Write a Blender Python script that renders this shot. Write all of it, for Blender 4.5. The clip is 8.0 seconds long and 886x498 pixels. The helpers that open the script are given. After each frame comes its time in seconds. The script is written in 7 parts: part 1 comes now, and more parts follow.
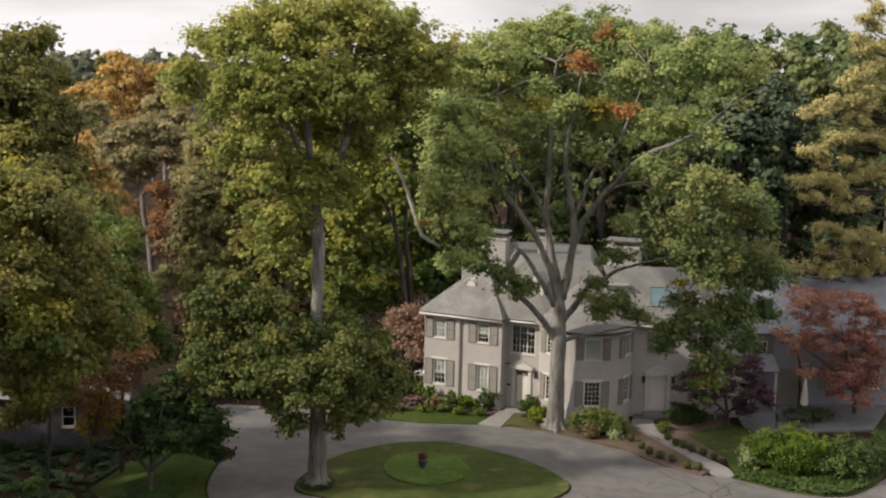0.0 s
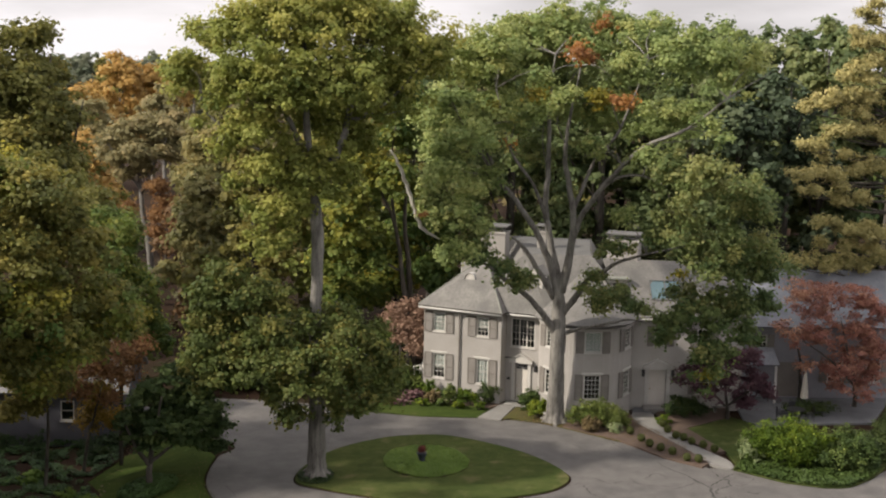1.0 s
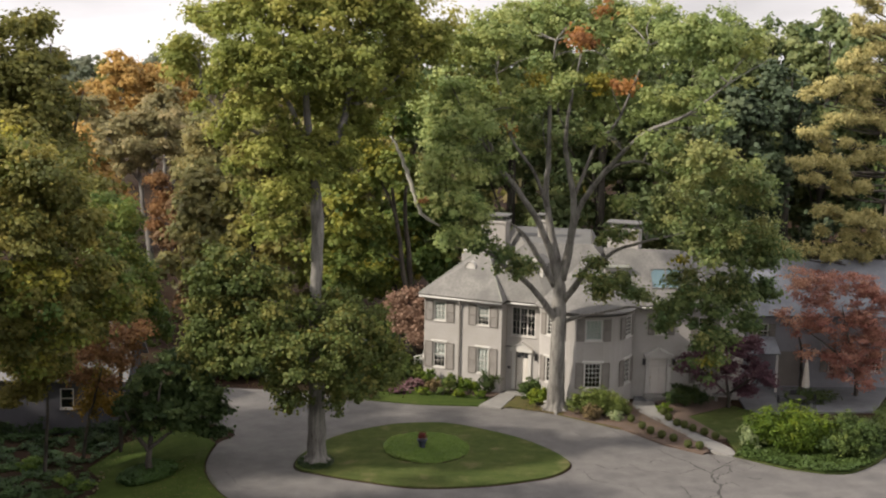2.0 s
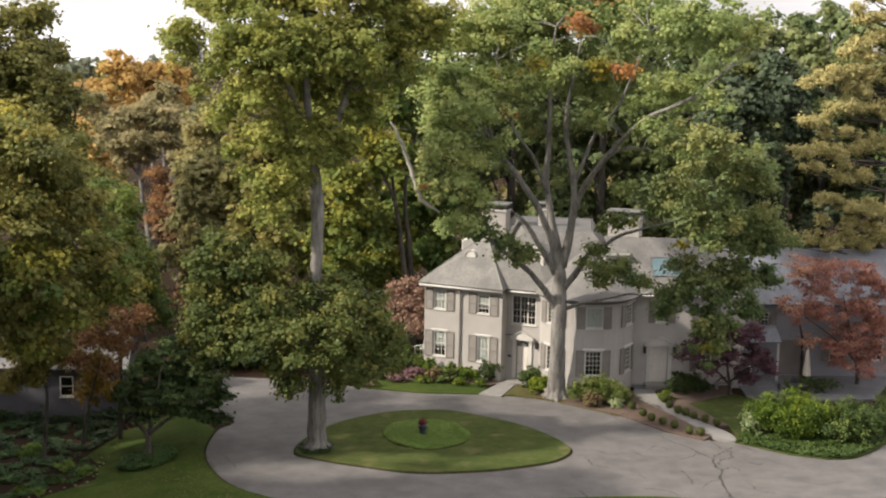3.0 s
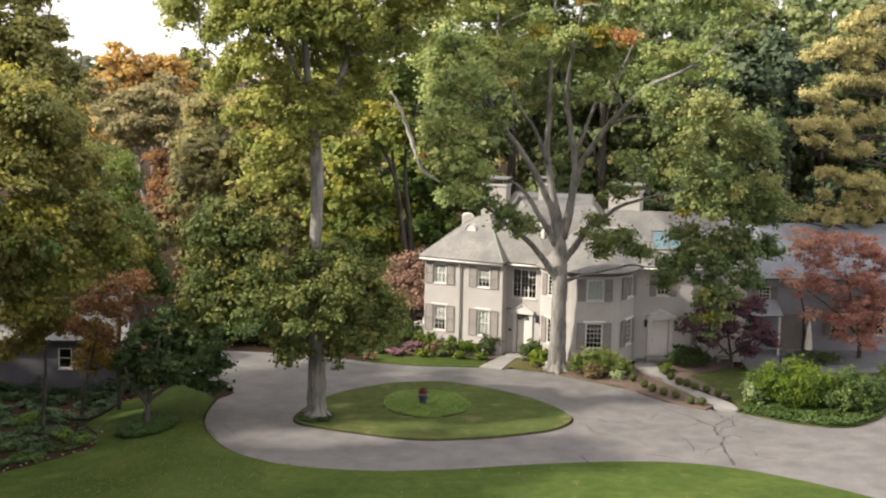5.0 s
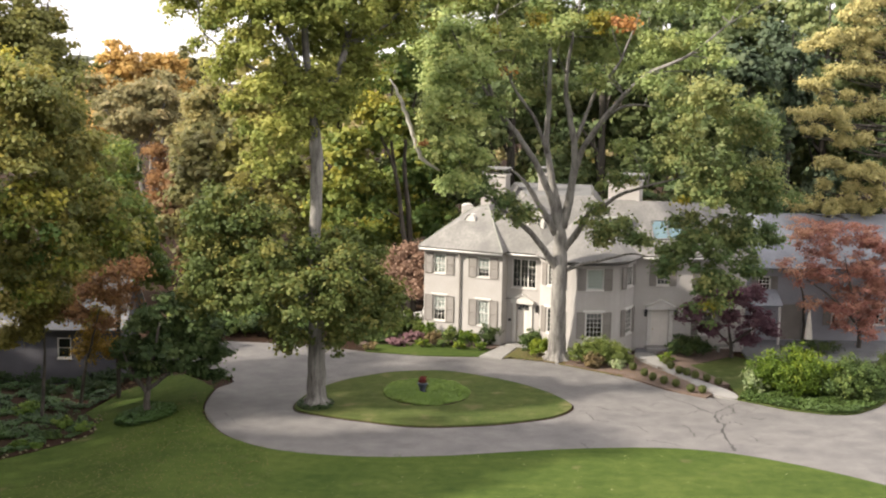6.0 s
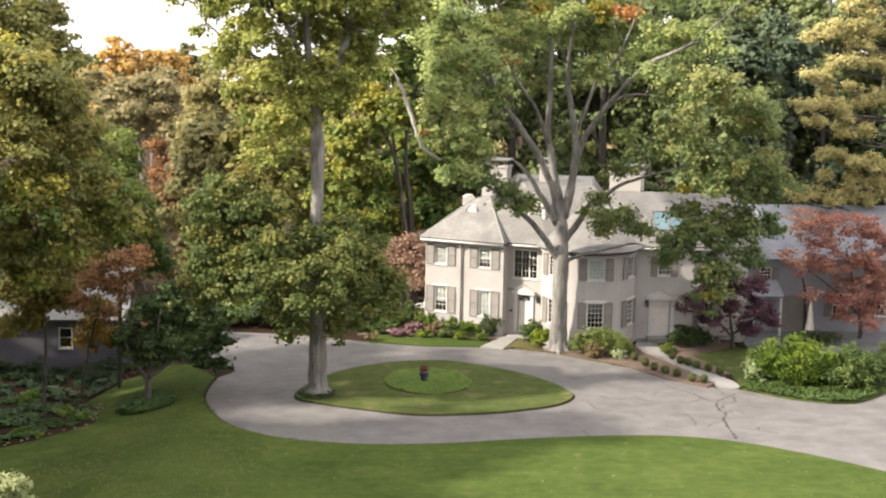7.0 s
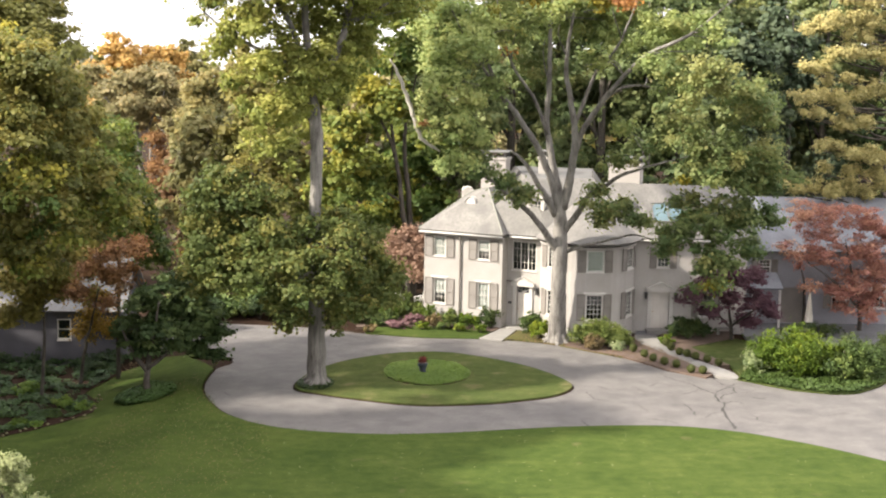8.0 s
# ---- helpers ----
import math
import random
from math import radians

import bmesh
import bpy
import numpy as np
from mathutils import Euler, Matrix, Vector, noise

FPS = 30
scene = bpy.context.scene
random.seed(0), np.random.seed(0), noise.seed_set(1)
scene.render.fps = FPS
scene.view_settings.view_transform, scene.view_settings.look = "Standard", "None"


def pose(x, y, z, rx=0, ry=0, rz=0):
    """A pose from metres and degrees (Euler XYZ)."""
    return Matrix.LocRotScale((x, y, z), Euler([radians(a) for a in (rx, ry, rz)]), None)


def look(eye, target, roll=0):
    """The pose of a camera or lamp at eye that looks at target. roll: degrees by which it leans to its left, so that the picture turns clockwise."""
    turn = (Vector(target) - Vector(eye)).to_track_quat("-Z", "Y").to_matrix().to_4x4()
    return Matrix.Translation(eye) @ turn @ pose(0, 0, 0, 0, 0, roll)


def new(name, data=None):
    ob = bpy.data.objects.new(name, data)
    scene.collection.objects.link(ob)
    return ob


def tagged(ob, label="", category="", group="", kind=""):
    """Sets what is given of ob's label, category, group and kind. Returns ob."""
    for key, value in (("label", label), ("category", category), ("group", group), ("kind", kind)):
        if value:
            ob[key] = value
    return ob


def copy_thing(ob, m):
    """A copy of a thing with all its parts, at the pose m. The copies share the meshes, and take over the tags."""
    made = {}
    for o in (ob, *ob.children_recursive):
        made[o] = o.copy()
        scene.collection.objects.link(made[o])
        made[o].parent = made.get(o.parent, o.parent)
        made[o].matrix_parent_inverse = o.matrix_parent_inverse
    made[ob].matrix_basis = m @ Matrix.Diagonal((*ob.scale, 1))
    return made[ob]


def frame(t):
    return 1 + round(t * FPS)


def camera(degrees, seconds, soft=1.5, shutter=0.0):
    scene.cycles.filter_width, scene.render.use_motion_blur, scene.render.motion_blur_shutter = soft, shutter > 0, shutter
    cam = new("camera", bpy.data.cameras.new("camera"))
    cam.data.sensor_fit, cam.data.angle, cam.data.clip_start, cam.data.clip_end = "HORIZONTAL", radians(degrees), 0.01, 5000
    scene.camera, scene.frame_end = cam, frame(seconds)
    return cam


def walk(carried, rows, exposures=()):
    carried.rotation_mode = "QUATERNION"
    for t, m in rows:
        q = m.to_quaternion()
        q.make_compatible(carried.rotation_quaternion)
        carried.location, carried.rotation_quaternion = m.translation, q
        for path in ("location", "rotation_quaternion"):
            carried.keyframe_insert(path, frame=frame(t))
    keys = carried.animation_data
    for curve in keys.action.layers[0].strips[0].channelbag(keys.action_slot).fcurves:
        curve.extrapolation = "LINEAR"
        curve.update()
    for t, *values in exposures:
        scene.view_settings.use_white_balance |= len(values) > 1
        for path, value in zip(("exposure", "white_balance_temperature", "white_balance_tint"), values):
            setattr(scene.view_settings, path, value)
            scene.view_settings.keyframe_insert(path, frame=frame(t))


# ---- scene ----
cam = camera(33.0, 8.0, soft=2.1)
PATH = [
    (0, (-0.059, -0.338, 26.009), (0.023, 1.63, 25.664), 1.3),
    (0.5, (-0.034, -0.297, 25.698), (0.048, 1.671, 25.355), 1.2),
    (1, (-0.004, -0.334, 25.319), (0.078, 1.635, 24.98), 1.2),
    (1.5, (0.062, -0.342, 24.766), (0.143, 1.628, 24.431), 1.2),
    (3, (0.043, -0.373, 23.15), (0.124, 1.599, 22.826), 1.1),
    (3.5, (0.032, -0.37, 22.62), (0.114, 1.602, 22.298), 1.1),
    (4, (-0.017, -0.401, 22.177), (0.067, 1.572, 21.856), 1.1),
    (4.5, (0.077, -0.338, 21.641), (0.158, 1.634, 21.322), 1.1),
    (6, (0.01, -0.37, 20.379), (0.093, 1.603, 20.065), 1.0),
    (6.5, (-0.008, -0.433, 19.993), (0.076, 1.541, 19.681), 1.0),
    (7, (-0.012, -0.456, 19.762), (0.07, 1.517, 19.449), 1.0),
    (7.5, (0.014, -0.483, 19.518), (0.096, 1.49, 19.204), 1.0),
    (8, (0.019, -0.462, 19.348), (0.102, 1.511, 19.033), 1.0),
]
walk(cam, [(t, look(eye, target, roll)) for t, eye, target, roll in PATH],
     exposures=[(0, 0.40), (1.5, 0.53), (3.0, 0.83), (4.5, 1.11), (6.5, 1.5), (8.0, 1.68)])

# ---- light ----
SUN_DIR = Vector((-0.96, -0.26, 0.66)).normalized()
world = bpy.data.worlds.new("sky_world")
scene.world = world
world.use_nodes = True
wn, wl = world.node_tree.nodes, world.node_tree.links
sky = wn.new("ShaderNodeTexSky")
sky.sky_type = "NISHITA"
sky.sun_disc = False
sky.sun_elevation = math.asin(SUN_DIR.z)
sky.sun_rotation = math.atan2(SUN_DIR.x, SUN_DIR.y)
sky.dust_density, sky.air_density = 3.0, 1.0
wtc = wn.new("ShaderNodeTexCoord")
wmap = wn.new("ShaderNodeMapping")
wmap.inputs["Scale"].default_value = (2.2, 2.2, 9.0)
wnoise = wn.new("ShaderNodeTexNoise")
wnoise.inputs["Scale"].default_value = 1.7
wnoise.inputs["Detail"].default_value = 6.0
wramp = wn.new("ShaderNodeValToRGB")
wramp.color_ramp.elements[0].position, wramp.color_ramp.elements[1].position = 0.38, 0.62
wramp.color_ramp.elements[0].color = (0.62, 0.62, 0.62, 1)
wmix = wn.new("ShaderNodeMix")
wmix.data_type = "RGBA"
wmix.inputs[7].default_value = (11.7, 11.1, 11.2, 1)
wl.new(wtc.outputs["Generated"], wmap.inputs["Vector"])
wl.new(wmap.outputs["Vector"], wnoise.inputs["Vector"])
wl.new(wnoise.outputs["Fac"], wramp.inputs["Fac"])
wl.new(wramp.outputs["Color"], wmix.inputs[0])
wl.new(sky.outputs["Color"], wmix.inputs[6])
wsep = wn.new("ShaderNodeSeparateXYZ")
wgrad = wn.new("ShaderNodeMapRange")
wgrad.inputs["From Min"].default_value, wgrad.inputs["From Max"].default_value = 0.0, 1.0
wgrad.inputs["To Min"].default_value, wgrad.inputs["To Max"].default_value = 0.52, 1.1
wmul = wn.new("ShaderNodeVectorMath")
wmul.operation = "SCALE"
wl.new(wtc.outputs["Generated"], wsep.inputs[0])
wl.new(wsep.outputs["Z"], wgrad.inputs["Value"])
wl.new(wmix.outputs[2], wmul.inputs[0])
wl.new(wgrad.outputs["Result"], wmul.inputs["Scale"])
wl.new(wmul.outputs["Vector"], wn["Background"].inputs["Color"])
wn["Background"].inputs["Strength"].default_value = 0.125
sun = new("sun", bpy.data.lights.new("sun", "SUN"))
sun.data.energy, sun.data.angle, sun.data.color = 4.6, radians(2.5), (1.0, 0.91, 0.79)
sun.matrix_world = look(SUN_DIR * 60, (0, 0, 0))


# ---- materials ----
def node_mat(name):
    m = bpy.data.materials.new(name)
    m.use_nodes = True
    return m, m.node_tree.nodes, m.node_tree.links, m.node_tree.nodes["Principled BSDF"]


def surface(name, low, high, scale=1.5, fine=30.0, rough=0.8, bump=0.15, third=None, stain=0.35, metal=0.0, rand=0.0, spec=0.4):
    """A grained surface: two colours by a coarse and a fine noise, a third one in stains, relief from the fine noise."""
    m, nodes, links, bsdf = node_mat(name)
    tc = nodes.new("ShaderNodeTexCoord")
    big, small = nodes.new("ShaderNodeTexNoise"), nodes.new("ShaderNodeTexNoise")
    big.inputs["Scale"].default_value, big.inputs["Detail"].default_value = scale, 5.0
    small.inputs["Scale"].default_value, small.inputs["Detail"].default_value = fine, 4.0
    for n in (big, small):
        links.new(tc.outputs["Object"], n.inputs["Vector"])
    add = nodes.new("ShaderNodeMath")
    add.operation = "MULTIPLY_ADD"
    add.inputs[1].default_value = 0.5
    half = nodes.new("ShaderNodeMath")
    half.operation = "MULTIPLY"
    half.inputs[1].default_value = 0.5
    links.new(small.outputs["Fac"], half.inputs[0])
    links.new(big.outputs["Fac"], add.inputs[0])
    links.new(half.outputs[0], add.inputs[2])
    ramp = nodes.new("ShaderNodeValToRGB")
    ramp.color_ramp.elements[0].position, ramp.color_ramp.elements[1].position = 0.32, 0.68
    ramp.color_ramp.elements[0].color, ramp.color_ramp.elements[1].color = (*low, 1), (*high, 1)
    links.new(add.outputs[0], ramp.inputs["Fac"])
    out = ramp.outputs["Color"]
    if third:
        st = nodes.new("ShaderNodeTexNoise")
        st.inputs["Scale"].default_value, st.inputs["Detail"].default_value = scale * 0.45, 6.0
        links.new(tc.outputs["Object"], st.inputs["Vector"])
        sr = nodes.new("ShaderNodeValToRGB")
        sr.color_ramp.elements[0].position, sr.color_ramp.elements[1].position = 0.48, 0.7
        sr.color_ramp.elements[0].color, sr.color_ramp.elements[1].color = (0, 0, 0, 1), (stain * 2, stain * 2, stain * 2, 1)
        links.new(st.outputs["Fac"], sr.inputs["Fac"])
        mx = nodes.new("ShaderNodeMix")
        mx.data_type = "RGBA"
        mx.inputs[7].default_value = (*third, 1)
        links.new(sr.outputs["Color"], mx.inputs[0])
        links.new(out, mx.inputs[6])
        out = mx.outputs[2]
    if rand:
        info = nodes.new("ShaderNodeObjectInfo")
        hsv = nodes.new("ShaderNodeHueSaturation")
        ma = nodes.new("ShaderNodeMath")
        ma.operation = "MULTIPLY_ADD"
        ma.inputs[1].default_value, ma.inputs[2].default_value = rand, 1 - rand / 2
        links.new(info.outputs["Random"], ma.inputs[0])
        links.new(ma.outputs[0], hsv.inputs["Value"])
        links.new(out, hsv.inputs["Color"])
        out = hsv.outputs["Color"]
    links.new(out, bsdf.inputs["Base Color"])
    bsdf.inputs["Roughness"].default_value = rough
    bsdf.inputs["Metallic"].default_value = metal
    bsdf.inputs["Specular IOR Level"].default_value = spec
    if bump:
        b = nodes.new("ShaderNodeBump")
        b.inputs["Strength"].default_value, b.inputs["Distance"].default_value = bump, 0.03
        links.new(small.outputs["Fac"], b.inputs["Height"])
        links.new(b.outputs["Normal"], bsdf.inputs["Normal"])
    return m


def foliage(name, low, mid, high, glow=0.5, rough=0.6, spec=0.25):
    """Leaves: three colours along the per-leaf 'tint', varied leaf by leaf; light passes through."""
    m, nodes, links, bsdf = node_mat(name)
    at = nodes.new("ShaderNodeAttribute")
    at.attribute_name = "tint"
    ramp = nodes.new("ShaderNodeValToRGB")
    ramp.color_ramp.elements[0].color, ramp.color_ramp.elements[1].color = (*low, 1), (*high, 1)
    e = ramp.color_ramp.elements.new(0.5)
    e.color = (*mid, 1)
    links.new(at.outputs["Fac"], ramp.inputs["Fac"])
    geo = nodes.new("ShaderNodeNewGeometry")
    hsv = nodes.new("ShaderNodeHueSaturation")
    va = nodes.new("ShaderNodeMath")
    va.operation = "MULTIPLY_ADD"
    va.inputs[1].default_value, va.inputs[2].default_value = 0.3, 0.85
    links.new(geo.outputs["Random Per Island"], va.inputs[0])
    links.new(va.outputs[0], hsv.inputs["Value"])
    links.new(ramp.outputs["Color"], hsv.inputs["Color"])
    links.new(hsv.outputs["Color"], bsdf.inputs["Base Color"])
    bsdf.inputs["Roughness"].default_value = rough
    bsdf.inputs["Specular IOR Level"].default_value = spec
    tr = nodes.new("ShaderNodeBsdfTranslucent")
    links.new(hsv.outputs["Color"], tr.inputs["Color"])
    mix = nodes.new("ShaderNodeMixShader")
    mix.inputs[0].default_value = min(glow, 0.5)
    links.new(bsdf.outputs[0], mix.inputs[1])
    links.new(tr.outputs[0], mix.inputs[2])
    links.new(mix.outputs[0], nodes["Material Output"].inputs["Surface"])
    return m


def pane_glass(name, tint=(0.8, 0.85, 0.85)):
    m, nodes, links, bsdf = node_mat(name)
    nodes.remove(bsdf)
    gl, tr, fr = nodes.new("ShaderNodeBsdfGlossy"), nodes.new("ShaderNodeBsdfTransparent"), nodes.new("ShaderNodeFresnel")
    gl.inputs["Roughness"].default_value = 0.03
    tr.inputs["Color"].default_value = (*tint, 1)
    fr.inputs["IOR"].default_value = 1.55
    mix = nodes.new("ShaderNodeMixShader")
    links.new(fr.outputs[0], mix.inputs[0])
    links.new(tr.outputs[0], mix.inputs[1])
    links.new(gl.outputs[0], mix.inputs[2])
    links.new(mix.outputs[0], nodes["Material Output"].inputs["Surface"])
    return m


def bark(name, furrow, mid, plate):
    """Tree bark: upright ridges and furrows, with pale and dark blotches."""
    m, nodes, links, bsdf = node_mat(name)
    tc = nodes.new("ShaderNodeTexCoord")
    total = None
    for stretch, scale, share in (((1, 1, 0.14), 7.0, 0.5), ((1, 1, 0.6), 1.3, 0.5), ((1, 1, 0.35), 26.0, 0.25)):
        mp = nodes.new("ShaderNodeMapping")
        mp.inputs["Scale"].default_value = stretch
        n = nodes.new("ShaderNodeTexNoise")
        n.inputs["Scale"].default_value, n.inputs["Detail"].default_value = scale, 4.0
        ma = nodes.new("ShaderNodeMath")
        ma.operation = "MULTIPLY_ADD"
        ma.inputs[1].default_value, ma.inputs[2].default_value = share, 0.0
        links.new(tc.outputs["Object"], mp.inputs["Vector"])
        links.new(mp.outputs["Vector"], n.inputs["Vector"])
        links.new(n.outputs["Fac"], ma.inputs[0])
        if total:
            links.new(total.outputs[0], ma.inputs[2])
        total = ma
    ramp = nodes.new("ShaderNodeValToRGB")
    ramp.color_ramp.elements[0].position, ramp.color_ramp.elements[1].position = 0.46, 0.8
    ramp.color_ramp.elements[0].color, ramp.color_ramp.elements[1].color = (*furrow, 1), (*plate, 1)
    ramp.color_ramp.elements.new(0.61).color = (*mid, 1)
    links.new(total.outputs[0], ramp.inputs["Fac"])
    links.new(ramp.outputs["Color"], bsdf.inputs["Base Color"])
    bsdf.inputs["Roughness"].default_value, bsdf.inputs["Specular IOR Level"].default_value = 0.95, 0.2
    b = nodes.new("ShaderNodeBump")
    b.inputs["Strength"].default_value, b.inputs["Distance"].default_value = 0.8, 0.05
    links.new(total.outputs[0], b.inputs["Height"])
    links.new(b.outputs[0], bsdf.inputs["Normal"])
    return m


def turf(name, dark, mid, high, tan, tan_share, turn):
    """Mown grass: broad patches, faint mowing streaks along one heading, blades as fine grain, dry spots."""
    m, nodes, links, bsdf = node_mat(name)
    tc = nodes.new("ShaderNodeTexCoord")
    mp = nodes.new("ShaderNodeMapping")
    mp.inputs["Rotation"].default_value = (0, 0, radians(turn))
    mp.inputs["Scale"].default_value = (0.12, 1.5, 1.0)
    links.new(tc.outputs["Object"], mp.inputs["Vector"])
    total = None
    for scale, share, streak in ((0.28, 0.34, False), (0.8, 0.16, True), (1.7, 0.3, False), (16.0, 0.36, False)):
        n = nodes.new("ShaderNodeTexNoise")
        n.inputs["Scale"].default_value, n.inputs["Detail"].default_value = scale, 5.0
        links.new(mp.outputs["Vector"] if streak else tc.outputs["Object"], n.inputs["Vector"])
        ma = nodes.new("ShaderNodeMath")
        ma.operation = "MULTIPLY_ADD"
        ma.inputs[1].default_value, ma.inputs[2].default_value = share, 0.0
        links.new(n.outputs["Fac"], ma.inputs[0])
        if total:
            links.new(total.outputs[0], ma.inputs[2])
        total, fine = ma, n
    ramp = nodes.new("ShaderNodeValToRGB")
    ramp.color_ramp.elements[0].position, ramp.color_ramp.elements[1].position = 0.42, 0.74
    ramp.color_ramp.elements[0].color, ramp.color_ramp.elements[1].color = (*dark, 1), (*high, 1)
    ramp.color_ramp.elements.new(0.58).color = (*mid, 1)
    links.new(total.outputs[0], ramp.inputs["Fac"])
    dry = nodes.new("ShaderNodeTexNoise")
    dry.inputs["Scale"].default_value, dry.inputs["Detail"].default_value = 0.75, 7.0
    links.new(tc.outputs["Object"], dry.inputs["Vector"])
    dr = nodes.new("ShaderNodeMapRange")
    dr.inputs["From Min"].default_value, dr.inputs["From Max"].default_value = 0.70 - tan_share, 0.80 - tan_share * 0.6
    dr.inputs["To Max"].default_value = 0.75
    links.new(dry.outputs["Fac"], dr.inputs["Value"])
    mx = nodes.new("ShaderNodeMix")
    mx.data_type = "RGBA"
    mx.inputs[7].default_value = (*tan, 1)
    links.new(dr.outputs["Result"], mx.inputs[0])
    links.new(ramp.outputs["Color"], mx.inputs[6])
    links.new(mx.outputs[2], bsdf.inputs["Base Color"])
    bsdf.inputs["Roughness"].default_value, bsdf.inputs["Specular IOR Level"].default_value = 1.0, 0.05
    b = nodes.new("ShaderNodeBump")
    b.inputs["Strength"].default_value, b.inputs["Distance"].default_value = 0.5, 0.04
    links.new(fine.outputs["Fac"], b.inputs["Height"])
    links.new(b.outputs["Normal"], bsdf.inputs["Normal"])
    return m


M_WALL = surface("painted_brick", (0.262, 0.245, 0.226), (0.322, 0.302, 0.281), 0.8, 14, 0.85, 0.35, third=(0.235, 0.218, 0.2), stain=0.3)
M_TRIM = surface("white_paint", (0.37, 0.352, 0.322), (0.44, 0.42, 0.388), 2, 30, 0.6, 0.05)
M_SHUT = surface("taupe_paint", (0.112, 0.1, 0.087), (0.16, 0.143, 0.125), 2, 40, 0.6, 0.05)
M_ROOF = surface("weathered_slate", (0.095, 0.09, 0.083), (0.165, 0.156, 0.143), 1.6, 7, 0.8, 0.35, third=(0.083, 0.08, 0.075), stain=0.35, rand=0.2)
M_ROOF2 = surface("blue_grey_slate", (0.095, 0.1, 0.112), (0.16, 0.166, 0.18), 1.2, 9, 0.75, 0.3, rand=0.3)
M_LEAD = surface("lead_sheet", (0.075, 0.074, 0.07), (0.12, 0.117, 0.11), 1, 12, 0.7, 0.1)
M_COPPER = surface("green_copper", (0.12, 0.125, 0.105), (0.19, 0.19, 0.16), 2, 14, 0.7, 0.1)
M_DARK = surface("unlit_room_dark", (0.03, 0.03, 0.03), (0.06, 0.055, 0.05), 1, 8, 0.9, 0)
M_CURTAIN = surface("pale_curtain", (0.52, 0.5, 0.46), (0.64, 0.615, 0.57), 3, 20, 0.9, 0.1)
M_GLASS = pane_glass("window_glass")
# Opaque teal; the blue sky mirrored in the skylight is put into the colour.
M_SKYGLASS = surface("sky_tinted_skylight_pane", (0.06, 0.10, 0.115), (0.09, 0.14, 0.155), 1, 4, 0.35, 0.0, spec=0.3)
M_LEADL = surface("pale_gutter_metal", (0.3, 0.293, 0.28), (0.4, 0.385, 0.365), 1, 12, 0.5, 0.05)
M_FLAG = surface("dark_flagstone", (0.075, 0.075, 0.08), (0.13, 0.13, 0.134), 1.2, 20, 0.85, 0.2, spec=0.2)
M_DOOR = surface("cream_door_paint", (0.44, 0.41, 0.365), (0.51, 0.475, 0.43), 2, 30, 0.5, 0.03)
M_PANE = surface("dark_fanlight_glass", (0.03, 0.035, 0.04), (0.05, 0.055, 0.06), 2, 8, 0.1, 0.0, spec=0.8)
M_METAL = surface("dark_iron", (0.02, 0.02, 0.022), (0.05, 0.05, 0.05), 3, 30, 0.5, 0.05, metal=0.6)
M_BRASS = surface("aged_brass", (0.25, 0.18, 0.08), (0.4, 0.3, 0.14), 5, 40, 0.4, 0.0, metal=0.9)
M_ASPH = surface("old_asphalt", (0.066, 0.061, 0.057), (0.122, 0.113, 0.105), 1.1, 22, 0.9, 0.5, third=(0.058, 0.054, 0.052), stain=0.35)
M_CRACK = surface("crack_filler", (0.03, 0.028, 0.027), (0.052, 0.05, 0.047), 2, 30, 0.8, 0.1, spec=0.1)
M_STONE = surface("bluestone", (0.14, 0.134, 0.124), (0.215, 0.205, 0.187), 1.5, 25, 0.85, 0.2, rand=0.2)
M_LAWN = turf("lawn_turf", (0.021, 0.035, 0.008), (0.038, 0.055, 0.012), (0.062, 0.077, 0.019), (0.085, 0.075, 0.034), 0.05, -8)
M_LAWN2 = turf("dry_turf", (0.026, 0.04, 0.011), (0.045, 0.058, 0.017), (0.078, 0.08, 0.028), (0.11, 0.095, 0.045), 0.15, 20)
# Litter brown, taken darker to hold the canopy shade before the garage.
M_EARTH = surface("shade_darkened_litter", (0.015, 0.009, 0.006), (0.034, 0.020, 0.013), 0.4, 12, 1.0, 0.4, third=(0.016, 0.017, 0.008), stain=0.3, spec=0.05)
M_MULCH = surface("brown_mulch", (0.055, 0.037, 0.026), (0.105, 0.071, 0.052), 1.0, 20, 0.95, 0.6)
M_BARK = bark("grey_oak_bark", (0.055, 0.051, 0.045), (0.135, 0.126, 0.113), (0.215, 0.203, 0.182))
M_BARK2 = bark("dark_bark", (0.026, 0.023, 0.019), (0.062, 0.054, 0.045), (0.105, 0.092, 0.076))
M_CLAY = surface("dark_glazed_pot", (0.012, 0.016, 0.024), (0.03, 0.035, 0.05), 3, 30, 0.4, 0.05)
M_CHALK = surface("chalk_white_paint", (0.62, 0.6, 0.56), (0.74, 0.72, 0.68), 3, 30, 0.6, 0.05)
M_CANVAS = surface("cream_canvas", (0.5, 0.46, 0.38), (0.62, 0.58, 0.5), 3, 50, 0.9, 0.1)
# Bluish grey replaces the house cream here to show the service wing in shade.
M_SWALL = surface("shade_grey_house_wall", (0.15, 0.15, 0.162), (0.21, 0.208, 0.222), 1, 14, 0.85, 0.3)
# Blue-grey clapboard paint, darkened further because the garage stands in deep shade.
M_GWALL = surface("shade_darkened_clapboard", (0.055, 0.053, 0.062), (0.082, 0.08, 0.09), 1, 18, 0.8, 0.15)

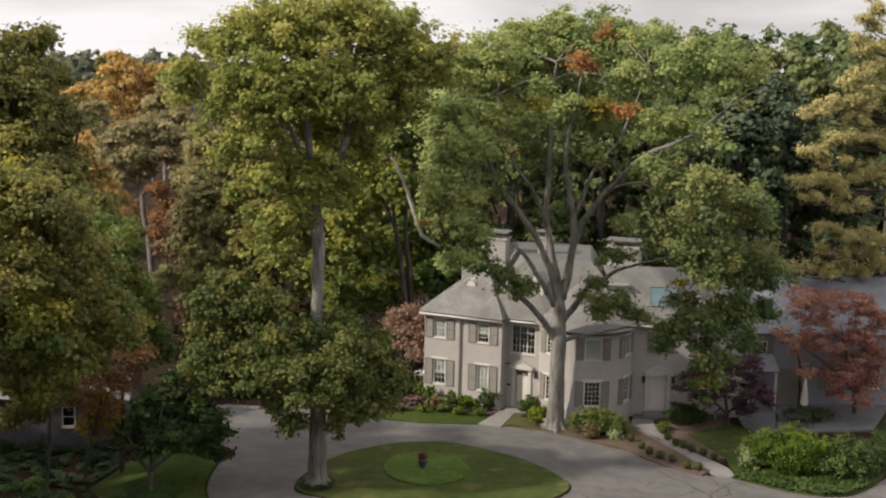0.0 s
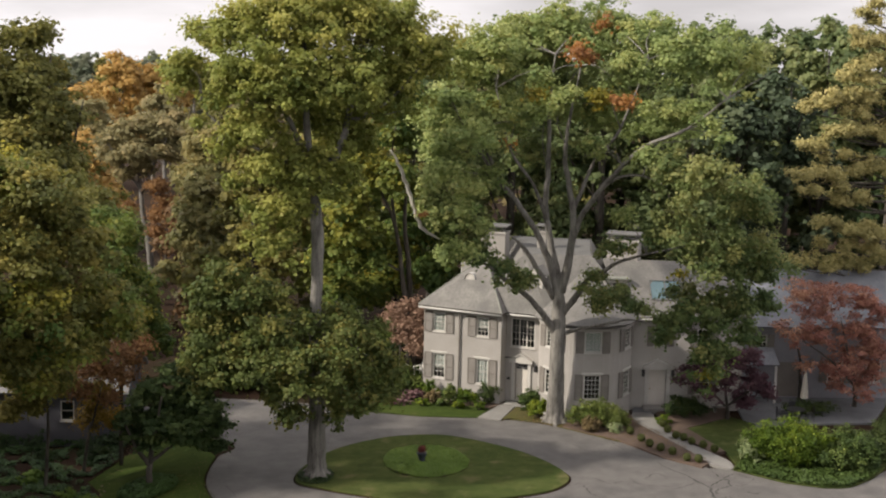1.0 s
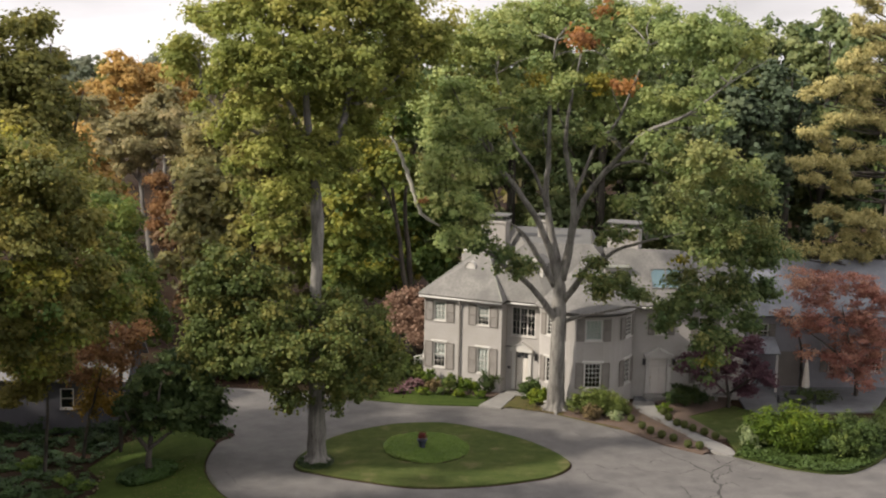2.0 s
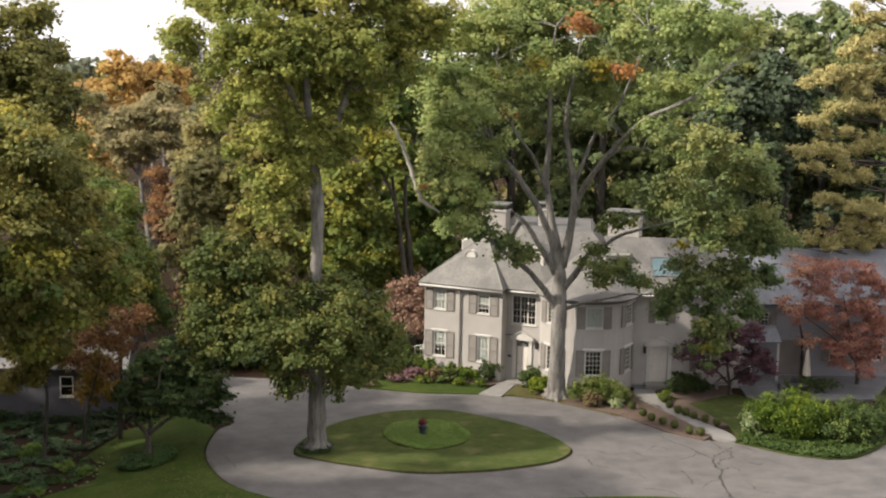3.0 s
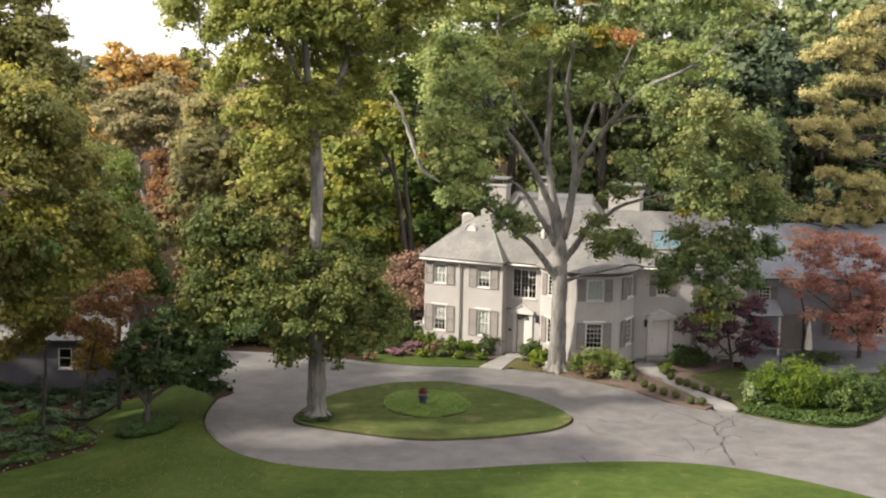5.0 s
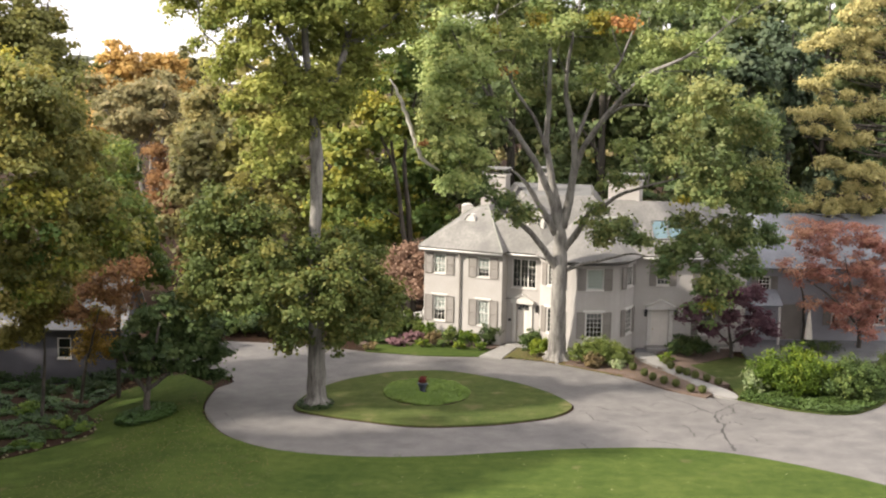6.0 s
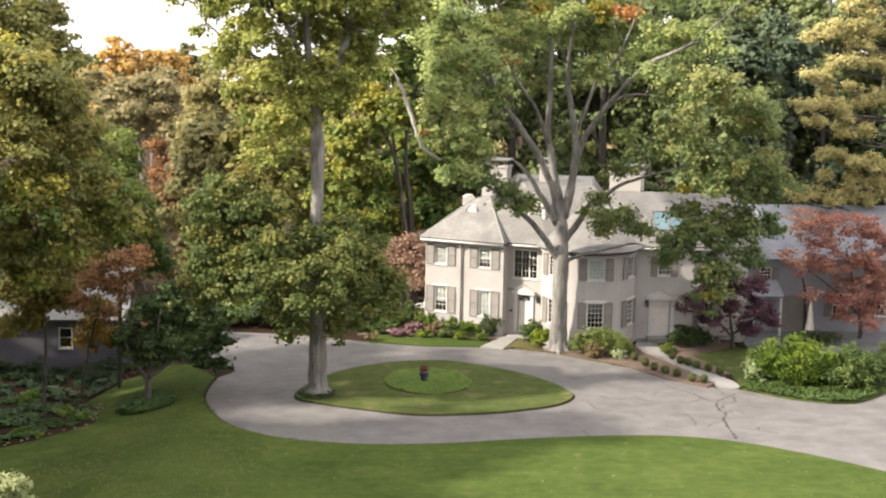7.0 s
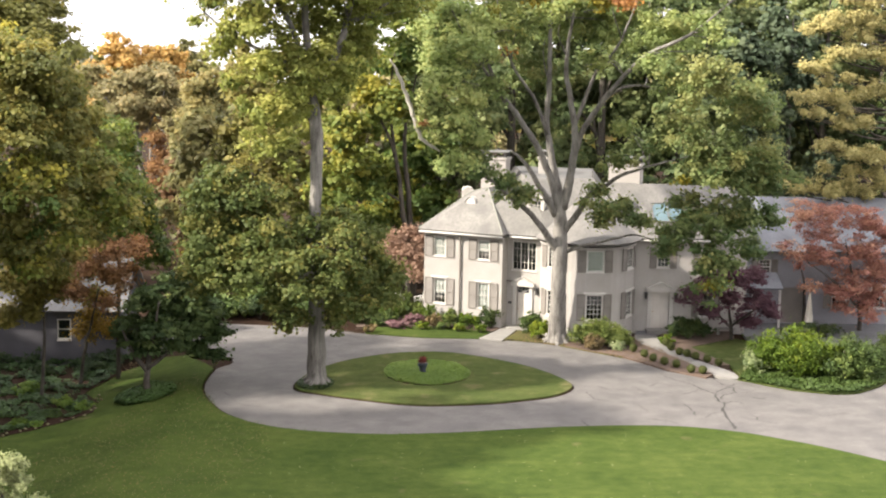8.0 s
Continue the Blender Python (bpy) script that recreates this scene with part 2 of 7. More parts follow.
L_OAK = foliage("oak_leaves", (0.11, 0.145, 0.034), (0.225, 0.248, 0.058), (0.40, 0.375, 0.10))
L_OAKB = foliage("deep_oak_leaves", (0.125, 0.18, 0.064), (0.235, 0.288, 0.098), (0.40, 0.405, 0.14))
L_DARK = foliage("dark_leaves", (0.018, 0.034, 0.011), (0.032, 0.055, 0.016), (0.065, 0.088, 0.022), 0.35)
L_GOLD = foliage("yellowing_leaves", (0.09, 0.10, 0.015), (0.17, 0.155, 0.02), (0.30, 0.22, 0.03))
L_RUST = foliage("rust_leaves", (0.15, 0.07, 0.03), (0.26, 0.12, 0.045), (0.40, 0.20, 0.05))
L_RED = foliage("red_leaves", (0.20, 0.086, 0.068), (0.305, 0.14, 0.105), (0.45, 0.27, 0.175))
L_RUSSET = foliage("russet_maple_leaves", (0.14, 0.075, 0.035), (0.23, 0.12, 0.05), (0.32, 0.19, 0.07))
L_AMBER = foliage("amber_leaves", (0.12, 0.085, 0.015), (0.22, 0.14, 0.022), (0.34, 0.21, 0.04))
L_PURP = foliage("purple_leaves", (0.06, 0.03, 0.042), (0.105, 0.05, 0.065), (0.155, 0.085, 0.09))
L_PINE = foliage("pine_needles", (0.19, 0.182, 0.072), (0.36, 0.315, 0.125), (0.48, 0.415, 0.175), 0.3, 0.7)
L_SHRUB = foliage("shrub_leaves", (0.032, 0.056, 0.013), (0.064, 0.097, 0.021), (0.125, 0.15, 0.032), 0.25)
L_LIME = foliage("lime_leaves", (0.05, 0.086, 0.008), (0.10, 0.15, 0.012), (0.175, 0.205, 0.018), 0.35)
L_OLIVEG = foliage("golden_olive_leaves", (0.088, 0.098, 0.026), (0.168, 0.162, 0.042), (0.29, 0.245, 0.06))
L_BED = foliage("bed_leaves", (0.065, 0.115, 0.016), (0.11, 0.17, 0.026), (0.165, 0.22, 0.045), 0.35)
L_PINK = foliage("dusty_pink_leaves", (0.17, 0.10, 0.068), (0.265, 0.165, 0.115), (0.37, 0.25, 0.175), 0.4)
L_GRASS = foliage("grass_blades", (0.027, 0.05, 0.008), (0.053, 0.084, 0.013), (0.093, 0.109, 0.021), 0.35, 0.9, 0.08)
# Autumn browns lifted in colour to stand in for distance haze.
L_BROWN = foliage("haze_paled_brown_leaves", (0.17, 0.156, 0.072), (0.245, 0.215, 0.10), (0.35, 0.285, 0.14))
L_OAKD = foliage("bronze_oak_leaves", (0.085, 0.09, 0.025), (0.165, 0.152, 0.04), (0.28, 0.23, 0.06))
L_GOLDG = foliage("yellow_green_leaves", (0.065, 0.11, 0.026), (0.15, 0.18, 0.036), (0.36, 0.32, 0.055))
L_BROWNR = foliage("russet_brush", (0.075, 0.065, 0.025), (0.13, 0.085, 0.04), (0.20, 0.11, 0.05))
L_REDF = foliage("red_flowers", (0.06, 0.008, 0.01), (0.10, 0.014, 0.012), (0.15, 0.03, 0.02), 0.2)
L_PALE = foliage("pale_fallen_leaves", (0.16, 0.14, 0.07), (0.24, 0.21, 0.11), (0.34, 0.31, 0.2), 0.1)
L_BRONZE = foliage("bronze_shrub_leaves", (0.09, 0.07, 0.03), (0.14, 0.10, 0.045), (0.19, 0.14, 0.06), 0.2)
L_PALEG = foliage("pale_green_leaves", (0.14, 0.18, 0.08), (0.24, 0.28, 0.13), (0.40, 0.42, 0.24), 0.25)
# Orange made paler so the far maples look veiled by haze.
L_ORANGE = foliage("haze_paled_orange_leaves", (0.30, 0.19, 0.062), (0.43, 0.275, 0.085), (0.53, 0.365, 0.12))
# Olive leaves of the low skirt, darkened to carry the neighbouring trees' shade.
L_OAKS = foliage("olive_shade_darkened_oak_leaves", (0.054, 0.078, 0.02), (0.10, 0.127, 0.033), (0.21, 0.19, 0.048))
L_DRYG = foliage("dry_grass_blades", (0.036, 0.058, 0.011), (0.062, 0.086, 0.017), (0.11, 0.112, 0.026), 0.4, 0.9, 0.05)
L_COVER = foliage("deep_green_groundcover", (0.024, 0.05, 0.013), (0.046, 0.085, 0.019), (0.09, 0.13, 0.028), 0.2)
M_BUFF = surface("buff_edging_stone", (0.085, 0.078, 0.04), (0.16, 0.145, 0.075), 3, 30, 0.9, 0.2)
M_WORN = surface("worn_turf", (0.05, 0.048, 0.018), (0.085, 0.08, 0.03), 0.8, 9, 1.0, 0.4, third=(0.075, 0.052, 0.032), stain=0.5, spec=0.05)
L_BALL = foliage("clipped_box_leaves", (0.03, 0.041, 0.01), (0.056, 0.068, 0.015), (0.10, 0.10, 0.024), 0.25)
L_OAKW = foliage("light_woodland_leaves", (0.075, 0.11, 0.045), (0.14, 0.175, 0.068), (0.25, 0.26, 0.10))
L_DOG = foliage("dogwood_leaves", (0.034, 0.06, 0.021), (0.064, 0.10, 0.033), (0.12, 0.155, 0.05))
M_GROOF = surface("weathered_garage_shingle", (0.11, 0.108, 0.105), (0.2, 0.195, 0.19), 1.2, 12, 0.9, 0.3, spec=0.2)
# Leaf green greyed and lifted; the ridge's haze is in this colour.
L_RIDGE = foliage("haze_greyed_ridge_leaves", (0.11, 0.13, 0.085), (0.155, 0.175, 0.115), (0.21, 0.22, 0.15))
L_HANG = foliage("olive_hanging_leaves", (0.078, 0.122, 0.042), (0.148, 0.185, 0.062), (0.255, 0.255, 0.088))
# Paler oak leaf for the left boughs; their sunlight is put into the colour.
L_OAKP = foliage("painted_sunlit_oak_leaves", (0.17, 0.235, 0.085), (0.30, 0.36, 0.13), (0.45, 0.47, 0.18))
L_OLIVE = foliage("olive_brown_leaves", (0.11, 0.112, 0.045), (0.18, 0.172, 0.066), (0.29, 0.24, 0.09))
L_BLUEG = foliage("blue_green_leaves", (0.035, 0.055, 0.03), (0.06, 0.085, 0.045), (0.11, 0.135, 0.07), 0.4)
L_LOCUST = foliage("pale_feathery_leaves", (0.13, 0.155, 0.065), (0.21, 0.235, 0.10), (0.32, 0.335, 0.16), 0.4)
M_DEADWOOD = surface("bleached_bare_wood", (0.25, 0.235, 0.205), (0.38, 0.355, 0.31), 2, 14, 0.9, 0.4)
L_FLOWER = foliage("dusky_pink_flowers", (0.11, 0.055, 0.06), (0.17, 0.09, 0.098), (0.23, 0.14, 0.14), 0.2)


# ---- mesh helpers ----
def mesh_of(name, verts, faces, material, smooth=False):
    me = bpy.data.meshes.new(name)
    me.from_pydata([tuple(v) for v in verts], [], faces)
    me.materials.append(material)
    if smooth:
        me.polygons.foreach_set("use_smooth", [True] * len(me.polygons))
    me.update()
    return me


def part(name, bm, material, parent, label=""):
    """One bmesh as ONE mesh object under a thing or a part."""
    me = bpy.data.meshes.new(name)
    bm.normal_update()
    bm.to_mesh(me)
    bm.free()
    me.materials.append(material)
    ob = new(name, me)
    if parent:
        ob.parent = parent
    if label:
        tagged(ob, label)
    return ob


def mesh_part(name, me, parent, label=""):
    ob = new(name, me)
    if parent:
        ob.parent = parent
    if label:
        tagged(ob, label)
    return ob


def thing(name, label, category, group="", kind="", at=(0, 0, 0)):
    ob = new(name)
    ob.location = at
    ob.empty_display_size = 0.2
    return tagged(ob, label, category, group, kind)


def box(bm, lo, hi, m=None, bevel=0.0):
    vs = [bm.verts.new((x, y, z)) for z in (lo[2], hi[2]) for y in (lo[1], hi[1]) for x in (lo[0], hi[0])]
    fs = [bm.faces.new([vs[i] for i in q]) for q in ((0, 2, 3, 1), (4, 5, 7, 6), (0, 1, 5, 4), (1, 3, 7, 5), (3, 2, 6, 7), (2, 0, 4, 6))]
    if bevel:
        es = list({e for f in fs for e in f.edges})
        got = bmesh.ops.bevel(bm, geom=es, offset=bevel, segments=1, affect="EDGES")
        vs = list({v for f in got["faces"] for v in f.verts} | {v for v in vs if v.is_valid})
    if m is not None:
        bmesh.ops.transform(bm, matrix=m, verts=vs)
    return bm


def tube_data(points, radii, sides=8, rng=None, rough=0.0):
    """Vertices and faces of a tapered tube along points."""
    vs, fs = [], []
    for k, (p, r) in enumerate(zip(points, radii)):
        p = Vector(p)
        a = Vector(points[max(k - 1, 0)])
        b = Vector(points[min(k + 1, len(points) - 1)])
        d = (b - a).normalized()
        side = d.cross(Vector((0.31, 0.95, 0.05))).normalized()
        other = d.cross(side)
        for i in range(sides):
            an = 2 * math.pi * i / sides
            rr = r * (1 + (rng.uniform(-rough, rough) if rng else 0))
            vs.append(p + (side * math.cos(an) + other * math.sin(an)) * rr)
    for k in range(len(points) - 1):
        for i in range(sides):
            j = (i + 1) % sides
            fs.append((k * sides + i, k * sides + j, (k + 1) * sides + j, (k + 1) * sides + i))
    fs.append(tuple(range(sides))[::-1])
    fs.append(tuple(range((len(points) - 1) * sides, len(points) * sides)))
    return vs, fs


def smooth_path(points, radii, steps, rng=None, wobble=0.0):
    """A Catmull-Rom line through the points."""
    P = [Vector(p) for p in points]
    P = [P[0] * 2 - P[1]] + P + [P[-1] * 2 - P[-2]]
    out, rad = [], []
    for k in range(1, len(P) - 2):
        for s in range(steps):
            t = s / steps
            a, b, c, d = P[k - 1], P[k], P[k + 1], P[k + 2]
            q = 0.5 * (2 * b + (c - a) * t + (2 * a - 5 * b + 4 * c - d) * t * t + (3 * b - a - 3 * c + d) * t ** 3)
            if rng and wobble and (k > 1 or s > 0):
                q = q + Vector((rng.uniform(-1, 1), rng.uniform(-1, 1), rng.uniform(-0.5, 0.5))) * wobble
            out.append(q)
            rad.append(radii[k - 1] * (1 - t) + radii[k] * t)
    out.append(P[-2])
    rad.append(radii[-1])
    return out, rad


def limbs_mesh(name, limbs, material, seed=1, sides=9, wobble=0.05):
    """limbs: list of (points, radii). One mesh of tapered, slightly crooked tubes."""
    rng = random.Random(seed)
    vs, fs = [], []
    for points, radii in limbs:
        p, r = smooth_path(points, radii, 5, rng, wobble)
        v, f = tube_data(p, r, sides, rng, 0.06)
        o = len(vs)
        vs += v
        fs += [tuple(i + o for i in q) for q in f]
    return mesh_of(name, vs, fs, material, True)


def leaf_mesh(name, centres, outs, tints, size, material, rng, flat=0.45, spread=0.8, long=1.5):
    """One small folded leaf (two triangles) at each centre, facing mostly outwards and up."""
    n = len(centres)
    nor = outs * 0.8 + np.array([0, 0, flat]) + rng.normal(0, spread * 0.5, (n, 3))
    nor /= np.linalg.norm(nor, axis=1)[:, None] + 1e-6
    ax = rng.normal(0, 1, (n, 3)) + np.array([0, 0, -0.35])
    ax -= nor * (ax * nor).sum(1)[:, None]
    ax /= np.linalg.norm(ax, axis=1)[:, None] + 1e-6
    sd = np.cross(nor, ax)
    s = size * rng.uniform(0.6, 1.35, n)[:, None]
    fold = rng.uniform(0.05, 0.35, n)[:, None]
    base, tip = centres - ax * s * 0.5, centres + ax * s * 0.5 - nor * s * 0.12
    lft = centres + sd * s * 0.5 / long * 1.4 - nor * s * fold
    rgt = centres - sd * s * 0.5 / long * 1.4 - nor * s * fold
    vs = np.stack([base, rgt, tip, lft], 1).reshape(-1, 3)
    me = bpy.data.meshes.new(name)
    me.vertices.add(4 * n)
    me.vertices.foreach_set("co", vs.astype(np.float32).ravel())
    idx = (np.arange(n)[:, None] * 4 + np.array([0, 1, 2, 0, 2, 3])).ravel()
    me.loops.add(6 * n)
    me.loops.foreach_set("vertex_index", idx.astype(np.int32))
    me.polygons.add(2 * n)
    me.polygons.foreach_set("loop_start", (np.arange(2 * n) * 3).astype(np.int32))
    me.update(calc_edges=True)
    at = me.attributes.new("tint", "FLOAT", "POINT")
    at.data.foreach_set("value", np.repeat(np.clip(tints, 0, 1), 4).astype(np.float32))
    me.materials.append(material)
    return me


def lobed_leaves(lobes, count, rng, clump=0.42, per=18, inner=0.62, low_cut=-0.55, tint=0.45, tint_var=0.16, squash=0.72):
    """Leaf places on many small puffs (radius about clump) that sit on larger lobes (x, y, z, radius [, tint])."""
    L = np.array([l[:4] for l in lobes], float)
    T = np.array([l[4] if len(l) > 4 else tint for l in lobes], float)
    w = L[:, 3] ** 2
    k = max(8, count // (per * 3))
    pick = rng.choice(len(L), k, p=w / w.sum())
    d = rng.normal(0, 1, (k, 3))
    d /= np.linalg.norm(d, axis=1)[:, None]
    flip = d[:, 2] < low_cut
    d[flip, 2] *= -1
    rad = 0.93 * L[pick, 3] * (inner + (1.02 - inner) * rng.random(k) ** 0.7) * rng.uniform(0.5, 1.42, k)
    c = L[pick, :3] + d * rad[:, None] * np.array([1, 1, 0.9])
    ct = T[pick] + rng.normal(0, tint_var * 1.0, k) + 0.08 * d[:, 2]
    cs = clump * rng.uniform(0.6, 1.7, k)
    share = cs ** 2
    own = rng.choice(k, count, p=share / share.sum())
    e = rng.normal(0, 1, (count, 3))
    e /= np.linalg.norm(e, axis=1)[:, None]
    low = (e[:, 2] < -0.35) & (rng.random(count) < 0.55)
    e[low, 2] *= -1
    r = cs[own] * (0.36 + 0.54 * np.abs(rng.normal(0, 1, count)))
    place = c[own] + e * r[:, None] * np.array([1, 1, squash])
    outs = d[own] * 0.35 + e * 0.8
    return place, outs, ct[own] + rng.normal(0, tint_var * 0.5, count)


def tree(name, label, category, lobes, count, size, leaf_mat, limbs, bark, seed, group="", clump=0.42, per=18, inner=0.62,
         tint=0.45, tint_var=0.16, extra=(), low_cut=-0.55, squash=0.72, long=1.5, flat=0.45):
    """A tree: a trunk with limbs, and a crown of single leaves. extra: crowns of another colour (lobes, count, material)."""
    rng = np.random.default_rng(seed)
    root = thing(name, label, category, group, at=limbs[0][0][0])
    inv = Matrix.Translation(-Vector(limbs[0][0][0]))
    me = limbs_mesh("trunk", limbs, bark, seed, 9, 0.025)
    me.transform(inv)
    mesh_part("trunk", me, root)
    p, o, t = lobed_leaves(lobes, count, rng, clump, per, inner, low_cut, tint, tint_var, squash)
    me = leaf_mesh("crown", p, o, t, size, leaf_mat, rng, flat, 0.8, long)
    me.transform(inv)
    mesh_part("crown", me, root)
    for lob, cnt, mt, lbl in extra:
        p, o, t = lobed_leaves(lob, cnt, rng, clump, per, inner, low_cut, 0.5, 0.2)
        me = leaf_mesh("crown_patch", p, o, t, size, mt, rng)
        me.transform(inv)
        mesh_part("crown_patch", me, root, lbl)
    return root


def auto_tree(name, label, category, x, y, z, h, r, leaf_mat, seed, count=16000, size=0.34, bark=None, base=0.35, tint=0.45,
              trunk_r=0.3, group="", lean=0.0, clump=0.45, tint_var=0.18):
    """A broad tree with random lobes between base*h and h."""
    rng = np.random.default_rng(seed)
    lobes = []
    n = 15
    for k in range(n):
        f = (k + 0.5) / n
        zz = z + h * (base + (0.93 - base) * f)
        wide = r * (0.55 + 0.55 * math.sin(math.pi * min(1, f * 0.95 + 0.12))) * (1 - 0.45 * max(0, f - 0.6) / 0.4)
        a = k * 2.4 + rng.uniform(-0.5, 0.5)
        q = wide * rng.uniform(0.35, 0.75)
        lobes.append((x + q * math.cos(a) + lean * f, y + q * math.sin(a), zz, r * rng.uniform(0.34, 0.52), tint + rng.uniform(-0.15, 0.15)))
    limbs = [([(x, y, z - 0.3), (x + lean * 0.2, y, z + h * 0.3), (x + lean * 0.5, y, z + h * 0.6), (x + lean * 0.9, y, z + h * 0.92)],
              [trunk_r * 1.25, trunk_r, trunk_r * 0.7, trunk_r * 0.15])]
    for lx, ly, lz, lr, _ in lobes[1::2]:
        f = min(0.8, max(0.3, (lz - z) / h - 0.2))
        s = Vector((x + lean * f, y, z + h * f))
        limbs.append(([s, s.lerp(Vector((lx, ly, lz)), 0.5) + Vector((0, 0, -0.2)), (lx, ly, lz)], [trunk_r * 0.45, trunk_r * 0.28, 0.03]))
    return tree(name, label, category, lobes, count, size, leaf_mat, limbs, bark or M_BARK2, seed, group, clump=clump, tint_var=tint_var)


def shrub(name, label, x, y, z, rx, ry, h, leaf_mat, seed, count=2500, size=0.13, category="shrub", group="", tint=0.45, patch=None):
    """A rounded bush: short stems and a lumpy shell of small leaves that reaches the ground."""
    rng = np.random.default_rng(seed)
    lobes = []
    big = h > 1.5
    for k in range(20 if big else 9):
        a = k * 2.4
        q = 0.0 if k == 0 else rng.uniform(0.3, 0.82) if big else rng.uniform(0.35, 0.62)
        top = (0.72 - 0.3 * q) if big else 0.6
        lobes.append((q * math.cos(a), q * math.sin(a), rng.uniform(0.22 if big else 0.38, top) if k else 0.62, rng.uniform(0.2, 0.34) if big else rng.uniform(0.36, 0.46), tint + rng.uniform(-0.2, 0.2)))
    root = thing(name, label, category, group, at=(x, y, z))
    stems = []
    for k in range(5):
        a = k * 1.3
        stems.append(([(0.05 * math.cos(a), 0.05 * math.sin(a), -0.05), (0.25 * rx * math.cos(a), 0.25 * ry * math.sin(a), h * 0.4),
                       (0.5 * rx * math.cos(a), 0.5 * ry * math.sin(a), h * 0.7)], [0.03, 0.02, 0.01]))
    mesh_part("stem", limbs_mesh("stem", stems, M_BARK2, seed, 5, 0.02), root)
    p, o, t = lobed_leaves(lobes, count, rng, 0.1 if big else 0.14, 10, 0.6, -0.9, tint, 0.2)
    p = p * np.array([rx, ry, h])
    p[:, 2] = np.abs(p[:, 2])
    mesh_part("foliage", leaf_mesh("foliage", p, o, t, size, leaf_mat, rng), root)
    return root


# ---- ground ----
def ease(v):
    v = min(1.0, max(0.0, v))
    return v * v * (3 - 2 * v)


def ground_z(x, y):
    """The lawn is level round the drive and falls gently to the garage side."""
    return -1.15 * ease((-9.5 - x) / 7.5) * ease((100 - y) / 12) - 0.045 * max(0.0, y - 118) - 0.12


def ground_sheet():
    xs = [-2500, -900, -400, -200, -100, -60] + [-40 + 2 * i for i in range(41)] + [60, 100, 200, 400, 900, 2500]
    ys = [-1500, -500, -150, -50, 0, 20, 30] + [40 + 2 * i for i in range(41)] + [130, 140, 155, 170, 200, 300, 500, 1000, 3000]
    vs = [(x, y, ground_z(x, y)) for y in ys for x in xs]
    w = len(xs)
    fs = [(j * w + i, j * w + i + 1, (j + 1) * w + i + 1, (j + 1) * w + i) for j in range(len(ys) - 1) for i in range(w - 1)]
    ob = new("ground", mesh_of("ground", vs, fs, M_EARTH, True))
    return tagged(ob, "brown leaf-littered woodland soil under the trees", "ground", kind="structure")


ground_sheet()


def closed_curve(points, steps=6):
    P = [Vector((*p, 0)) for p in points]
    n = len(P)
    out = []
    for k in range(n):
        a, b, c, d = P[k - 1], P[k], P[(k + 1) % n], P[(k + 2) % n]
        for s in range(steps):
            t = s / steps
            q = 0.5 * (2 * b + (c - a) * t + (2 * a - 5 * b + 4 * c - d) * t * t + (3 * b - a - 3 * c + d) * t ** 3)
            out.append((q.x, q.y))
    return out


def slab(name, outline, z, thick, material, label, category, follow=False, kind="structure", parent=None):
    """A piece of ground cover with a real edge, from a closed outline; follow: it bends with the ground."""
    bm = bmesh.new()
    top = [bm.verts.new((x, y, z)) for x, y in outline]
    low = [bm.verts.new((x, y, z - thick)) for x, y in outline]
    face = bm.faces.new(top)
    n = len(top)
    for i in range(n):
        bm.faces.new((top[i], low[i], low[(i + 1) % n], top[(i + 1) % n]))
    bmesh.ops.recalc_face_normals(bm, faces=bm.faces)
    bmesh.ops.triangulate(bm, faces=[face])
    if follow:
        for k in range(14):
            bmesh.ops.bisect_plane(bm, geom=list(bm.verts) + list(bm.edges) + list(bm.faces), plane_co=(-24 + 1.2 * k, 0, 0), plane_no=(1, 0, 0))
        for k in range(8):
            bmesh.ops.bisect_plane(bm, geom=list(bm.verts) + list(bm.edges) + list(bm.faces), plane_co=(0, 86 + 2 * k, 0), plane_no=(0, 1, 0))
        for v in bm.verts:
            v.co.z += ground_z(v.co.x, v.co.y) + 0.12
    ob = part(name, bm, material, parent)
    return tagged(ob, label, category, kind=kind)


NEAR_EDGE = [(-8.2, 81.2), (-8.9, 78.6), (-9.1, 75.2), (-8.6, 72.4), (-7.3, 69.5), (-5.3, 67.6), (-2.9, 66.6), (0.3, 66.2), (3.4, 66.5),
             (6.1, 67.1), (8.8, 67.6), (11.5, 67.9), (14.2, 67.8), (16.7, 67.0), (19.0, 65.5), (21.1, 63.7), (23.5, 61.0), (27.0, 56.0)]
FAR_EDGE = [(40.0, 66.0), (33.0, 74.0), (28.5, 77.4), (26.3, 75.6), (24.3, 74.2), (21.6, 75.1), (19.3, 77.1), (17.7, 77.8), (15.8, 79.5), (13.8, 82.3),
            (11.2, 84.6), (9.6, 85.8), (7.9, 86.5), (6.0, 86.8), (2.6, 87.2), (-0.7, 88.0), (-4.0, 89.6), (-8.5, 90.5), (-13.0, 91.0), (-20, 91.5), (-20, 87.0), (-13, 85.5)]
ISLAND = [(-4.3, 74.6), (-3.9, 77.3), (-2.2, 80.4), (0.3, 82.4), (2.2, 83.0), (4.1, 82.9), (6.3, 81.5), (8.1, 79.8), (9.5, 77.6), (10.1, 75.4),
          (9.1, 73.6), (7.4, 72.6), (5.1, 71.8), (1.9, 71.5), (-0.9, 72.5), (-2.9, 73.5)]
drive_line = closed_curve(NEAR_EDGE + [(45, 50)] + FAR_EDGE, 4)
driveway = slab("driveway", drive_line, -0.03, 0.25, M_ASPH, "weathered grey asphalt driveway with cracks and patches", "driveway", follow=True)
slab("island_lawn", closed_curve(ISLAND), 0.07, 0.3, M_LAWN2, "mown oval lawn island inside the turning circle", "lawn")
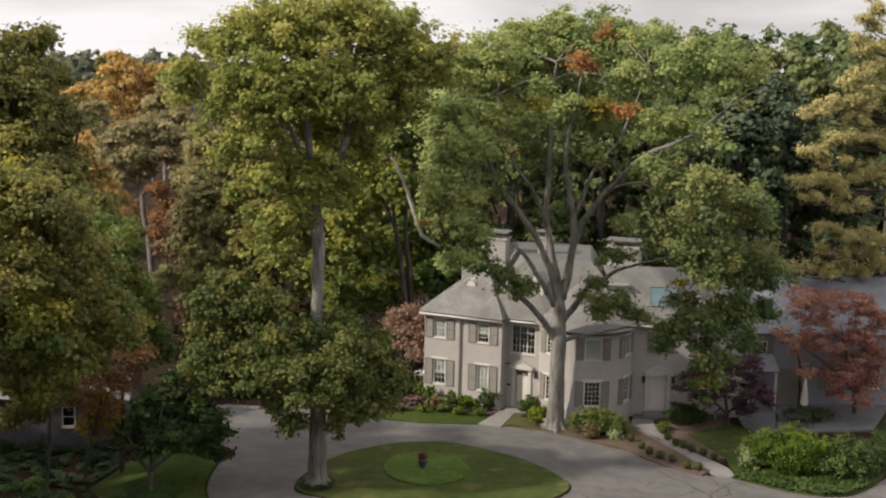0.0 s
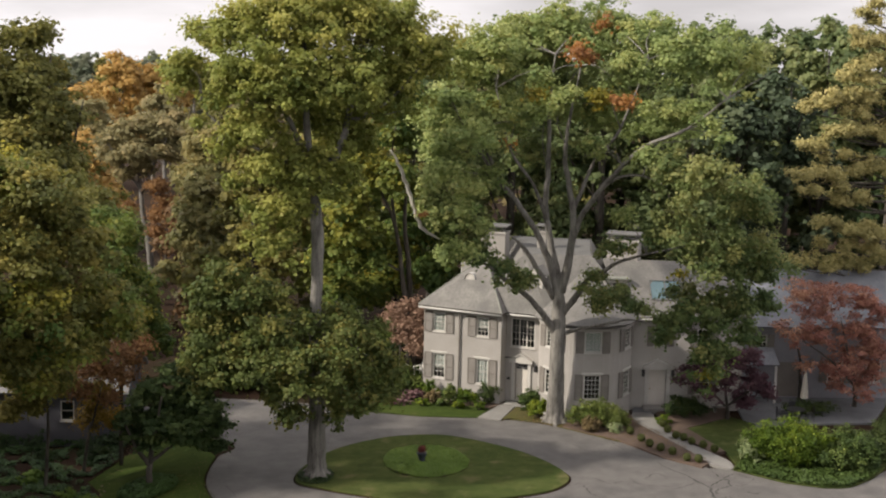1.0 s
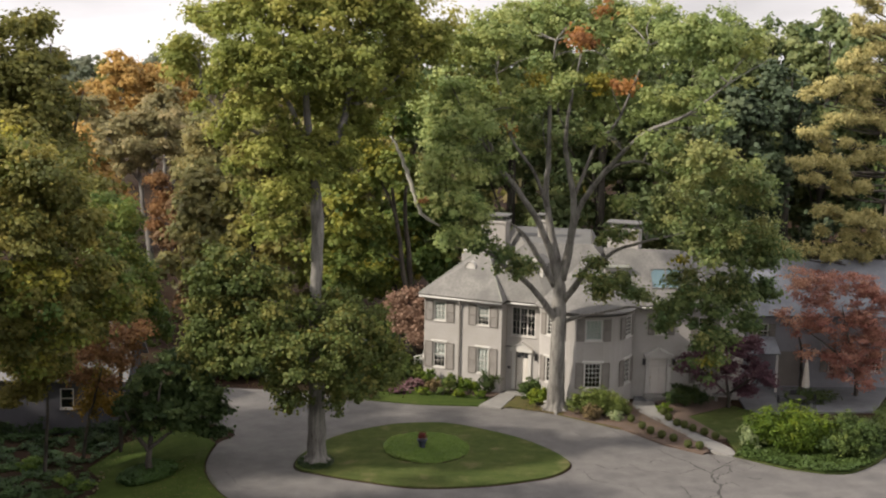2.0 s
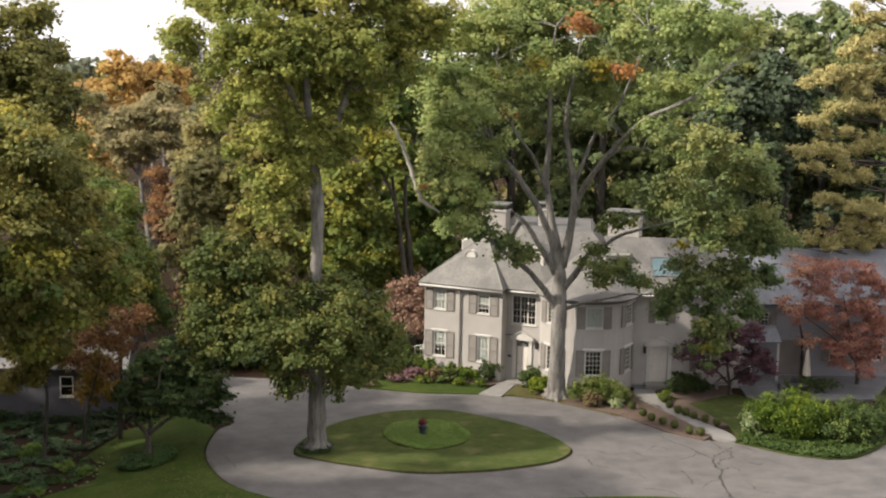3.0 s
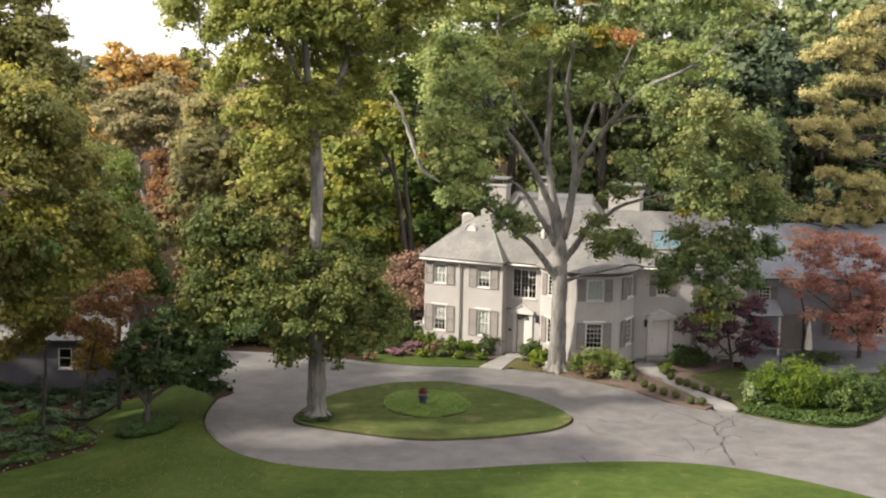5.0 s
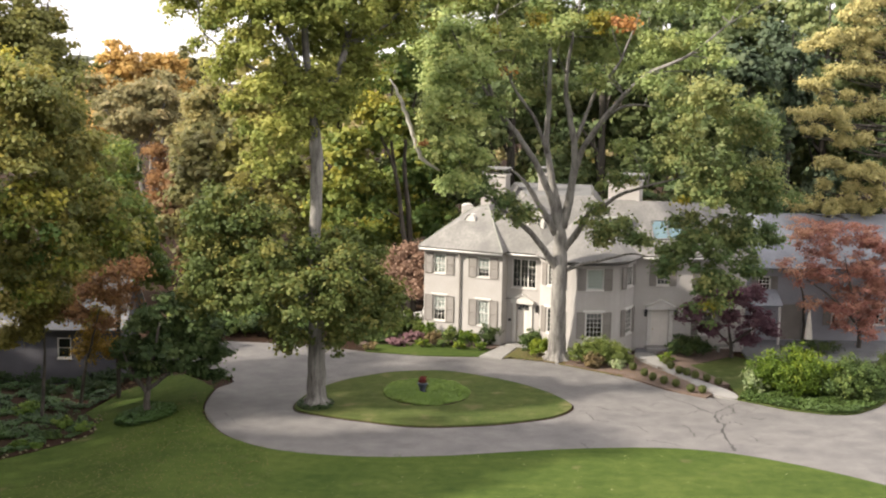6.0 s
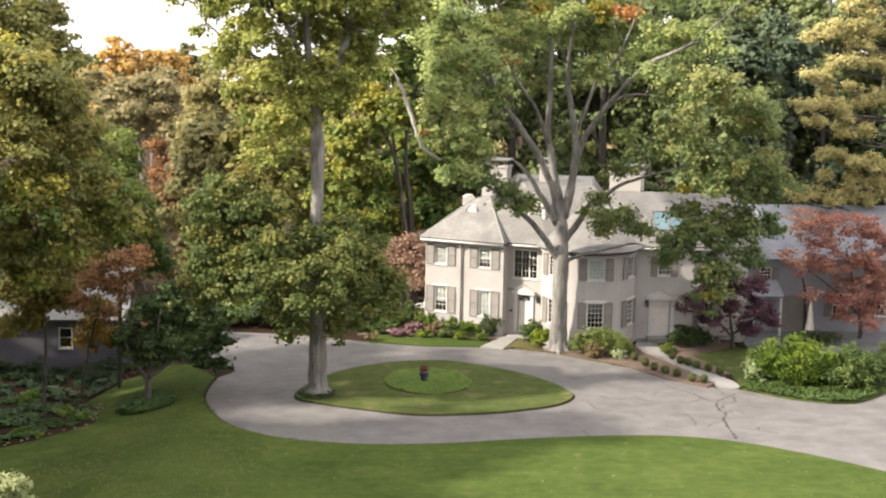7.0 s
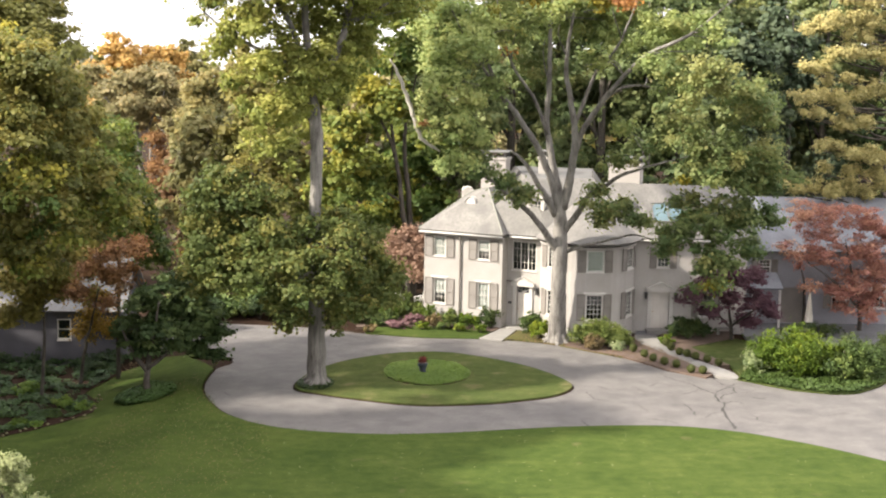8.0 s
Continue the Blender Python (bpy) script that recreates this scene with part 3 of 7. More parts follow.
lawn_line = closed_curve(NEAR_EDGE, 4)[:17 * 4]
slab("front_lawn", lawn_line + [(40, 40), (20, 20), (-30, 20), (-30, 62), (-30, 80), (-16, 80), (-13.2, 81.5), (-12, 82.5)], 0.06, 0.3, M_LAWN,
     "striped mown lawn in front of the drive", "lawn", follow=True)

ISLE = closed_curve(ISLAND)
slab("island_edge", [(2.9 + (x - 2.9) * 1.014, 77.2 + (y - 77.2) * 1.014) for x, y in ISLE], 0.0, 0.2, M_EARTH, "bare dark soil cut round the island turf", "edging")
edge_in = [(x, y - 0.02) for x, y in lawn_line]
edge_out = [(x + (0.1 if x < 0 else 0.0), y + 0.13) for x, y in lawn_line]
slab("lawn_edge", edge_in + edge_out[::-1], 0.0, 0.2, M_EARTH, "bare dark soil cut along the front lawn", "edging", follow=True)

# ---- the house ----
HU, HN = Vector((0.891, -0.454, 0)), Vector((0.454, 0.891, 0))
house = thing("house", "two-storey cream painted house with taupe shutters and grey roofs", "house", at=(0, 0, 0))
EAVE = 5.62


def wall_panel(name, a, b, z0, z1, openings, parent, material=None, thick=0.3):
    """A wall from a to b (seen from outside with a on its left hand), with real openings (u0, u1, z0, z1)."""
    a, b = Vector((*a, 0)), Vector((*b, 0))
    u = (b - a).normalized()
    inn = Vector((-u.y, u.x, 0))
    length = (b - a).length
    us = sorted({0.0, length, *[o[0] for o in openings], *[o[1] for o in openings]})
    zs = sorted({z0, z1, *[o[2] for o in openings], *[o[3] for o in openings]})

    def solid(i, j):
        if not (0 <= i < len(us) - 1 and 0 <= j < len(zs) - 1):
            return False
        cu, cz = (us[i] + us[i + 1]) / 2, (zs[j] + zs[j + 1]) / 2
        return not any(o[0] < cu < o[1] and o[2] < cz < o[3] for o in openings)

    bm = bmesh.new()

    def quad(*pts):
        bm.faces.new([bm.verts.new(a + u * p[0] + inn * p[1] + Vector((0, 0, p[2]))) for p in pts])

    for i in range(len(us) - 1):
        for j in range(len(zs) - 1):
            if not solid(i, j):
                continue
            l, r, d, t = us[i], us[i + 1], zs[j], zs[j + 1]
            quad((l, 0, d), (r, 0, d), (r, 0, t), (l, 0, t))
            quad((r, thick, d), (l, thick, d), (l, thick, t), (r, thick, t))
            if not solid(i - 1, j):
                quad((l, thick, d), (l, 0, d), (l, 0, t), (l, thick, t))
            if not solid(i + 1, j):
                quad((r, 0, d), (r, thick, d), (r, thick, t), (r, 0, t))
            if not solid(i, j - 1):
                quad((l, thick, d), (r, thick, d), (r, 0, d), (l, 0, d))
            if not solid(i, j + 1):
                quad((l, 0, t), (r, 0, t), (r, thick, t), (l, thick, t))
    bmesh.ops.remove_doubles(bm, verts=bm.verts, dist=0.001)
    part(name, bm, material or M_WALL, parent)
    turn = Matrix((u.to_4d(), inn.to_4d(), Vector((0, 0, 1, 0)), Vector((0, 0, 0, 1)))).transposed()
    turn.translation = a
    return turn


def ring_frame(bm, m, u0, u1, z0, z1, f, y0, y1):
    """A rectangular frame in one piece."""
    rings = []
    for y in (y0, y1):
        for d in (0.0, f):
            rings.append([bm.verts.new(m @ Vector(p)) for p in ((u0 + d, y, z0 + d), (u1 - d, y, z0 + d), (u1 - d, y, z1 - d), (u0 + d, y, z1 - d))])
    fo, fi, bo, bi = rings
    for i in range(4):
        j = (i + 1) % 4
        bm.faces.new((fo[i], fo[j], fi[j], fi[i]))
        bm.faces.new((bo[j], bo[i], bi[i], bi[j]))
        bm.faces.new((fi[i], fi[j], bi[j], bi[i]))
        bm.faces.new((fo[j], fo[i], bo[i], bo[j]))
    bmesh.ops.recalc_face_normals(bm, faces=bm.faces)


def window(m, u0, u1, z0, z1, cols, rows, parent, shutters=(True, True), sash=True, lintel=False, curtain=0.0, shutter_w=None, swing=0.0):
    """A sash window set into its opening: frame > glazing bars, glass, sill, curtain; shutters hang beside it."""
    f = 0.075
    bm = bmesh.new()
    ring_frame(bm, m, u0, u1, z0, z1, f, 0.02, 0.12)
    win = part("window", bm, M_TRIM, parent)
    w, h = u1 - u0 - 2 * f, z1 - z0 - 2 * f
    for i in range(1, cols):
        x = u0 + f + w * i / cols
        t = 0.04 if cols == 6 and i % 2 == 0 else 0.012
        bm = bmesh.new()
        box(bm, (x - t, 0.058, z0 + f), (x + t, 0.10, z1 - f), m)
        part("glazing_bar", bm, M_TRIM, win)
    for j in range(1, rows):
        z = z0 + f + h * j / rows
        t = 0.03 if sash and j == rows // 2 else 0.012
        bm = bmesh.new()
        box(bm, (u0 + f, 0.055, z - t), (u1 - f, 0.105, z + t), m)
        part("glazing_bar", bm, M_TRIM, win)
    bm = bmesh.new()
    box(bm, (u0 + f, 0.075, z0 + f), (u1 - f, 0.083, z1 - f), m)
    g = part("pane", bm, M_GLASS, win)
    g.visible_shadow = False
    bm = bmesh.new()
    box(bm, (u0 - 0.04, -0.06, z0 - 0.07), (u1 + 0.04, 0.1, z0 - 0.004), m, 0.012)
    part("sill", bm, M_TRIM, win)
    if lintel:
        bm = bmesh.new()
        box(bm, (u0 - 0.14, -0.06, z1 + 0.004), (u1 + 0.14, 0.05, z1 + 0.13), m, 0.015)
        part("lintel", bm, M_TRIM, win)
    if curtain:
        bm = bmesh.new()
        n = 16
        top = [bm.verts.new(m @ Vector((u0 + f + w * i / n, 0.11 + 0.015 * (i % 2), z1 - f))) for i in range(n + 1)]
        bot = [bm.verts.new(m @ Vector((u0 + f + w * i / n, 0.11 + 0.02 * (i % 2), z1 - (z1 - z0) * curtain))) for i in range(n + 1)]
        for i in range(n):
            bm.faces.new((bot[i], bot[i + 1], top[i + 1], top[i]))
        part("curtain", bm, M_CURTAIN, win, "pale drawn curtain")
    sw = shutter_w or (u1 - u0) * 0.52
    for side, on in zip((-1, 1), shutters):
        if not on:
            continue
        s0 = u0 - 0.03 - sw if side < 0 else u1 + 0.03
        a0, a1 = z0 - 0.04, z1 + 0.02
        hinge = Matrix.Translation((u0 if side < 0 else u1, 0, 0))
        ms_ = m
        m = m @ hinge @ Matrix.Rotation(radians(side * swing), 4, "Z") @ hinge.inverted()
        bm = bmesh.new()
        ring_frame(bm, m, s0, s0 + sw, a0, a1, 0.065, -0.055, -0.005)
        sh = part("shutter", bm, M_SHUT, parent)
        for lo, hi in ((a0 + 0.065, (a0 + a1) / 2 - 0.03), ((a0 + a1) / 2 + 0.03, a1 - 0.065)):
            bm = bmesh.new()
            k = 9
            rowz = []
            for i in range(k):
                for y, q in ((-0.05, 0.0), (-0.02, 0.95)):
                    z = lo + (hi - lo) * (i + q) / k
                    rowz.append([bm.verts.new(m @ Vector((s0 + d, y, z))) for d in (0.065, sw - 0.065)])
            for p, q in zip(rowz, rowz[1:]):
                bm.faces.new((p[0], p[1], q[1], q[0]))
            part("louvers", bm, M_SHUT, sh)
        bm = bmesh.new()
        box(bm, (s0 + 0.065, -0.053, (a0 + a1) / 2 - 0.03), (s0 + sw - 0.065, -0.007, (a0 + a1) / 2 + 0.03), m)
        part("rail", bm, M_SHUT, sh)
        m = ms_
    return win


def poly(name, verts, faces, material, parent, label="", thick=0.0):
    """A shell of a few faces, given thickness downwards along its normals."""
    bm = bmesh.new()
    vs = [bm.verts.new(v) for v in verts]
    for f in faces:
        bm.faces.new([vs[i] for i in f])
    bmesh.ops.recalc_face_normals(bm, faces=bm.faces)
    if sum(f.normal.z for f in bm.faces) < 0:
        bmesh.ops.reverse_faces(bm, faces=bm.faces)
    if thick:
        bmesh.ops.solidify(bm, geom=list(bm.faces), thickness=thick)
    return part(name, bm, material, parent, label)


# left wing
W0, W1 = Vector((2.75, 92.18, 0)), Vector((7.47, 89.77, 0))
wing_open = [(0.64, 1.50, 4.19, 5.44), (3.62, 4.46, 4.19, 5.44), (0.66, 1.52, 1.18, 2.8), (3.66, 4.48, 1.14, 2.77)]
mw = wall_panel("wall", W0[:2], W1[:2], -0.2, EAVE, wing_open, house)
for k, o in enumerate(wing_open):
    window(mw, *o, 3, 4, house, lintel=k > 1, curtain=(0.95, 0.62, 0.6, 0.95)[k], shutter_w=0.54)
WB = W0 + HN * 6
wall_panel("wall", WB[:2], W0[:2], -0.2, EAVE, [], house)
W2 = W1 + HN * 0.9
wall_panel("wall", W1[:2], W2[:2], -0.2, EAVE, [], house)
E1 = W2 + HU * 2.45
entry_open = [(0.28, 1.9, 3.6, 5.42), (0.66, 1.48, 0.15, 2.6)]
me_ = wall_panel("wall", W2[:2], E1[:2], -0.2, EAVE, entry_open, house)
window(me_, *entry_open[0], 6, 4, house, shutters=(False, False), sash=False, curtain=0.0)

# round bay
BC, BR = Vector((12.65, 89.35, 0)), 2.85


BAY_WIN = (-55, 2, 59)
BAY_ANG = (-98, -90, -82, -74, -67, -43, -35, -27, -18, -10, 14, 22, 30, 38, 47, 71, 77, 85, 92, 98)


def bay_wall():
    """A bowed wall in narrow facets, three of them wide enough for a window on each floor."""
    pts = [BC + Vector((math.sin(radians(a)) * BR, -math.cos(radians(a)) * BR, 0)) for a in BAY_ANG]
    for i in range(len(pts) - 1):
        width, mid = (pts[i + 1] - pts[i]).length, (BAY_ANG[i] + BAY_ANG[i + 1]) / 2
        wins = []
        if round(mid) in BAY_WIN:
            wins = [(width / 2 - 0.52, width / 2 + 0.52, 1.25, 2.8), (width / 2 - 0.52, width / 2 + 0.52, 4.16, 5.44)]
        m = wall_panel("wall", pts[i][:2], pts[i + 1][:2], -0.2, EAVE, wins, house)
        for k, o in enumerate(wins):
            window(m, *o, 4, 5, house, sash=False, lintel=k == 0, curtain=0.95 if k == 1 and mid < 30 else 0, shutter_w=0.5, swing=9)
    return pts


bay_pts = bay_wall()

# right range
R0, R1 = Vector((15.3, 89.3, 0)), Vector((22.5, 89.3, 0))
right_open = [(1.38, 2.47, 0.25, 2.5), (1.62, 2.4, 4.0, 5.25), (4.3, 5.2, 3.9, 5.1), (4.3, 5.2, 0.95, 2.4)]
mr = wall_panel("wall", R0[:2], R1[:2], -0.2, EAVE, right_open, house)
for o in right_open[1:]:
    window(mr, *o, 3, 4, house, shutter_w=0.42)
R2 = Vector((22.5, 100, 0))
wall_panel("wall", (22.2, 89.61), (22.2, 100.0), -0.2, EAVE, [], house)
wall_panel("wall", R2[:2], WB[:2], -0.2, EAVE, [], house)
# Storey floor in near-black, standing in for unlit rooms behind the windows.
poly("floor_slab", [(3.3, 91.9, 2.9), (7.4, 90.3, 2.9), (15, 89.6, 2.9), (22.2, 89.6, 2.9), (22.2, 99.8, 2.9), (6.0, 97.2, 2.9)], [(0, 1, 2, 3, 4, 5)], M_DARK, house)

# roofs
EZ = EAVE + 0.16
A, B = W0 - HU * 0.22 - HN * 0.35, W1 + HU * 0.12 - HN * 0.35
C, D = B + HN * 7.5, A + HN * 7.5
r1, r2 = Vector((5.71, 93.6, 7.87)), Vector((6.74, 93, 8.24))
r3 = r2 + HN * 5.5
r4 = r1 + HN * 5.5
e = lambda v: (v.x, v.y, EZ)
poly("roof", [e(A), e(B), e(C), e(D), r1, r2, r3, r4], [(0, 1, 5, 4), (1, 2, 6, 5), (3, 0, 4, 7), (4, 5, 6, 7)], M_ROOF, house, thick=-0.12)
E0r, E1r = W1 + HN * 0.5, E1 - HN * 0.35 + HU * 0.2
dk = 9.0
deck = [Vector((9.09, 92.4, 9.02)), Vector((13.21, 92.4, 9.04)), Vector((14.0, 98.5, dk)), Vector((9.0, 99.5, dk))]
for v in deck:
    v.z = dk
b0, b1, b2, b3 = Vector((5.4, 91.12, EZ)), Vector((10.3, 88.95, EZ)), Vector((15.6, 88.95, EZ)), Vector((15.6, 100.4, EZ))
poly("roof", [b0, b1, b2, b3, (7.0, 100.5, EZ), *deck], [(0, 1, 5), (1, 2, 6, 5), (2, 3, 7, 6), (4, 0, 5, 8), (3, 4, 8, 7)], M_ROOF, house, thick=-0.12)
poly("roof_deck", [v + Vector((0, 0, 0.05)) for v in deck], [(0, 1, 2, 3)], M_LEAD, house, "flat grey lead roof deck", thick=-0.05)
g0, g1 = Vector((15.0, 88.95, EZ)), Vector((22.9, 88.95, EZ))
poly("roof", [g0, g1, (22.9, 98.0, EZ), (15.0, 98.0, EZ), (14.0, 92.4, 8.75), (22.2, 92.4, 8.55)], [(0, 1, 5, 4), (2, 3, 4, 5), (1, 2, 5)], M_ROOF, house, thick=-0.12)


def bay_roof():
    rr = BR + 0.32
    ring = [BC + Vector((math.sin(radians(a)) * rr, -math.cos(radians(a)) * rr, EZ)) for a in BAY_ANG]
    ring[0].y = ring[-1].y = 90.2
    n = len(ring)
    top = Vector((BC.x + 0.2, BC.y + 2.2, 8.3))
    poly("roof", ring + [top], [(i, i + 1, n) for i in range(n - 1)], M_ROOF, house, thick=-0.1)


bay_roof()


def chimney(x0, x1, y0, y1, z0, z1, pots=2):
    m = Matrix.Translation(((x0 + x1) / 2, (y0 + y1) / 2, 0)) @ Matrix.Rotation(radians(-20), 4, "Z")
    hx, hy = (x1 - x0) / 2, (y1 - y0) / 2
    bm = bmesh.new()
    box(bm, (-hx, -hy, z0), (hx, hy, z1 - 0.35), m, 0.02)
    ch = part("chimney", bm, M_WALL, house)
    bm = bmesh.new()
    box(bm, (-hx - 0.07, -hy - 0.07, z1 - 0.348), (hx + 0.07, hy + 0.07, z1 - 0.2), m, 0.02)
    part("collar", bm, M_WALL, ch)
    for sx in (-1, 1):
        for sy in (-1, 1):
            bm = bmesh.new()
            box(bm, (sx * (hx - 0.12) - 0.07, sy * (hy - 0.12) - 0.07, z1 - 0.2), (sx * (hx - 0.12) + 0.07, sy * (hy - 0.12) + 0.07, z1 + 0.1), m)
            part("pier", bm, M_LEAD, ch)
    bm = bmesh.new()
    box(bm, (-hx - 0.12, -hy - 0.12, z1 + 0.1), (hx + 0.12, hy + 0.12, z1 + 0.2), m, 0.02)
    part("cap", bm, M_LEAD, ch, "dark slab on short piers")


chimney(6.55, 8.2, 94.9, 96.0, 6.0, 10.3)


def vent_hood():
    """A rounded white hood on the wing's ridge."""
    x0, x1 = 5.18, 5.91
    c, hw, n = (x0 + x1) / 2, (x1 - x0) / 2, 10
    prof = [(-hw, 6.5)] + [(-hw * math.cos(math.pi * k / n), 8.03 + hw * 0.55 * math.sin(math.pi * k / n)) for k in range(n + 1)] + [(hw, 6.5)]
    bm = bmesh.new()
    fr, bk = [[bm.verts.new((c + x, y, z)) for x, z in prof] for y in (94.3, 95.0)]
    bm.faces.new(fr)
    bm.faces.new(bk)
    for i in range(len(prof) - 1):
        bm.faces.new((fr[i], fr[i + 1], bk[i + 1], bk[i]))
    bmesh.ops.recalc_face_normals(bm, faces=bm.faces)
    part("vent_hood", bm, M_TRIM, house, "white rounded roof vent hood")


vent_hood()
chimney(10.15, 10.72, 94.8, 95.4, 6.0, 10.4)
chimney(14.45, 16.45, 92.6, 93.7, 6.0, 10.25)

# cornices under the eaves
def cornice(m, length, z=EAVE):
    bm = bmesh.new()
    box(bm, (0.0, -0.1, z - 0.12), (length, -0.004, z + 0.02), m, 0.02)
    part("cornice", bm, M_WALL, house)


def gutter(a, b, z):
    bm = bmesh.new()
    p, r = [Vector((a.x, a.y, z)), Vector((b.x, b.y, z))], [0.07, 0.07]
    v, f = tube_data(p, r, 8)
    me = mesh_of("gutter", v, f, M_LEADL, True)
    bm.free()
    mesh_part("gutter", me, house, "pale metal gutter")


def downspout(m, u, z0, z1):
    pts = [(u, -0.02, z1 + 0.1), (u, -0.22, z1 - 0.02), (u, -0.1, z1 - 0.3), (u, -0.09, z1 - 0.6), (u, -0.09, (z0 + z1) / 2), (u, -0.09, z0)]
    v, f = tube_data([m @ Vector(p) for p in pts], [0.05, 0.08, 0.05, 0.05, 0.05, 0.05], 8)
    mesh_part("downspout", mesh_of("downspout", v, f, M_SHUT, True), house, "taupe metal downspout")


cornice(mw, (W1 - W0).length)
cornice(me_, 2.4)
cornice(mr, 7.2)
gutter(A, B, EZ - 0.06)
gutter(Vector((7.75, 90.02, 0)), b1 + Vector((0, -0.06, 0)), EZ - 0.06)
gutter(g0, g1, EZ - 0.06)
downspout(mw, 2.5, 0.0, EAVE - 0.05)
downspout(me_, 2.3, 0.0, EAVE - 0.05)
for i in range(len(bay_pts) - 1):
    a_, b_ = bay_pts[i], bay_pts[i + 1]
    u_ = (b_ - a_).normalized()
    mb = Matrix((u_.to_4d(), Vector((-u_.y, u_.x, 0, 0)), Vector((0, 0, 1, 0)), Vector((0, 0, 0, 1)))).transposed()
    mb.translation = a_
    cornice(mb, (b_ - a_).length)


def hip_cap(a, b):
    v, f = tube_data([a, b], [0.06, 0.06], 6)
    mesh_part("ridge_cap", mesh_of("ridge_cap", v, f, M_COPPER), house, "greenish copper ridge cap")


for p, q in ((A, r1), (B, r2)):
    hip_cap(Vector((p.x, p.y, EZ + 0.13)), q + Vector((0, 0, 0.14)))
hip_cap(r1 + Vector((0, 0, 0.14)), r2 + Vector((0, 0, 0.14)))


def front_door(m, u0, u1, z0, z1, fan, lanterns):
    """A panelled door with surround: leaf > panel, knob; pilasters, pediment, step, wall lanterns."""
    w = u1 - u0
    top = z1 - (0.42 if fan else 0.0)
    bm = bmesh.new()
    box(bm, (u0 + 0.02, 0.1, z0), (u1 - 0.02, 0.15, top), m, 0.005)
    door = part("door", bm, M_DOOR, house, "cream panelled front door")
    for cx in (0.28, 0.72):
        for lo, hi in ((0.06, 0.34), (0.4, 0.72), (0.78, 0.94)):
            bm = bmesh.new()
            c, hz = u0 + w * cx, top - z0
            box(bm, (c - w * 0.16, 0.085, z0 + hz * lo), (c + w * 0.16, 0.11, z0 + hz * hi), m, 0.012)
            part("panel", bm, M_DOOR, door)
    v, f = tube_data([m @ Vector((u0 + w * 0.1, 0.1, z0 + 1.0)), m @ Vector((u0 + w * 0.1, 0.03, z0 + 1.0))], [0.02, 0.04], 8)
    mesh_part("knob", mesh_of("knob", v, f, M_BRASS, True), door, "brass knob")
    if fan:
        bm = bmesh.new()
        c, r = (u0 + u1) / 2, w / 2 - 0.03
        n = 12
        ring = [bm.verts.new(m @ Vector((c + r * math.cos(math.pi * i / n), 0.1, top + 0.03 + r * 0.85 * math.sin(math.pi * i / n)))) for i in range(n + 1)]
        bm.faces.new(ring)
        fl = part("fanlight", bm, M_PANE, house, "half-round fanlight with radiating bars")
        for k in range(1, 5):
            an = math.pi * k / 5
            v, f = tube_data([m @ Vector((c, 0.09, top + 0.03)), m @ Vector((c + r * math.cos(an), 0.09, top + 0.03 + r * 0.85 * math.sin(an)))], [0.014, 0.014], 4)
            mesh_part("glazing_bar", mesh_of("bar", v, f, M_TRIM), fl)
    for s0, s1 in ((u0 - 0.24, u0 - 0.01), (u1 + 0.01, u1 + 0.24)):
        bm = bmesh.new()
        box(bm, (s0, -0.09, z0), (s1, -0.004, z1 + 0.02), m, 0.015)
        part("pilaster", bm, M_TRIM, house)
    bm = bmesh.new()
    c, hw = (u0 + u1) / 2, w / 2 + 0.34
    prof = [(-hw, z1 + 0.03), (hw, z1 + 0.03), (hw, z1 + 0.16), (0, z1 + 0.55), (-hw, z1 + 0.16)]
    fr = [bm.verts.new(m @ Vector((c + x, -0.22, z))) for x, z in prof]
    bk = [bm.verts.new(m @ Vector((c + x, -0.004, z))) for x, z in prof]
    bm.faces.new(fr)
    for i in range(5):
        bm.faces.new((fr[i], bk[i], bk[(i + 1) % 5], fr[(i + 1) % 5]))
    bmesh.ops.recalc_face_normals(bm, faces=bm.faces)
    ped = part("pediment", bm, M_TRIM, house)
    bm = bmesh.new()
    for sg in (-1, 1):
        n0, n1 = Vector((c + sg * hw * 1.04, 0, z1 + 0.18)), Vector((c, 0, z1 + 0.6))
        vs_ = [bm.verts.new(m @ (p + Vector((0, yy, zz)))) for p in (n0, n1) for yy, zz in ((-0.3, 0), (-0.3, 0.06), (-0.004, 0.06), (-0.004, 0))]
        for q in ((0, 1, 5, 4), (1, 2, 6, 5), (3, 0, 4, 7), (0, 3, 2, 1)):
            bm.faces.new([vs_[i] for i in q])
    bmesh.ops.recalc_face_normals(bm, faces=bm.faces)
    part("raking_cornice", bm, M_TRIM, ped)
    bm = bmesh.new()
    box(bm, (u0 - 0.35, -0.9, -0.15), (u1 + 0.35, -0.01, z0 - 0.02), m, 0.02)
    part("doorstep", bm, M_STONE, house, "grey stone doorstep")
    for un in lanterns:
        bm = bmesh.new()
        box(bm, (un - 0.08, -0.22, z1 - 0.42), (un + 0.08, -0.06, z1 - 0.08), m, 0.02)
        lan = part("wall_lantern", bm, M_METAL, house, "black iron wall lantern")
        bm = bmesh.new()
        box(bm, (un - 0.11, -0.25, z1 - 0.08), (un + 0.11, -0.03, z1 - 0.02), m, 0.03)
        part("lantern_cap", bm, M_METAL, lan)


front_door(me_, *entry_open[1], True, (2.02,))
front_door(mr, *right_open[0], False, (1.0, 2.86))
bm = bmesh.new()
box(bm, (0.1, -0.03, 1.45), (0.3, -0.004, 1.6), me_)
part("mailbox", bm, M_METAL, house, "small black letter box")


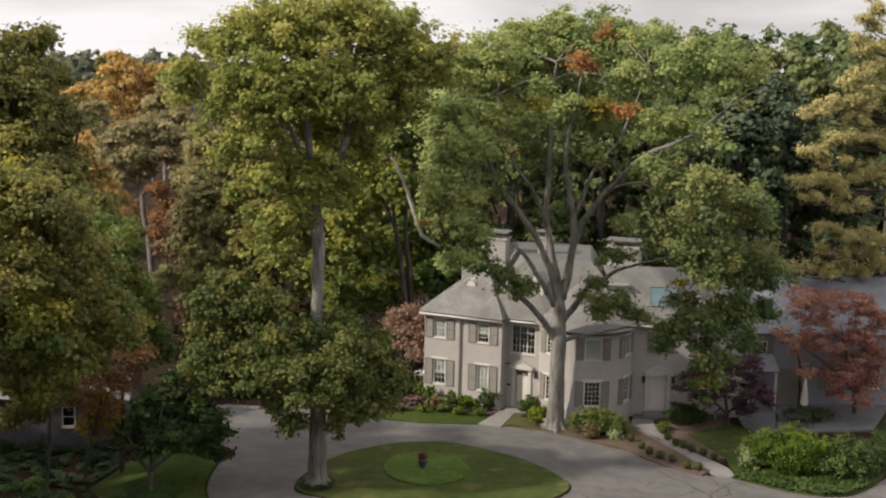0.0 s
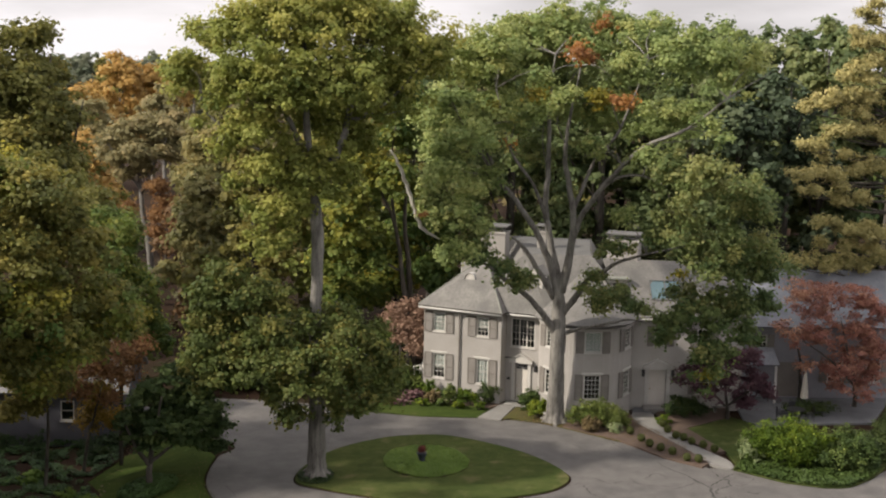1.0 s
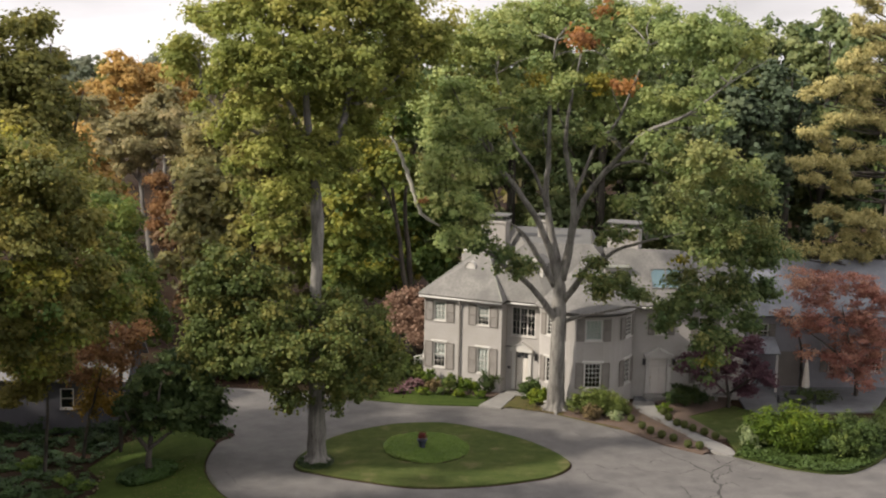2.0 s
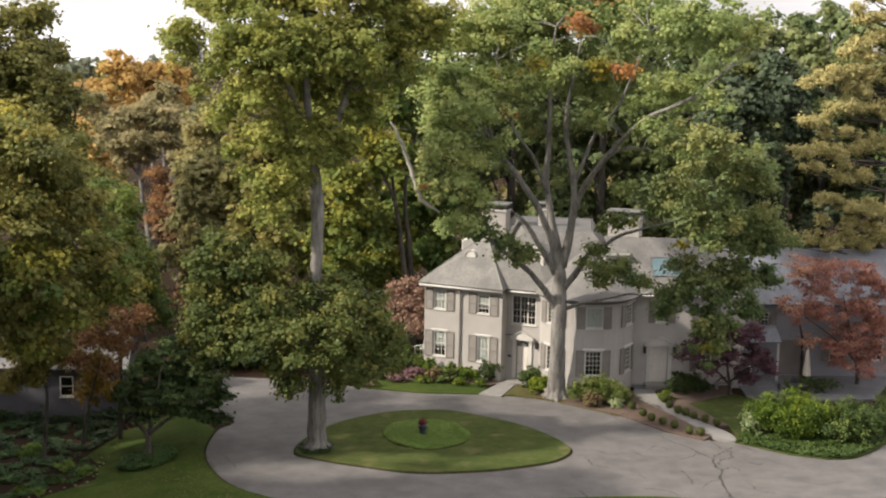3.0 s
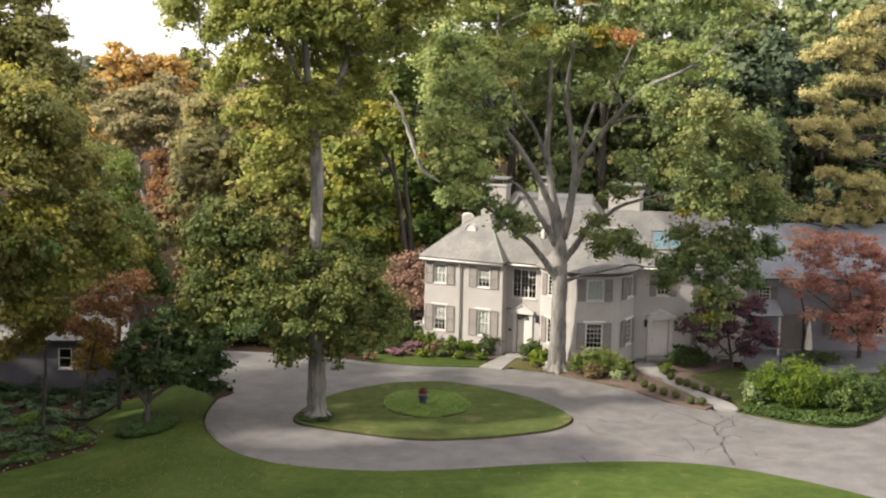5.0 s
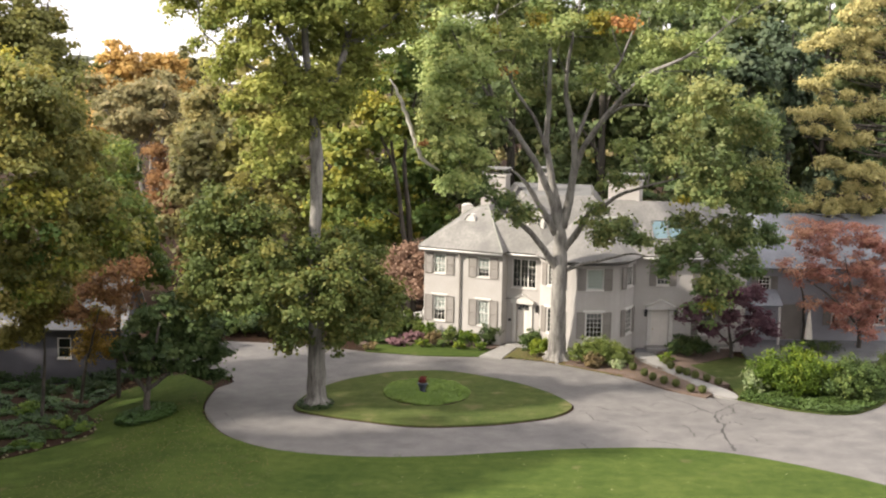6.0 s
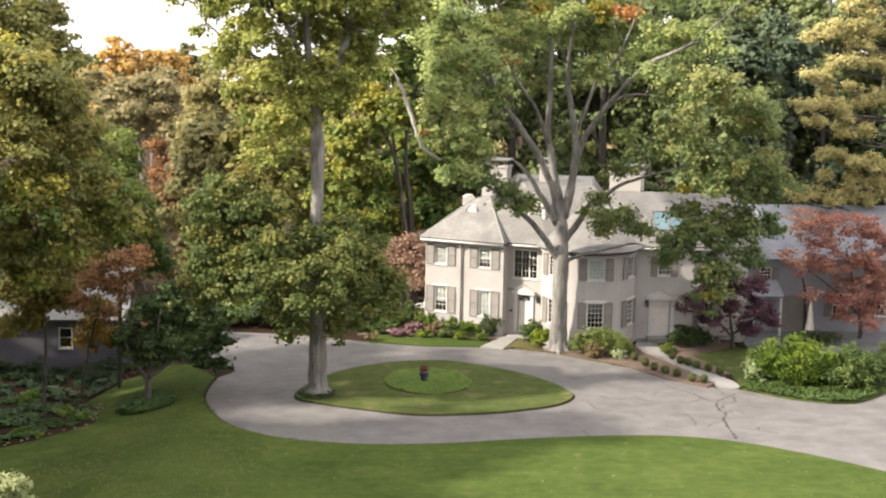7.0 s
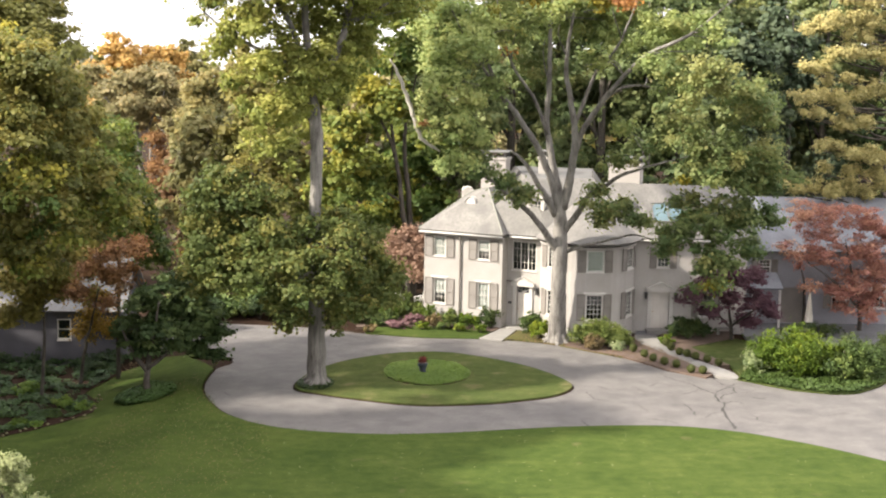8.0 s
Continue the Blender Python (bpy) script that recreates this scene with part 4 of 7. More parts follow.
def dormer(cx, cy, z0, w, h, flat, face):
    """A small roof dormer: cheeks, window, roof."""
    m = Matrix.Translation((cx, cy, 0)) @ Matrix.Rotation(radians(face), 4, "Z")
    bm = bmesh.new()
    box(bm, (-w / 2, 0.004, z0), (-w / 2 + 0.14, 1.9, z0 + h), m)
    box(bm, (w / 2 - 0.14, 0.004, z0), (w / 2, 1.9, z0 + h), m)
    box(bm, (-w / 2 + 0.14, 0.004, z0 + h - 0.12), (w / 2 - 0.14, 1.9, z0 + h), m)
    part("dormer", bm, M_TRIM, house, "white painted roof dormer")
    window(m, -w / 2 + 0.14, w / 2 - 0.14, z0 + 0.15, z0 + h - 0.12, 3, 4, house, shutters=(False, False))
    if flat:
        bm = bmesh.new()
        box(bm, (-w / 2 - 0.12, -0.15, z0 + h + 0.004), (w / 2 + 0.12, 2.2, z0 + h + 0.12), m, 0.02)
        part("dormer_roof", bm, M_COPPER, house, "flat green copper dormer roof")
    else:
        hw = w / 2 + 0.12
        vs_ = [m @ Vector(p) for p in ((-hw, -0.15, z0 + h), (hw, -0.15, z0 + h), (0, -0.15, z0 + h + w * 0.42), (-hw, 2.4, z0 + h), (hw, 2.4, z0 + h), (0, 2.4, z0 + h + w * 0.42))]
        poly("dormer_roof", vs_, [(0, 2, 5, 3), (2, 1, 4, 5)], M_ROOF, house, thick=-0.06)
        poly("dormer_gable", vs_[:3], [(0, 1, 2)], M_TRIM, house)


dormer(9.5, 90.6, 6.6, 1.1, 1.45, False, -27)
dormer(14.6, 90.65, 6.9, 1.5, 0.95, True, 0)


def louver():
    """A half-round vent on the wing's front slope."""
    c = Vector((5.82, 92.75, 7.42))
    bm = bmesh.new()
    n = 10
    for k in range(n):
        a0, a1 = math.pi * k / n, math.pi * (k + 1) / n
        pts = [c + HU * 0.36 * math.cos(a) + Vector((0, 0, 0.44 * math.sin(a))) - HN * d for a in (a0, a1) for d in (0.55, -0.5)]
        bm.faces.new([bm.verts.new(p) for p in (pts[0], pts[1], pts[3], pts[2])])
    bmesh.ops.remove_doubles(bm, verts=bm.verts, dist=0.001)
    vent = part("roof_vent", bm, M_TRIM, house, "white half-round roof vent")
    bm = bmesh.new()
    bm.faces.new([bm.verts.new(c - HN * 0.5 + HU * 0.35 * math.cos(math.pi * k / n) + Vector((0, 0, 0.43 * math.sin(math.pi * k / n)))) for k in range(n + 1)])
    part("vent_face", bm, M_TRIM, vent)


louver()


def skylight():
    ang = math.atan2(8.65 - EZ, 92.4 - 88.95)
    base = Vector((17.72, 90.62, EZ + (90.62 - 88.95) * math.tan(ang)))
    m = Matrix.Translation(base) @ Matrix.Rotation(ang, 4, "X")
    bm = bmesh.new()
    for lo, hi in (((-1.0, -0.8, 0.0), (-0.92, 0.8, 0.16)), ((0.92, -0.8, 0.0), (1.0, 0.8, 0.16)), ((-0.92, -0.8, 0.0), (0.92, -0.72, 0.16)), ((-0.92, 0.72, 0.0), (0.92, 0.8, 0.16)), ((-0.04, -0.72, 0.0), (0.04, 0.72, 0.16))):
        box(bm, lo, hi, m)
    sk = part("skylight", bm, M_LEAD, house, "large twin skylight in a dark frame")
    for x0 in (-0.92, 0.04):
        bm = bmesh.new()
        box(bm, (x0, -0.72, 0.05), (x0 + 0.88, 0.72, 0.12), m)
        part("pane", bm, M_SKYGLASS, sk)


skylight()

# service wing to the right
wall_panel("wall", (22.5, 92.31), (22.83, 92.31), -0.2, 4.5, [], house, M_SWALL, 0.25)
sw_open = [(2.6, 4.2, 0.0, 2.3), (1.2, 2.0, 3.1, 4.1), (6.0, 7.0, 1.0, 2.4), (8.5, 9.5, 1.0, 2.4)]
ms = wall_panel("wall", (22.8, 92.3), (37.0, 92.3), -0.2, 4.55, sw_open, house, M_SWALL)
for o in sw_open[1:]:
    window(ms, *o, 3, 4, house)
bm = bmesh.new()
box(bm, (2.62, 0.1, 0.0), (4.18, 0.16, 2.28), ms, 0.01)
part("door", bm, M_SHUT, house, "wide taupe boarded side door")
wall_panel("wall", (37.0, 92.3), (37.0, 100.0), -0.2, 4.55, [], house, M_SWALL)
poly("roof", [(22.4, 91.9, 4.6), (37.4, 91.9, 4.6), (37.4, 100.4, 4.6), (22.4, 100.4, 4.6), (22.4, 96.2, 7.5), (34.0, 96.2, 7.5)], [(0, 1, 5, 4), (2, 3, 4, 5), (1, 2, 5)], M_ROOF2, house, thick=-0.12)
poly("porch_roof", [(23.2, 90.6, 2.45), (25.2, 90.6, 2.45), (25.2, 92.35, 3.2), (23.2, 92.35, 3.2)], [(0, 1, 2, 3)], M_ROOF2, house, thick=-0.1)
for xx in (23.35, 25.05):
    bm = bmesh.new()
    box(bm, (xx - 0.07, 90.7, -0.1), (xx + 0.07, 90.84, 2.4), None, 0.01)
    part("porch_post", bm, M_TRIM, house)

# ---- garage ----
garage = thing("garage", "grey clapboard garage half hidden by trees", "garage", at=(-18, 84.4, -1.3))


def garage_parts():
    back_to = Matrix.Translation((18, -84.4, 1.3))
    made = []
    op = [(9.5, 10.3, 0.28, 1.5), (4.0, 4.8, 0.28, 1.5)]
    before = set(bpy.data.objects)
    mg = wall_panel("wall", (-28.0, 84.4), (-14.9, 84.4), -1.4, 2.0, op, garage, M_GWALL, 0.2)
    wall_panel("wall", (-14.9, 84.4), (-14.9, 91.0), -1.4, 2.0, [], garage, M_GWALL, 0.2)
    wall_panel("wall", (-14.9, 91.0), (-28.0, 91.0), -1.4, 2.0, [], garage, M_GWALL, 0.2)
    wall_panel("wall", (-28.0, 91.0), (-28.0, 84.4), -1.4, 2.0, [], garage, M_GWALL, 0.2)
    for o in op:
        window(mg, *o, 1, 2, garage, shutters=(False, False))
    poly("roof", [(-28.4, 84.0, 1.95), (-14.5, 84.0, 1.95), (-14.5, 91.4, 1.95), (-28.4, 91.4, 1.95), (-28.4, 87.7, 4.6), (-14.5, 87.7, 4.6)], [(0, 1, 5, 4), (2, 3, 4, 5)], M_GROOF, garage, thick=-0.12)
    poly("gable", [(-14.9, 84.4, 2.0), (-14.9, 91.0, 2.0), (-14.9, 87.7, 4.45)], [(0, 1, 2)], M_GWALL, garage)
    for ob in set(bpy.data.objects) - before:
        if ob.parent == garage:
            ob.data.transform(back_to)
            for ch in ob.children:
                ch.data.transform(back_to)


garage_parts()

# ---- beds, paths and small planting ----
slab("house_lawn", [(-0.74, 87.97), (2.64, 86.99), (6.02, 86.81), (6.76, 88.75), (3.08, 90.24), (-1.12, 90.24)], 0.03, 0.2, M_LAWN, "narrow mown grass strip before the flower bed", "lawn")
slab("oak_lawn", [(7.34, 86.4), (7.87, 86.73), (9.8, 85.73), (11.17, 84.58), (13.78, 82.22), (14.46, 82.39), (12.84, 84.64), (11.35, 86.09), (9.55, 88.21), (8.86, 90.15)], 0.03, 0.2, M_WORN, "worn dry grass verge under the great oak", "lawn")
slab("mulch_bed", [(10.87, 84.86), (13.81, 82.36), (15.81, 79.18), (17.63, 77.44), (18.17, 78.22), (17.29, 81.09), (16.19, 83.88), (15.39, 85.93), (15.36, 87.8), (11.32, 88.6)], 0.06, 0.25, M_MULCH, "brown mulch bed between path and drive", "flower bed")
slab("mulch_bed", [(16.95, 88.02), (17.14, 85.39), (17.9, 82.5), (18.76, 80.06), (19.59, 80.36), (19.05, 82.26), (18.28, 84.84), (21.49, 87.41), (21.71, 89.84), (18.49, 89.71)], 0.06, 0.25, M_MULCH, "brown mulch bed on the house side of the path", "flower bed")
slab("flower_bed", [(-1.46, 89.72), (3.08, 90.24), (6.76, 88.75), (7.81, 90.1), (7.72, 93.56), (-1.17, 94.07)], 0.05, 0.25, M_MULCH, "planted flower bed along the house front", "flower bed")
slab("side_lawn", [(18.28, 84.84), (19.05, 82.26), (19.59, 80.36), (19.67, 78.26), (21.24, 81.5), (22.67, 85.9), (21.49, 87.41)], 0.03, 0.2, M_LAWN2, "small lawn beside the winding path", "lawn")
slab("shrub_bed", [(19.3, 77.24), (21.58, 75.01), (23.45, 74.24), (24.84, 74.39), (26.09, 75.49), (27.21, 76.73), (29.47, 80.41), (29.62, 83.91), (21.43, 82.91), (20.36, 80.11)], 0.05, 0.25, M_LAWN2, "shrub bed at the bend of the drive", "flower bed")
slab("patio", [(22.0, 84.6), (23.5, 86.0), (30.0, 86.5), (33.0, 92.2), (22.6, 92.2), (22.3, 88.5)], 0.0, 0.2, M_FLAG, "grey flagstone patio by the service wing", "patio")
PATH_1 = [(5.95, 86.81), (7.26, 86.24), (9.14, 91.17), (8.16, 90.96)]
slab("front_path", PATH_1, 0.05, 0.2, M_STONE, "pale stone path to the front door", "path")
PATH_2 = [(19.24, 77.24), (18.17, 78.22), (17.29, 81.09), (16.19, 83.88), (15.45, 85.94), (15.55, 88.13), (16.74, 88.17), (16.74, 86.29), (17.53, 82.77), (18.63, 80.33), (19.41, 78.51)]
slab("side_path", closed_curve(PATH_2, 3), 0.045, 0.2, M_STONE, "winding pale stone path to the side door", "path")
slab("landing", [(15.55, 88.13), (16.74, 88.17), (18, 90.86), (16.25, 91.47)], 0.05, 0.2, M_FLAG, "dark flagstone landing before the side door", "path")


def inside(p, ring):
    got = False
    j = len(ring) - 1
    for i in range(len(ring)):
        if (ring[i][1] > p[1]) != (ring[j][1] > p[1]) and p[0] < (ring[j][0] - ring[i][0]) * (p[1] - ring[i][1]) / (ring[j][1] - ring[i][1]) + ring[i][0]:
            got = not got
        j = i
    return got


def cover(name, label, category, ring, z, h, mat, count, size, seed, flat=0.5, long=1.5, tint=0.45, tv=0.25, patchy=0.0):
    """Low plants nobody could count, inside an outline."""
    rng = np.random.default_rng(seed)
    xs, ys = [p[0] for p in ring], [p[1] for p in ring]
    pts = []
    tries = 0
    while len(pts) < count and tries < count * 6:
        tries += 1
        q = (rng.uniform(min(xs), max(xs)), rng.uniform(min(ys), max(ys)))
        if inside(q, ring):
            if patchy and noise.noise(Vector((q[0] * 0.9, q[1] * 0.9, seed))) < patchy - 0.5:
                continue
            hh = h * (0.55 + 0.45 * noise.noise(Vector((q[0] * 1.3, q[1] * 1.3, seed + 0.5))))
            pts.append((q[0], q[1], z + ground_z(*q) + 0.12 + hh * rng.random() ** 0.6))
    p = np.array(pts)
    o = np.zeros_like(p)
    o[:, 2] = 1
    t = np.array([tint + 0.3 * noise.noise(Vector((a[0] * 0.5, a[1] * 0.5, 3.0))) for a in pts]) + rng.normal(0, tv * 0.4, len(p))
    tagged(new(name, leaf_mesh(name, p, o, t, size, mat, rng, flat, 0.8, long)), label, category, kind="stuff")


bed_ring = [(2.58 + 2.3 * math.cos(a * math.pi / 20), 78.0 + 2.75 * math.sin(a * math.pi / 20)) for a in range(40)]
slab("round_bed", bed_ring, 0.1, 0.2, M_MULCH, "round planted bed in the middle of the island", "flower bed")
cover("groundcover", "dense light green groundcover filling the round bed", "groundcover", bed_ring, 0.08, 0.22, L_BED, 24000, 0.13, 31, flat=1.2)
cover("groundcover", "dark ivy round the foot of the oak", "groundcover", [(-3.3 + 0.95 * math.cos(a * 0.314), 75.4 + 1.3 * math.sin(a * 0.314)) for a in range(20)], 0.05, 0.22, L_DARK, 1500, 0.12, 32)
cover("groundcover", "green groundcover skirting the shrubs by the drive", "groundcover", [(19.33, 77.12), (21.58, 75.01), (23.45, 74.24), (24.84, 74.39), (26.09, 75.49), (27.21, 76.73), (28.2, 79.7), (25.61, 78.32), (20.58, 79.46)], 0.05, 0.4, L_SHRUB, 9000, 0.15, 33, tint=0.25)
cover("groundcover", "dark green groundcover ring under the small tree", "groundcover", [(-11.85 + 1.55 * math.cos(a * 0.314), 73.9 + 1.75 * math.sin(a * 0.314)) for a in range(20)], 0.1, 0.45, L_COVER, 9000, 0.12, 34, tint=0.3)
LEFT_BED = [(-19.46, 68.69), (-18, 69.19), (-16.13, 70.98), (-14.22, 72.45), (-14.44, 74.7), (-15.56, 77.17), (-14.22, 80.64), (-14.61, 82.86), (-23.24, 82.59)]
slab("left_bed", LEFT_BED, 0.09, 0.3, M_EARTH, "shady mulched bed before the garage", "flower bed", follow=True)
cover("groundcover", "shade plants and ferns filling the garage bed", "groundcover", [(-19.58, 69.15), (-18.12, 69.66), (-16.21, 71.38), (-14.46, 72.97), (-14.64, 74.69), (-15.81, 76.93), (-18.48, 78.28), (-22.04, 78.19)], 0.1, 0.4, L_COVER, 6500, 0.15, 35, patchy=0.5, tint=0.25)
cover("grass", "short mown grass on the front lawn", "grass", [(-17.48, 65.22), (-15.28, 66.62), (-12.8, 70.07), (-10.79, 75.01), (-8.63, 80.68), (-9.11, 75.05), (-7.46, 69.58), (-5.01, 67.48), (-1.82, 66.42), (3.41, 66.62), (8.82, 67.77), (14.23, 67.88), (19, 65.45), (22.35, 62.23), (20.51, 56.77), (-15.2, 56.38)], 0.04, 0.04, L_GRASS, 24000, 0.085, 36, flat=0.3, long=3.0)
cover("grass", "short mown grass on the island", "grass", [(x * 0.985 + 0.04, y * 0.985 + 1.16) for x, y in ISLAND], 0.06, 0.03, L_DRYG, 15000, 0.06, 37, flat=0.3, long=3.0, tint=0.5)
cover("fallen_leaves", "fallen yellow leaves scattered on the lawn", "leaves", [(-17.37, 64.78), (-15.24, 66.43), (-10.63, 73.87), (-7.34, 69.68), (-1.82, 66.7), (6.12, 67.52), (14.25, 67.98), (22.02, 61.26), (20.51, 56.77), (-15.2, 56.38)], 0.07, 0.03, L_PALE, 300, 0.05, 38, flat=2.0)
cover("fallen_leaves", "fallen brown leaves on the bed and verge", "leaves", [(7.34, 86.4), (11.19, 84.73), (17.68, 77.7), (18.28, 78.74), (15.3, 87.48), (11.32, 88.6)], 0.07, 0.03, L_BROWNR, 900, 0.12, 39, flat=2.0)

cover("fallen_leaves", "brown and tan leaves strewn on the shady side of the lawn", "leaves", [(-17.5, 63.0), (-15.3, 66.6), (-12.8, 70.1), (-10.8, 75), (-9.3, 79), (-9.2, 75), (-7.6, 70), (-5.2, 67.6), (-4.5, 62), (-7, 56.5), (-15.2, 56.4)], 0.07, 0.03, L_BROWNR, 2600, 0.075, 42, flat=2.0)
cover("fallen_leaves", "russet leaf litter before the garage", "leaves", [(-19.71, 69.63), (-18.16, 69.86), (-14.52, 73.29), (-13.39, 78.43), (-13.18, 82.91), (-23.79, 84.63)], 0.06, 0.03, L_BROWNR, 2200, 0.11, 40, flat=2.0)


cover("groundcover", "dark shade plants against the garage", "groundcover", [(-22.04, 78.19), (-15.85, 77.17), (-13.85, 81.17), (-14.2, 84.24), (-23.79, 84.63)], 0.1, 0.55, L_COVER, 5000, 0.16, 41, patchy=0.55, tint=0.1)


def edging():
    rng = random.Random(3)
    line = [Vector((*p, 0)) for p in [(-18, 69.19), (-16.13, 70.98), (-14.22, 72.45), (-14.44, 74.7), (-14.94, 76.26)]]
    base = bmesh.new()
    bmesh.ops.create_icosphere(base, subdivisions=1, radius=0.09)
    for v in base.verts:
        v.co *= rng.uniform(0.8, 1.15)
        v.co.z *= 0.7
    me = bpy.data.meshes.new("edging_stone")
    base.to_mesh(me)
    base.free()
    me.materials.append(M_BUFF)
    for k in range(len(line) - 1):
        n = max(2, int((line[k + 1] - line[k]).length / 0.5))
        for i in range(n):
            p = line[k].lerp(line[k + 1], i / n)
            ob = new("edging_stone", me)
            ob.matrix_world = pose(p.x + rng.uniform(-0.22, 0.22), p.y + rng.uniform(-0.18, 0.18), ground_z(p.x, p.y) + 0.28, 0, 0, rng.uniform(0, 360))
            tagged(ob, "small buff edging stone along the garage bed", "stone", "edging stones")


edging()


def crack(points, width, seed):
    rng = random.Random(seed)
    pts, _ = smooth_path([(x, y, 0) for x, y in points], [0] * len(points), 6, rng, 0.09)
    bm = bmesh.new()
    rows = []
    for k, p in enumerate(pts):
        d = (pts[min(k + 1, len(pts) - 1)] - pts[max(k - 1, 0)]).normalized()
        s = Vector((-d.y, d.x, 0)) * width * rng.uniform(0.2, 0.85)
        rows.append([bm.verts.new((p + s * q).to_tuple()[:2] + (-0.026,)) for q in (-0.5, 0.5)])
    for a, b in zip(rows, rows[1:]):
        bm.faces.new((a[0], a[1], b[1], b[0]))
    bmesh.ops.recalc_face_normals(bm, faces=bm.faces)
    part("crack", bm, M_CRACK, driveway, "dark tar-filled crack")


crack([(16.65, 76.15), (16.97, 75.09), (17.42, 74.29), (17.24, 72.93), (17.49, 72.28), (17.06, 70.98), (16.98, 69.54), (17.01, 68.24), (16.93, 67.66)], 0.2, 1)
crack([(17.47, 74.52), (18.14, 75.36), (18.58, 75.61), (18.49, 74.55), (17.84, 74.08), (17.46, 73.27)], 0.17, 2)
crack([(19.22, 73.66), (19.49, 73.33), (19.84, 73.45)], 0.16, 3)
crack([(13, 69.45), (13.75, 69.16), (14.46, 68.58)], 0.1, 4)
crack([(9.73, 68.87), (10.01, 67.9), (10.09, 67.13)], 0.13, 5)
crack([(15.33, 78.46), (15.97, 76.98), (16.74, 76.27)], 0.1, 6)
crack([(0.9, 85.72), (2.22, 85.17), (3.89, 85.53)], 0.05, 7)

crack([(13.41, 82.12), (14.05, 80.11), (15.15, 79.23), (16.31, 79.52)], 0.05, 8)
crack([(11.52, 75.65), (12.14, 74.84), (12.94, 75.22)], 0.11, 9)
crack([(17.15, 79.03), (17.41, 78.02), (17.98, 77.54), (18.21, 76.08)], 0.11, 10)
crack([(18.48, 74.67), (19.38, 74.69), (20.13, 75.89)], 0.05, 11)
crack([(7.88, 78.24), (8.75, 77.76), (10.1, 78.81)], 0.04, 12)
crack([(-3.02, 69.28), (-1.38, 68.62), (0.5, 68.86)], 0.04, 13)
crack([(-7.82, 73.95), (-6.9, 71.78), (-5.58, 70.96)], 0.04, 14)
crack([(21, 70.87), (21.64, 70.15), (23.19, 70.61)], 0.05, 15)


def flower_pot():
    at = Vector((2.34, 77.94, 0.12))
    root = thing("flower_pot", "dark urn of red flowers in the round bed", "flower pot", at=at)
    prof = [(0.16, 0), (0.2, 0.05), (0.15, 0.12), (0.26, 0.4), (0.3, 0.46), (0.27, 0.48)]
    n = 14
    vs_ = [(r * math.cos(2 * math.pi * i / n), r * math.sin(2 * math.pi * i / n), z) for r, z in prof for i in range(n)]
    fs_ = [(k * n + i, k * n + (i + 1) % n, (k + 1) * n + (i + 1) % n, (k + 1) * n + i) for k in range(len(prof) - 1) for i in range(n)]
    fs_.append(tuple(range((len(prof) - 1) * n, len(prof) * n)))
    mesh_part("urn", mesh_of("urn", vs_, fs_, M_CLAY, True), root)
    rng = np.random.default_rng(4)
    p, o, t = lobed_leaves([(0, 0, 0.62, 0.17)], 500, rng, 0.09, 6, 0.4)
    tagged(mesh_part("flowers", leaf_mesh("flowers", p, o, t, 0.07, L_REDF, rng), root), "cluster of dark red flowers", kind="stuff")


flower_pot()

# clipped box balls beside the path
def box_ball():
    root = thing("box_ball", "small clipped round box bush beside the path", "shrub", "box balls by the path")
    rng = np.random.default_rng(90)
    mesh_part("stem", limbs_mesh("stem", [([(0, 0, -0.03), (0.01, 0, 0.12), (0, 0, 0.3)], [0.03, 0.025, 0.015])], M_BARK2, 90, 6, 0.0), root)
    n = 1300
    e_ = rng.normal(0, 1, (n, 3))
    e_ /= np.linalg.norm(e_, axis=1)[:, None]
    p = e_ * (0.235 * (0.78 + 0.25 * rng.random(n)))[:, None] + np.array([0, 0, 0.24])
    mesh_part("foliage", leaf_mesh("foliage", p, e_, 0.55 + 0.25 * e_[:, 2] * 0 + rng.normal(0, 0.12, n), 0.06, L_BALL, rng, 0.1, 0.5), root)
    return root


first = box_ball()
for k, (x, y) in enumerate([(14.66, 83.48), (15.07, 82.07), (15.38, 81.11), (15.87, 80.31), (16.41, 79.65), (17, 78.49), (17.6, 78.26), (16.86, 85.04), (16.93, 83.85), (17.2, 82.71), (17.55, 82.29), (17.89, 81.61), (18.42, 80.93), (18.89, 80.14)]):
    if k == 0:
        first.location = (x, y, 0.05)
    else:
        copy_thing(first, pose(x, y, 0.05, 0, 0, k * 47))

crack([(14.9, 74.57), (15.56, 74.13), (16.33, 74.61), (16.97, 75.09)], 0.09, 16)
crack([(17.49, 72.28), (18.06, 72.84), (18.43, 72.2)], 0.1, 17)
crack([(17.01, 70.77), (16.43, 70.45), (15.92, 69.61)], 0.09, 18)
crack([(13.32, 75.7), (14.01, 74.55), (14.9, 74.57)], 0.07, 19)
crack([(10.81, 82.03), (11.88, 80.44), (13.04, 80.74)], 0.06, 20)
crack([(5.36, 72.63), (7.15, 73.45), (9.13, 73.06)], 0.05, 21)
crack([(16.67, 82.23), (17.21, 80.88), (18.07, 81.18)], 0.06, 30)
crack([(14.22, 75.72), (14.98, 76.59), (15.43, 75.76)], 0.08, 31)
crack([(10.76, 74.46), (11.01, 73.11), (11.67, 72.68)], 0.10, 32)
crack([(9.12, 75.58), (9.73, 74.43), (10.51, 74.8)], 0.06, 33)
crack([(18.3, 70.28), (18.56, 69.07), (19.29, 68.69)], 0.08, 34)
crack([(18.46, 75.84), (19.24, 76.59), (19.98, 75.89)], 0.10, 35)
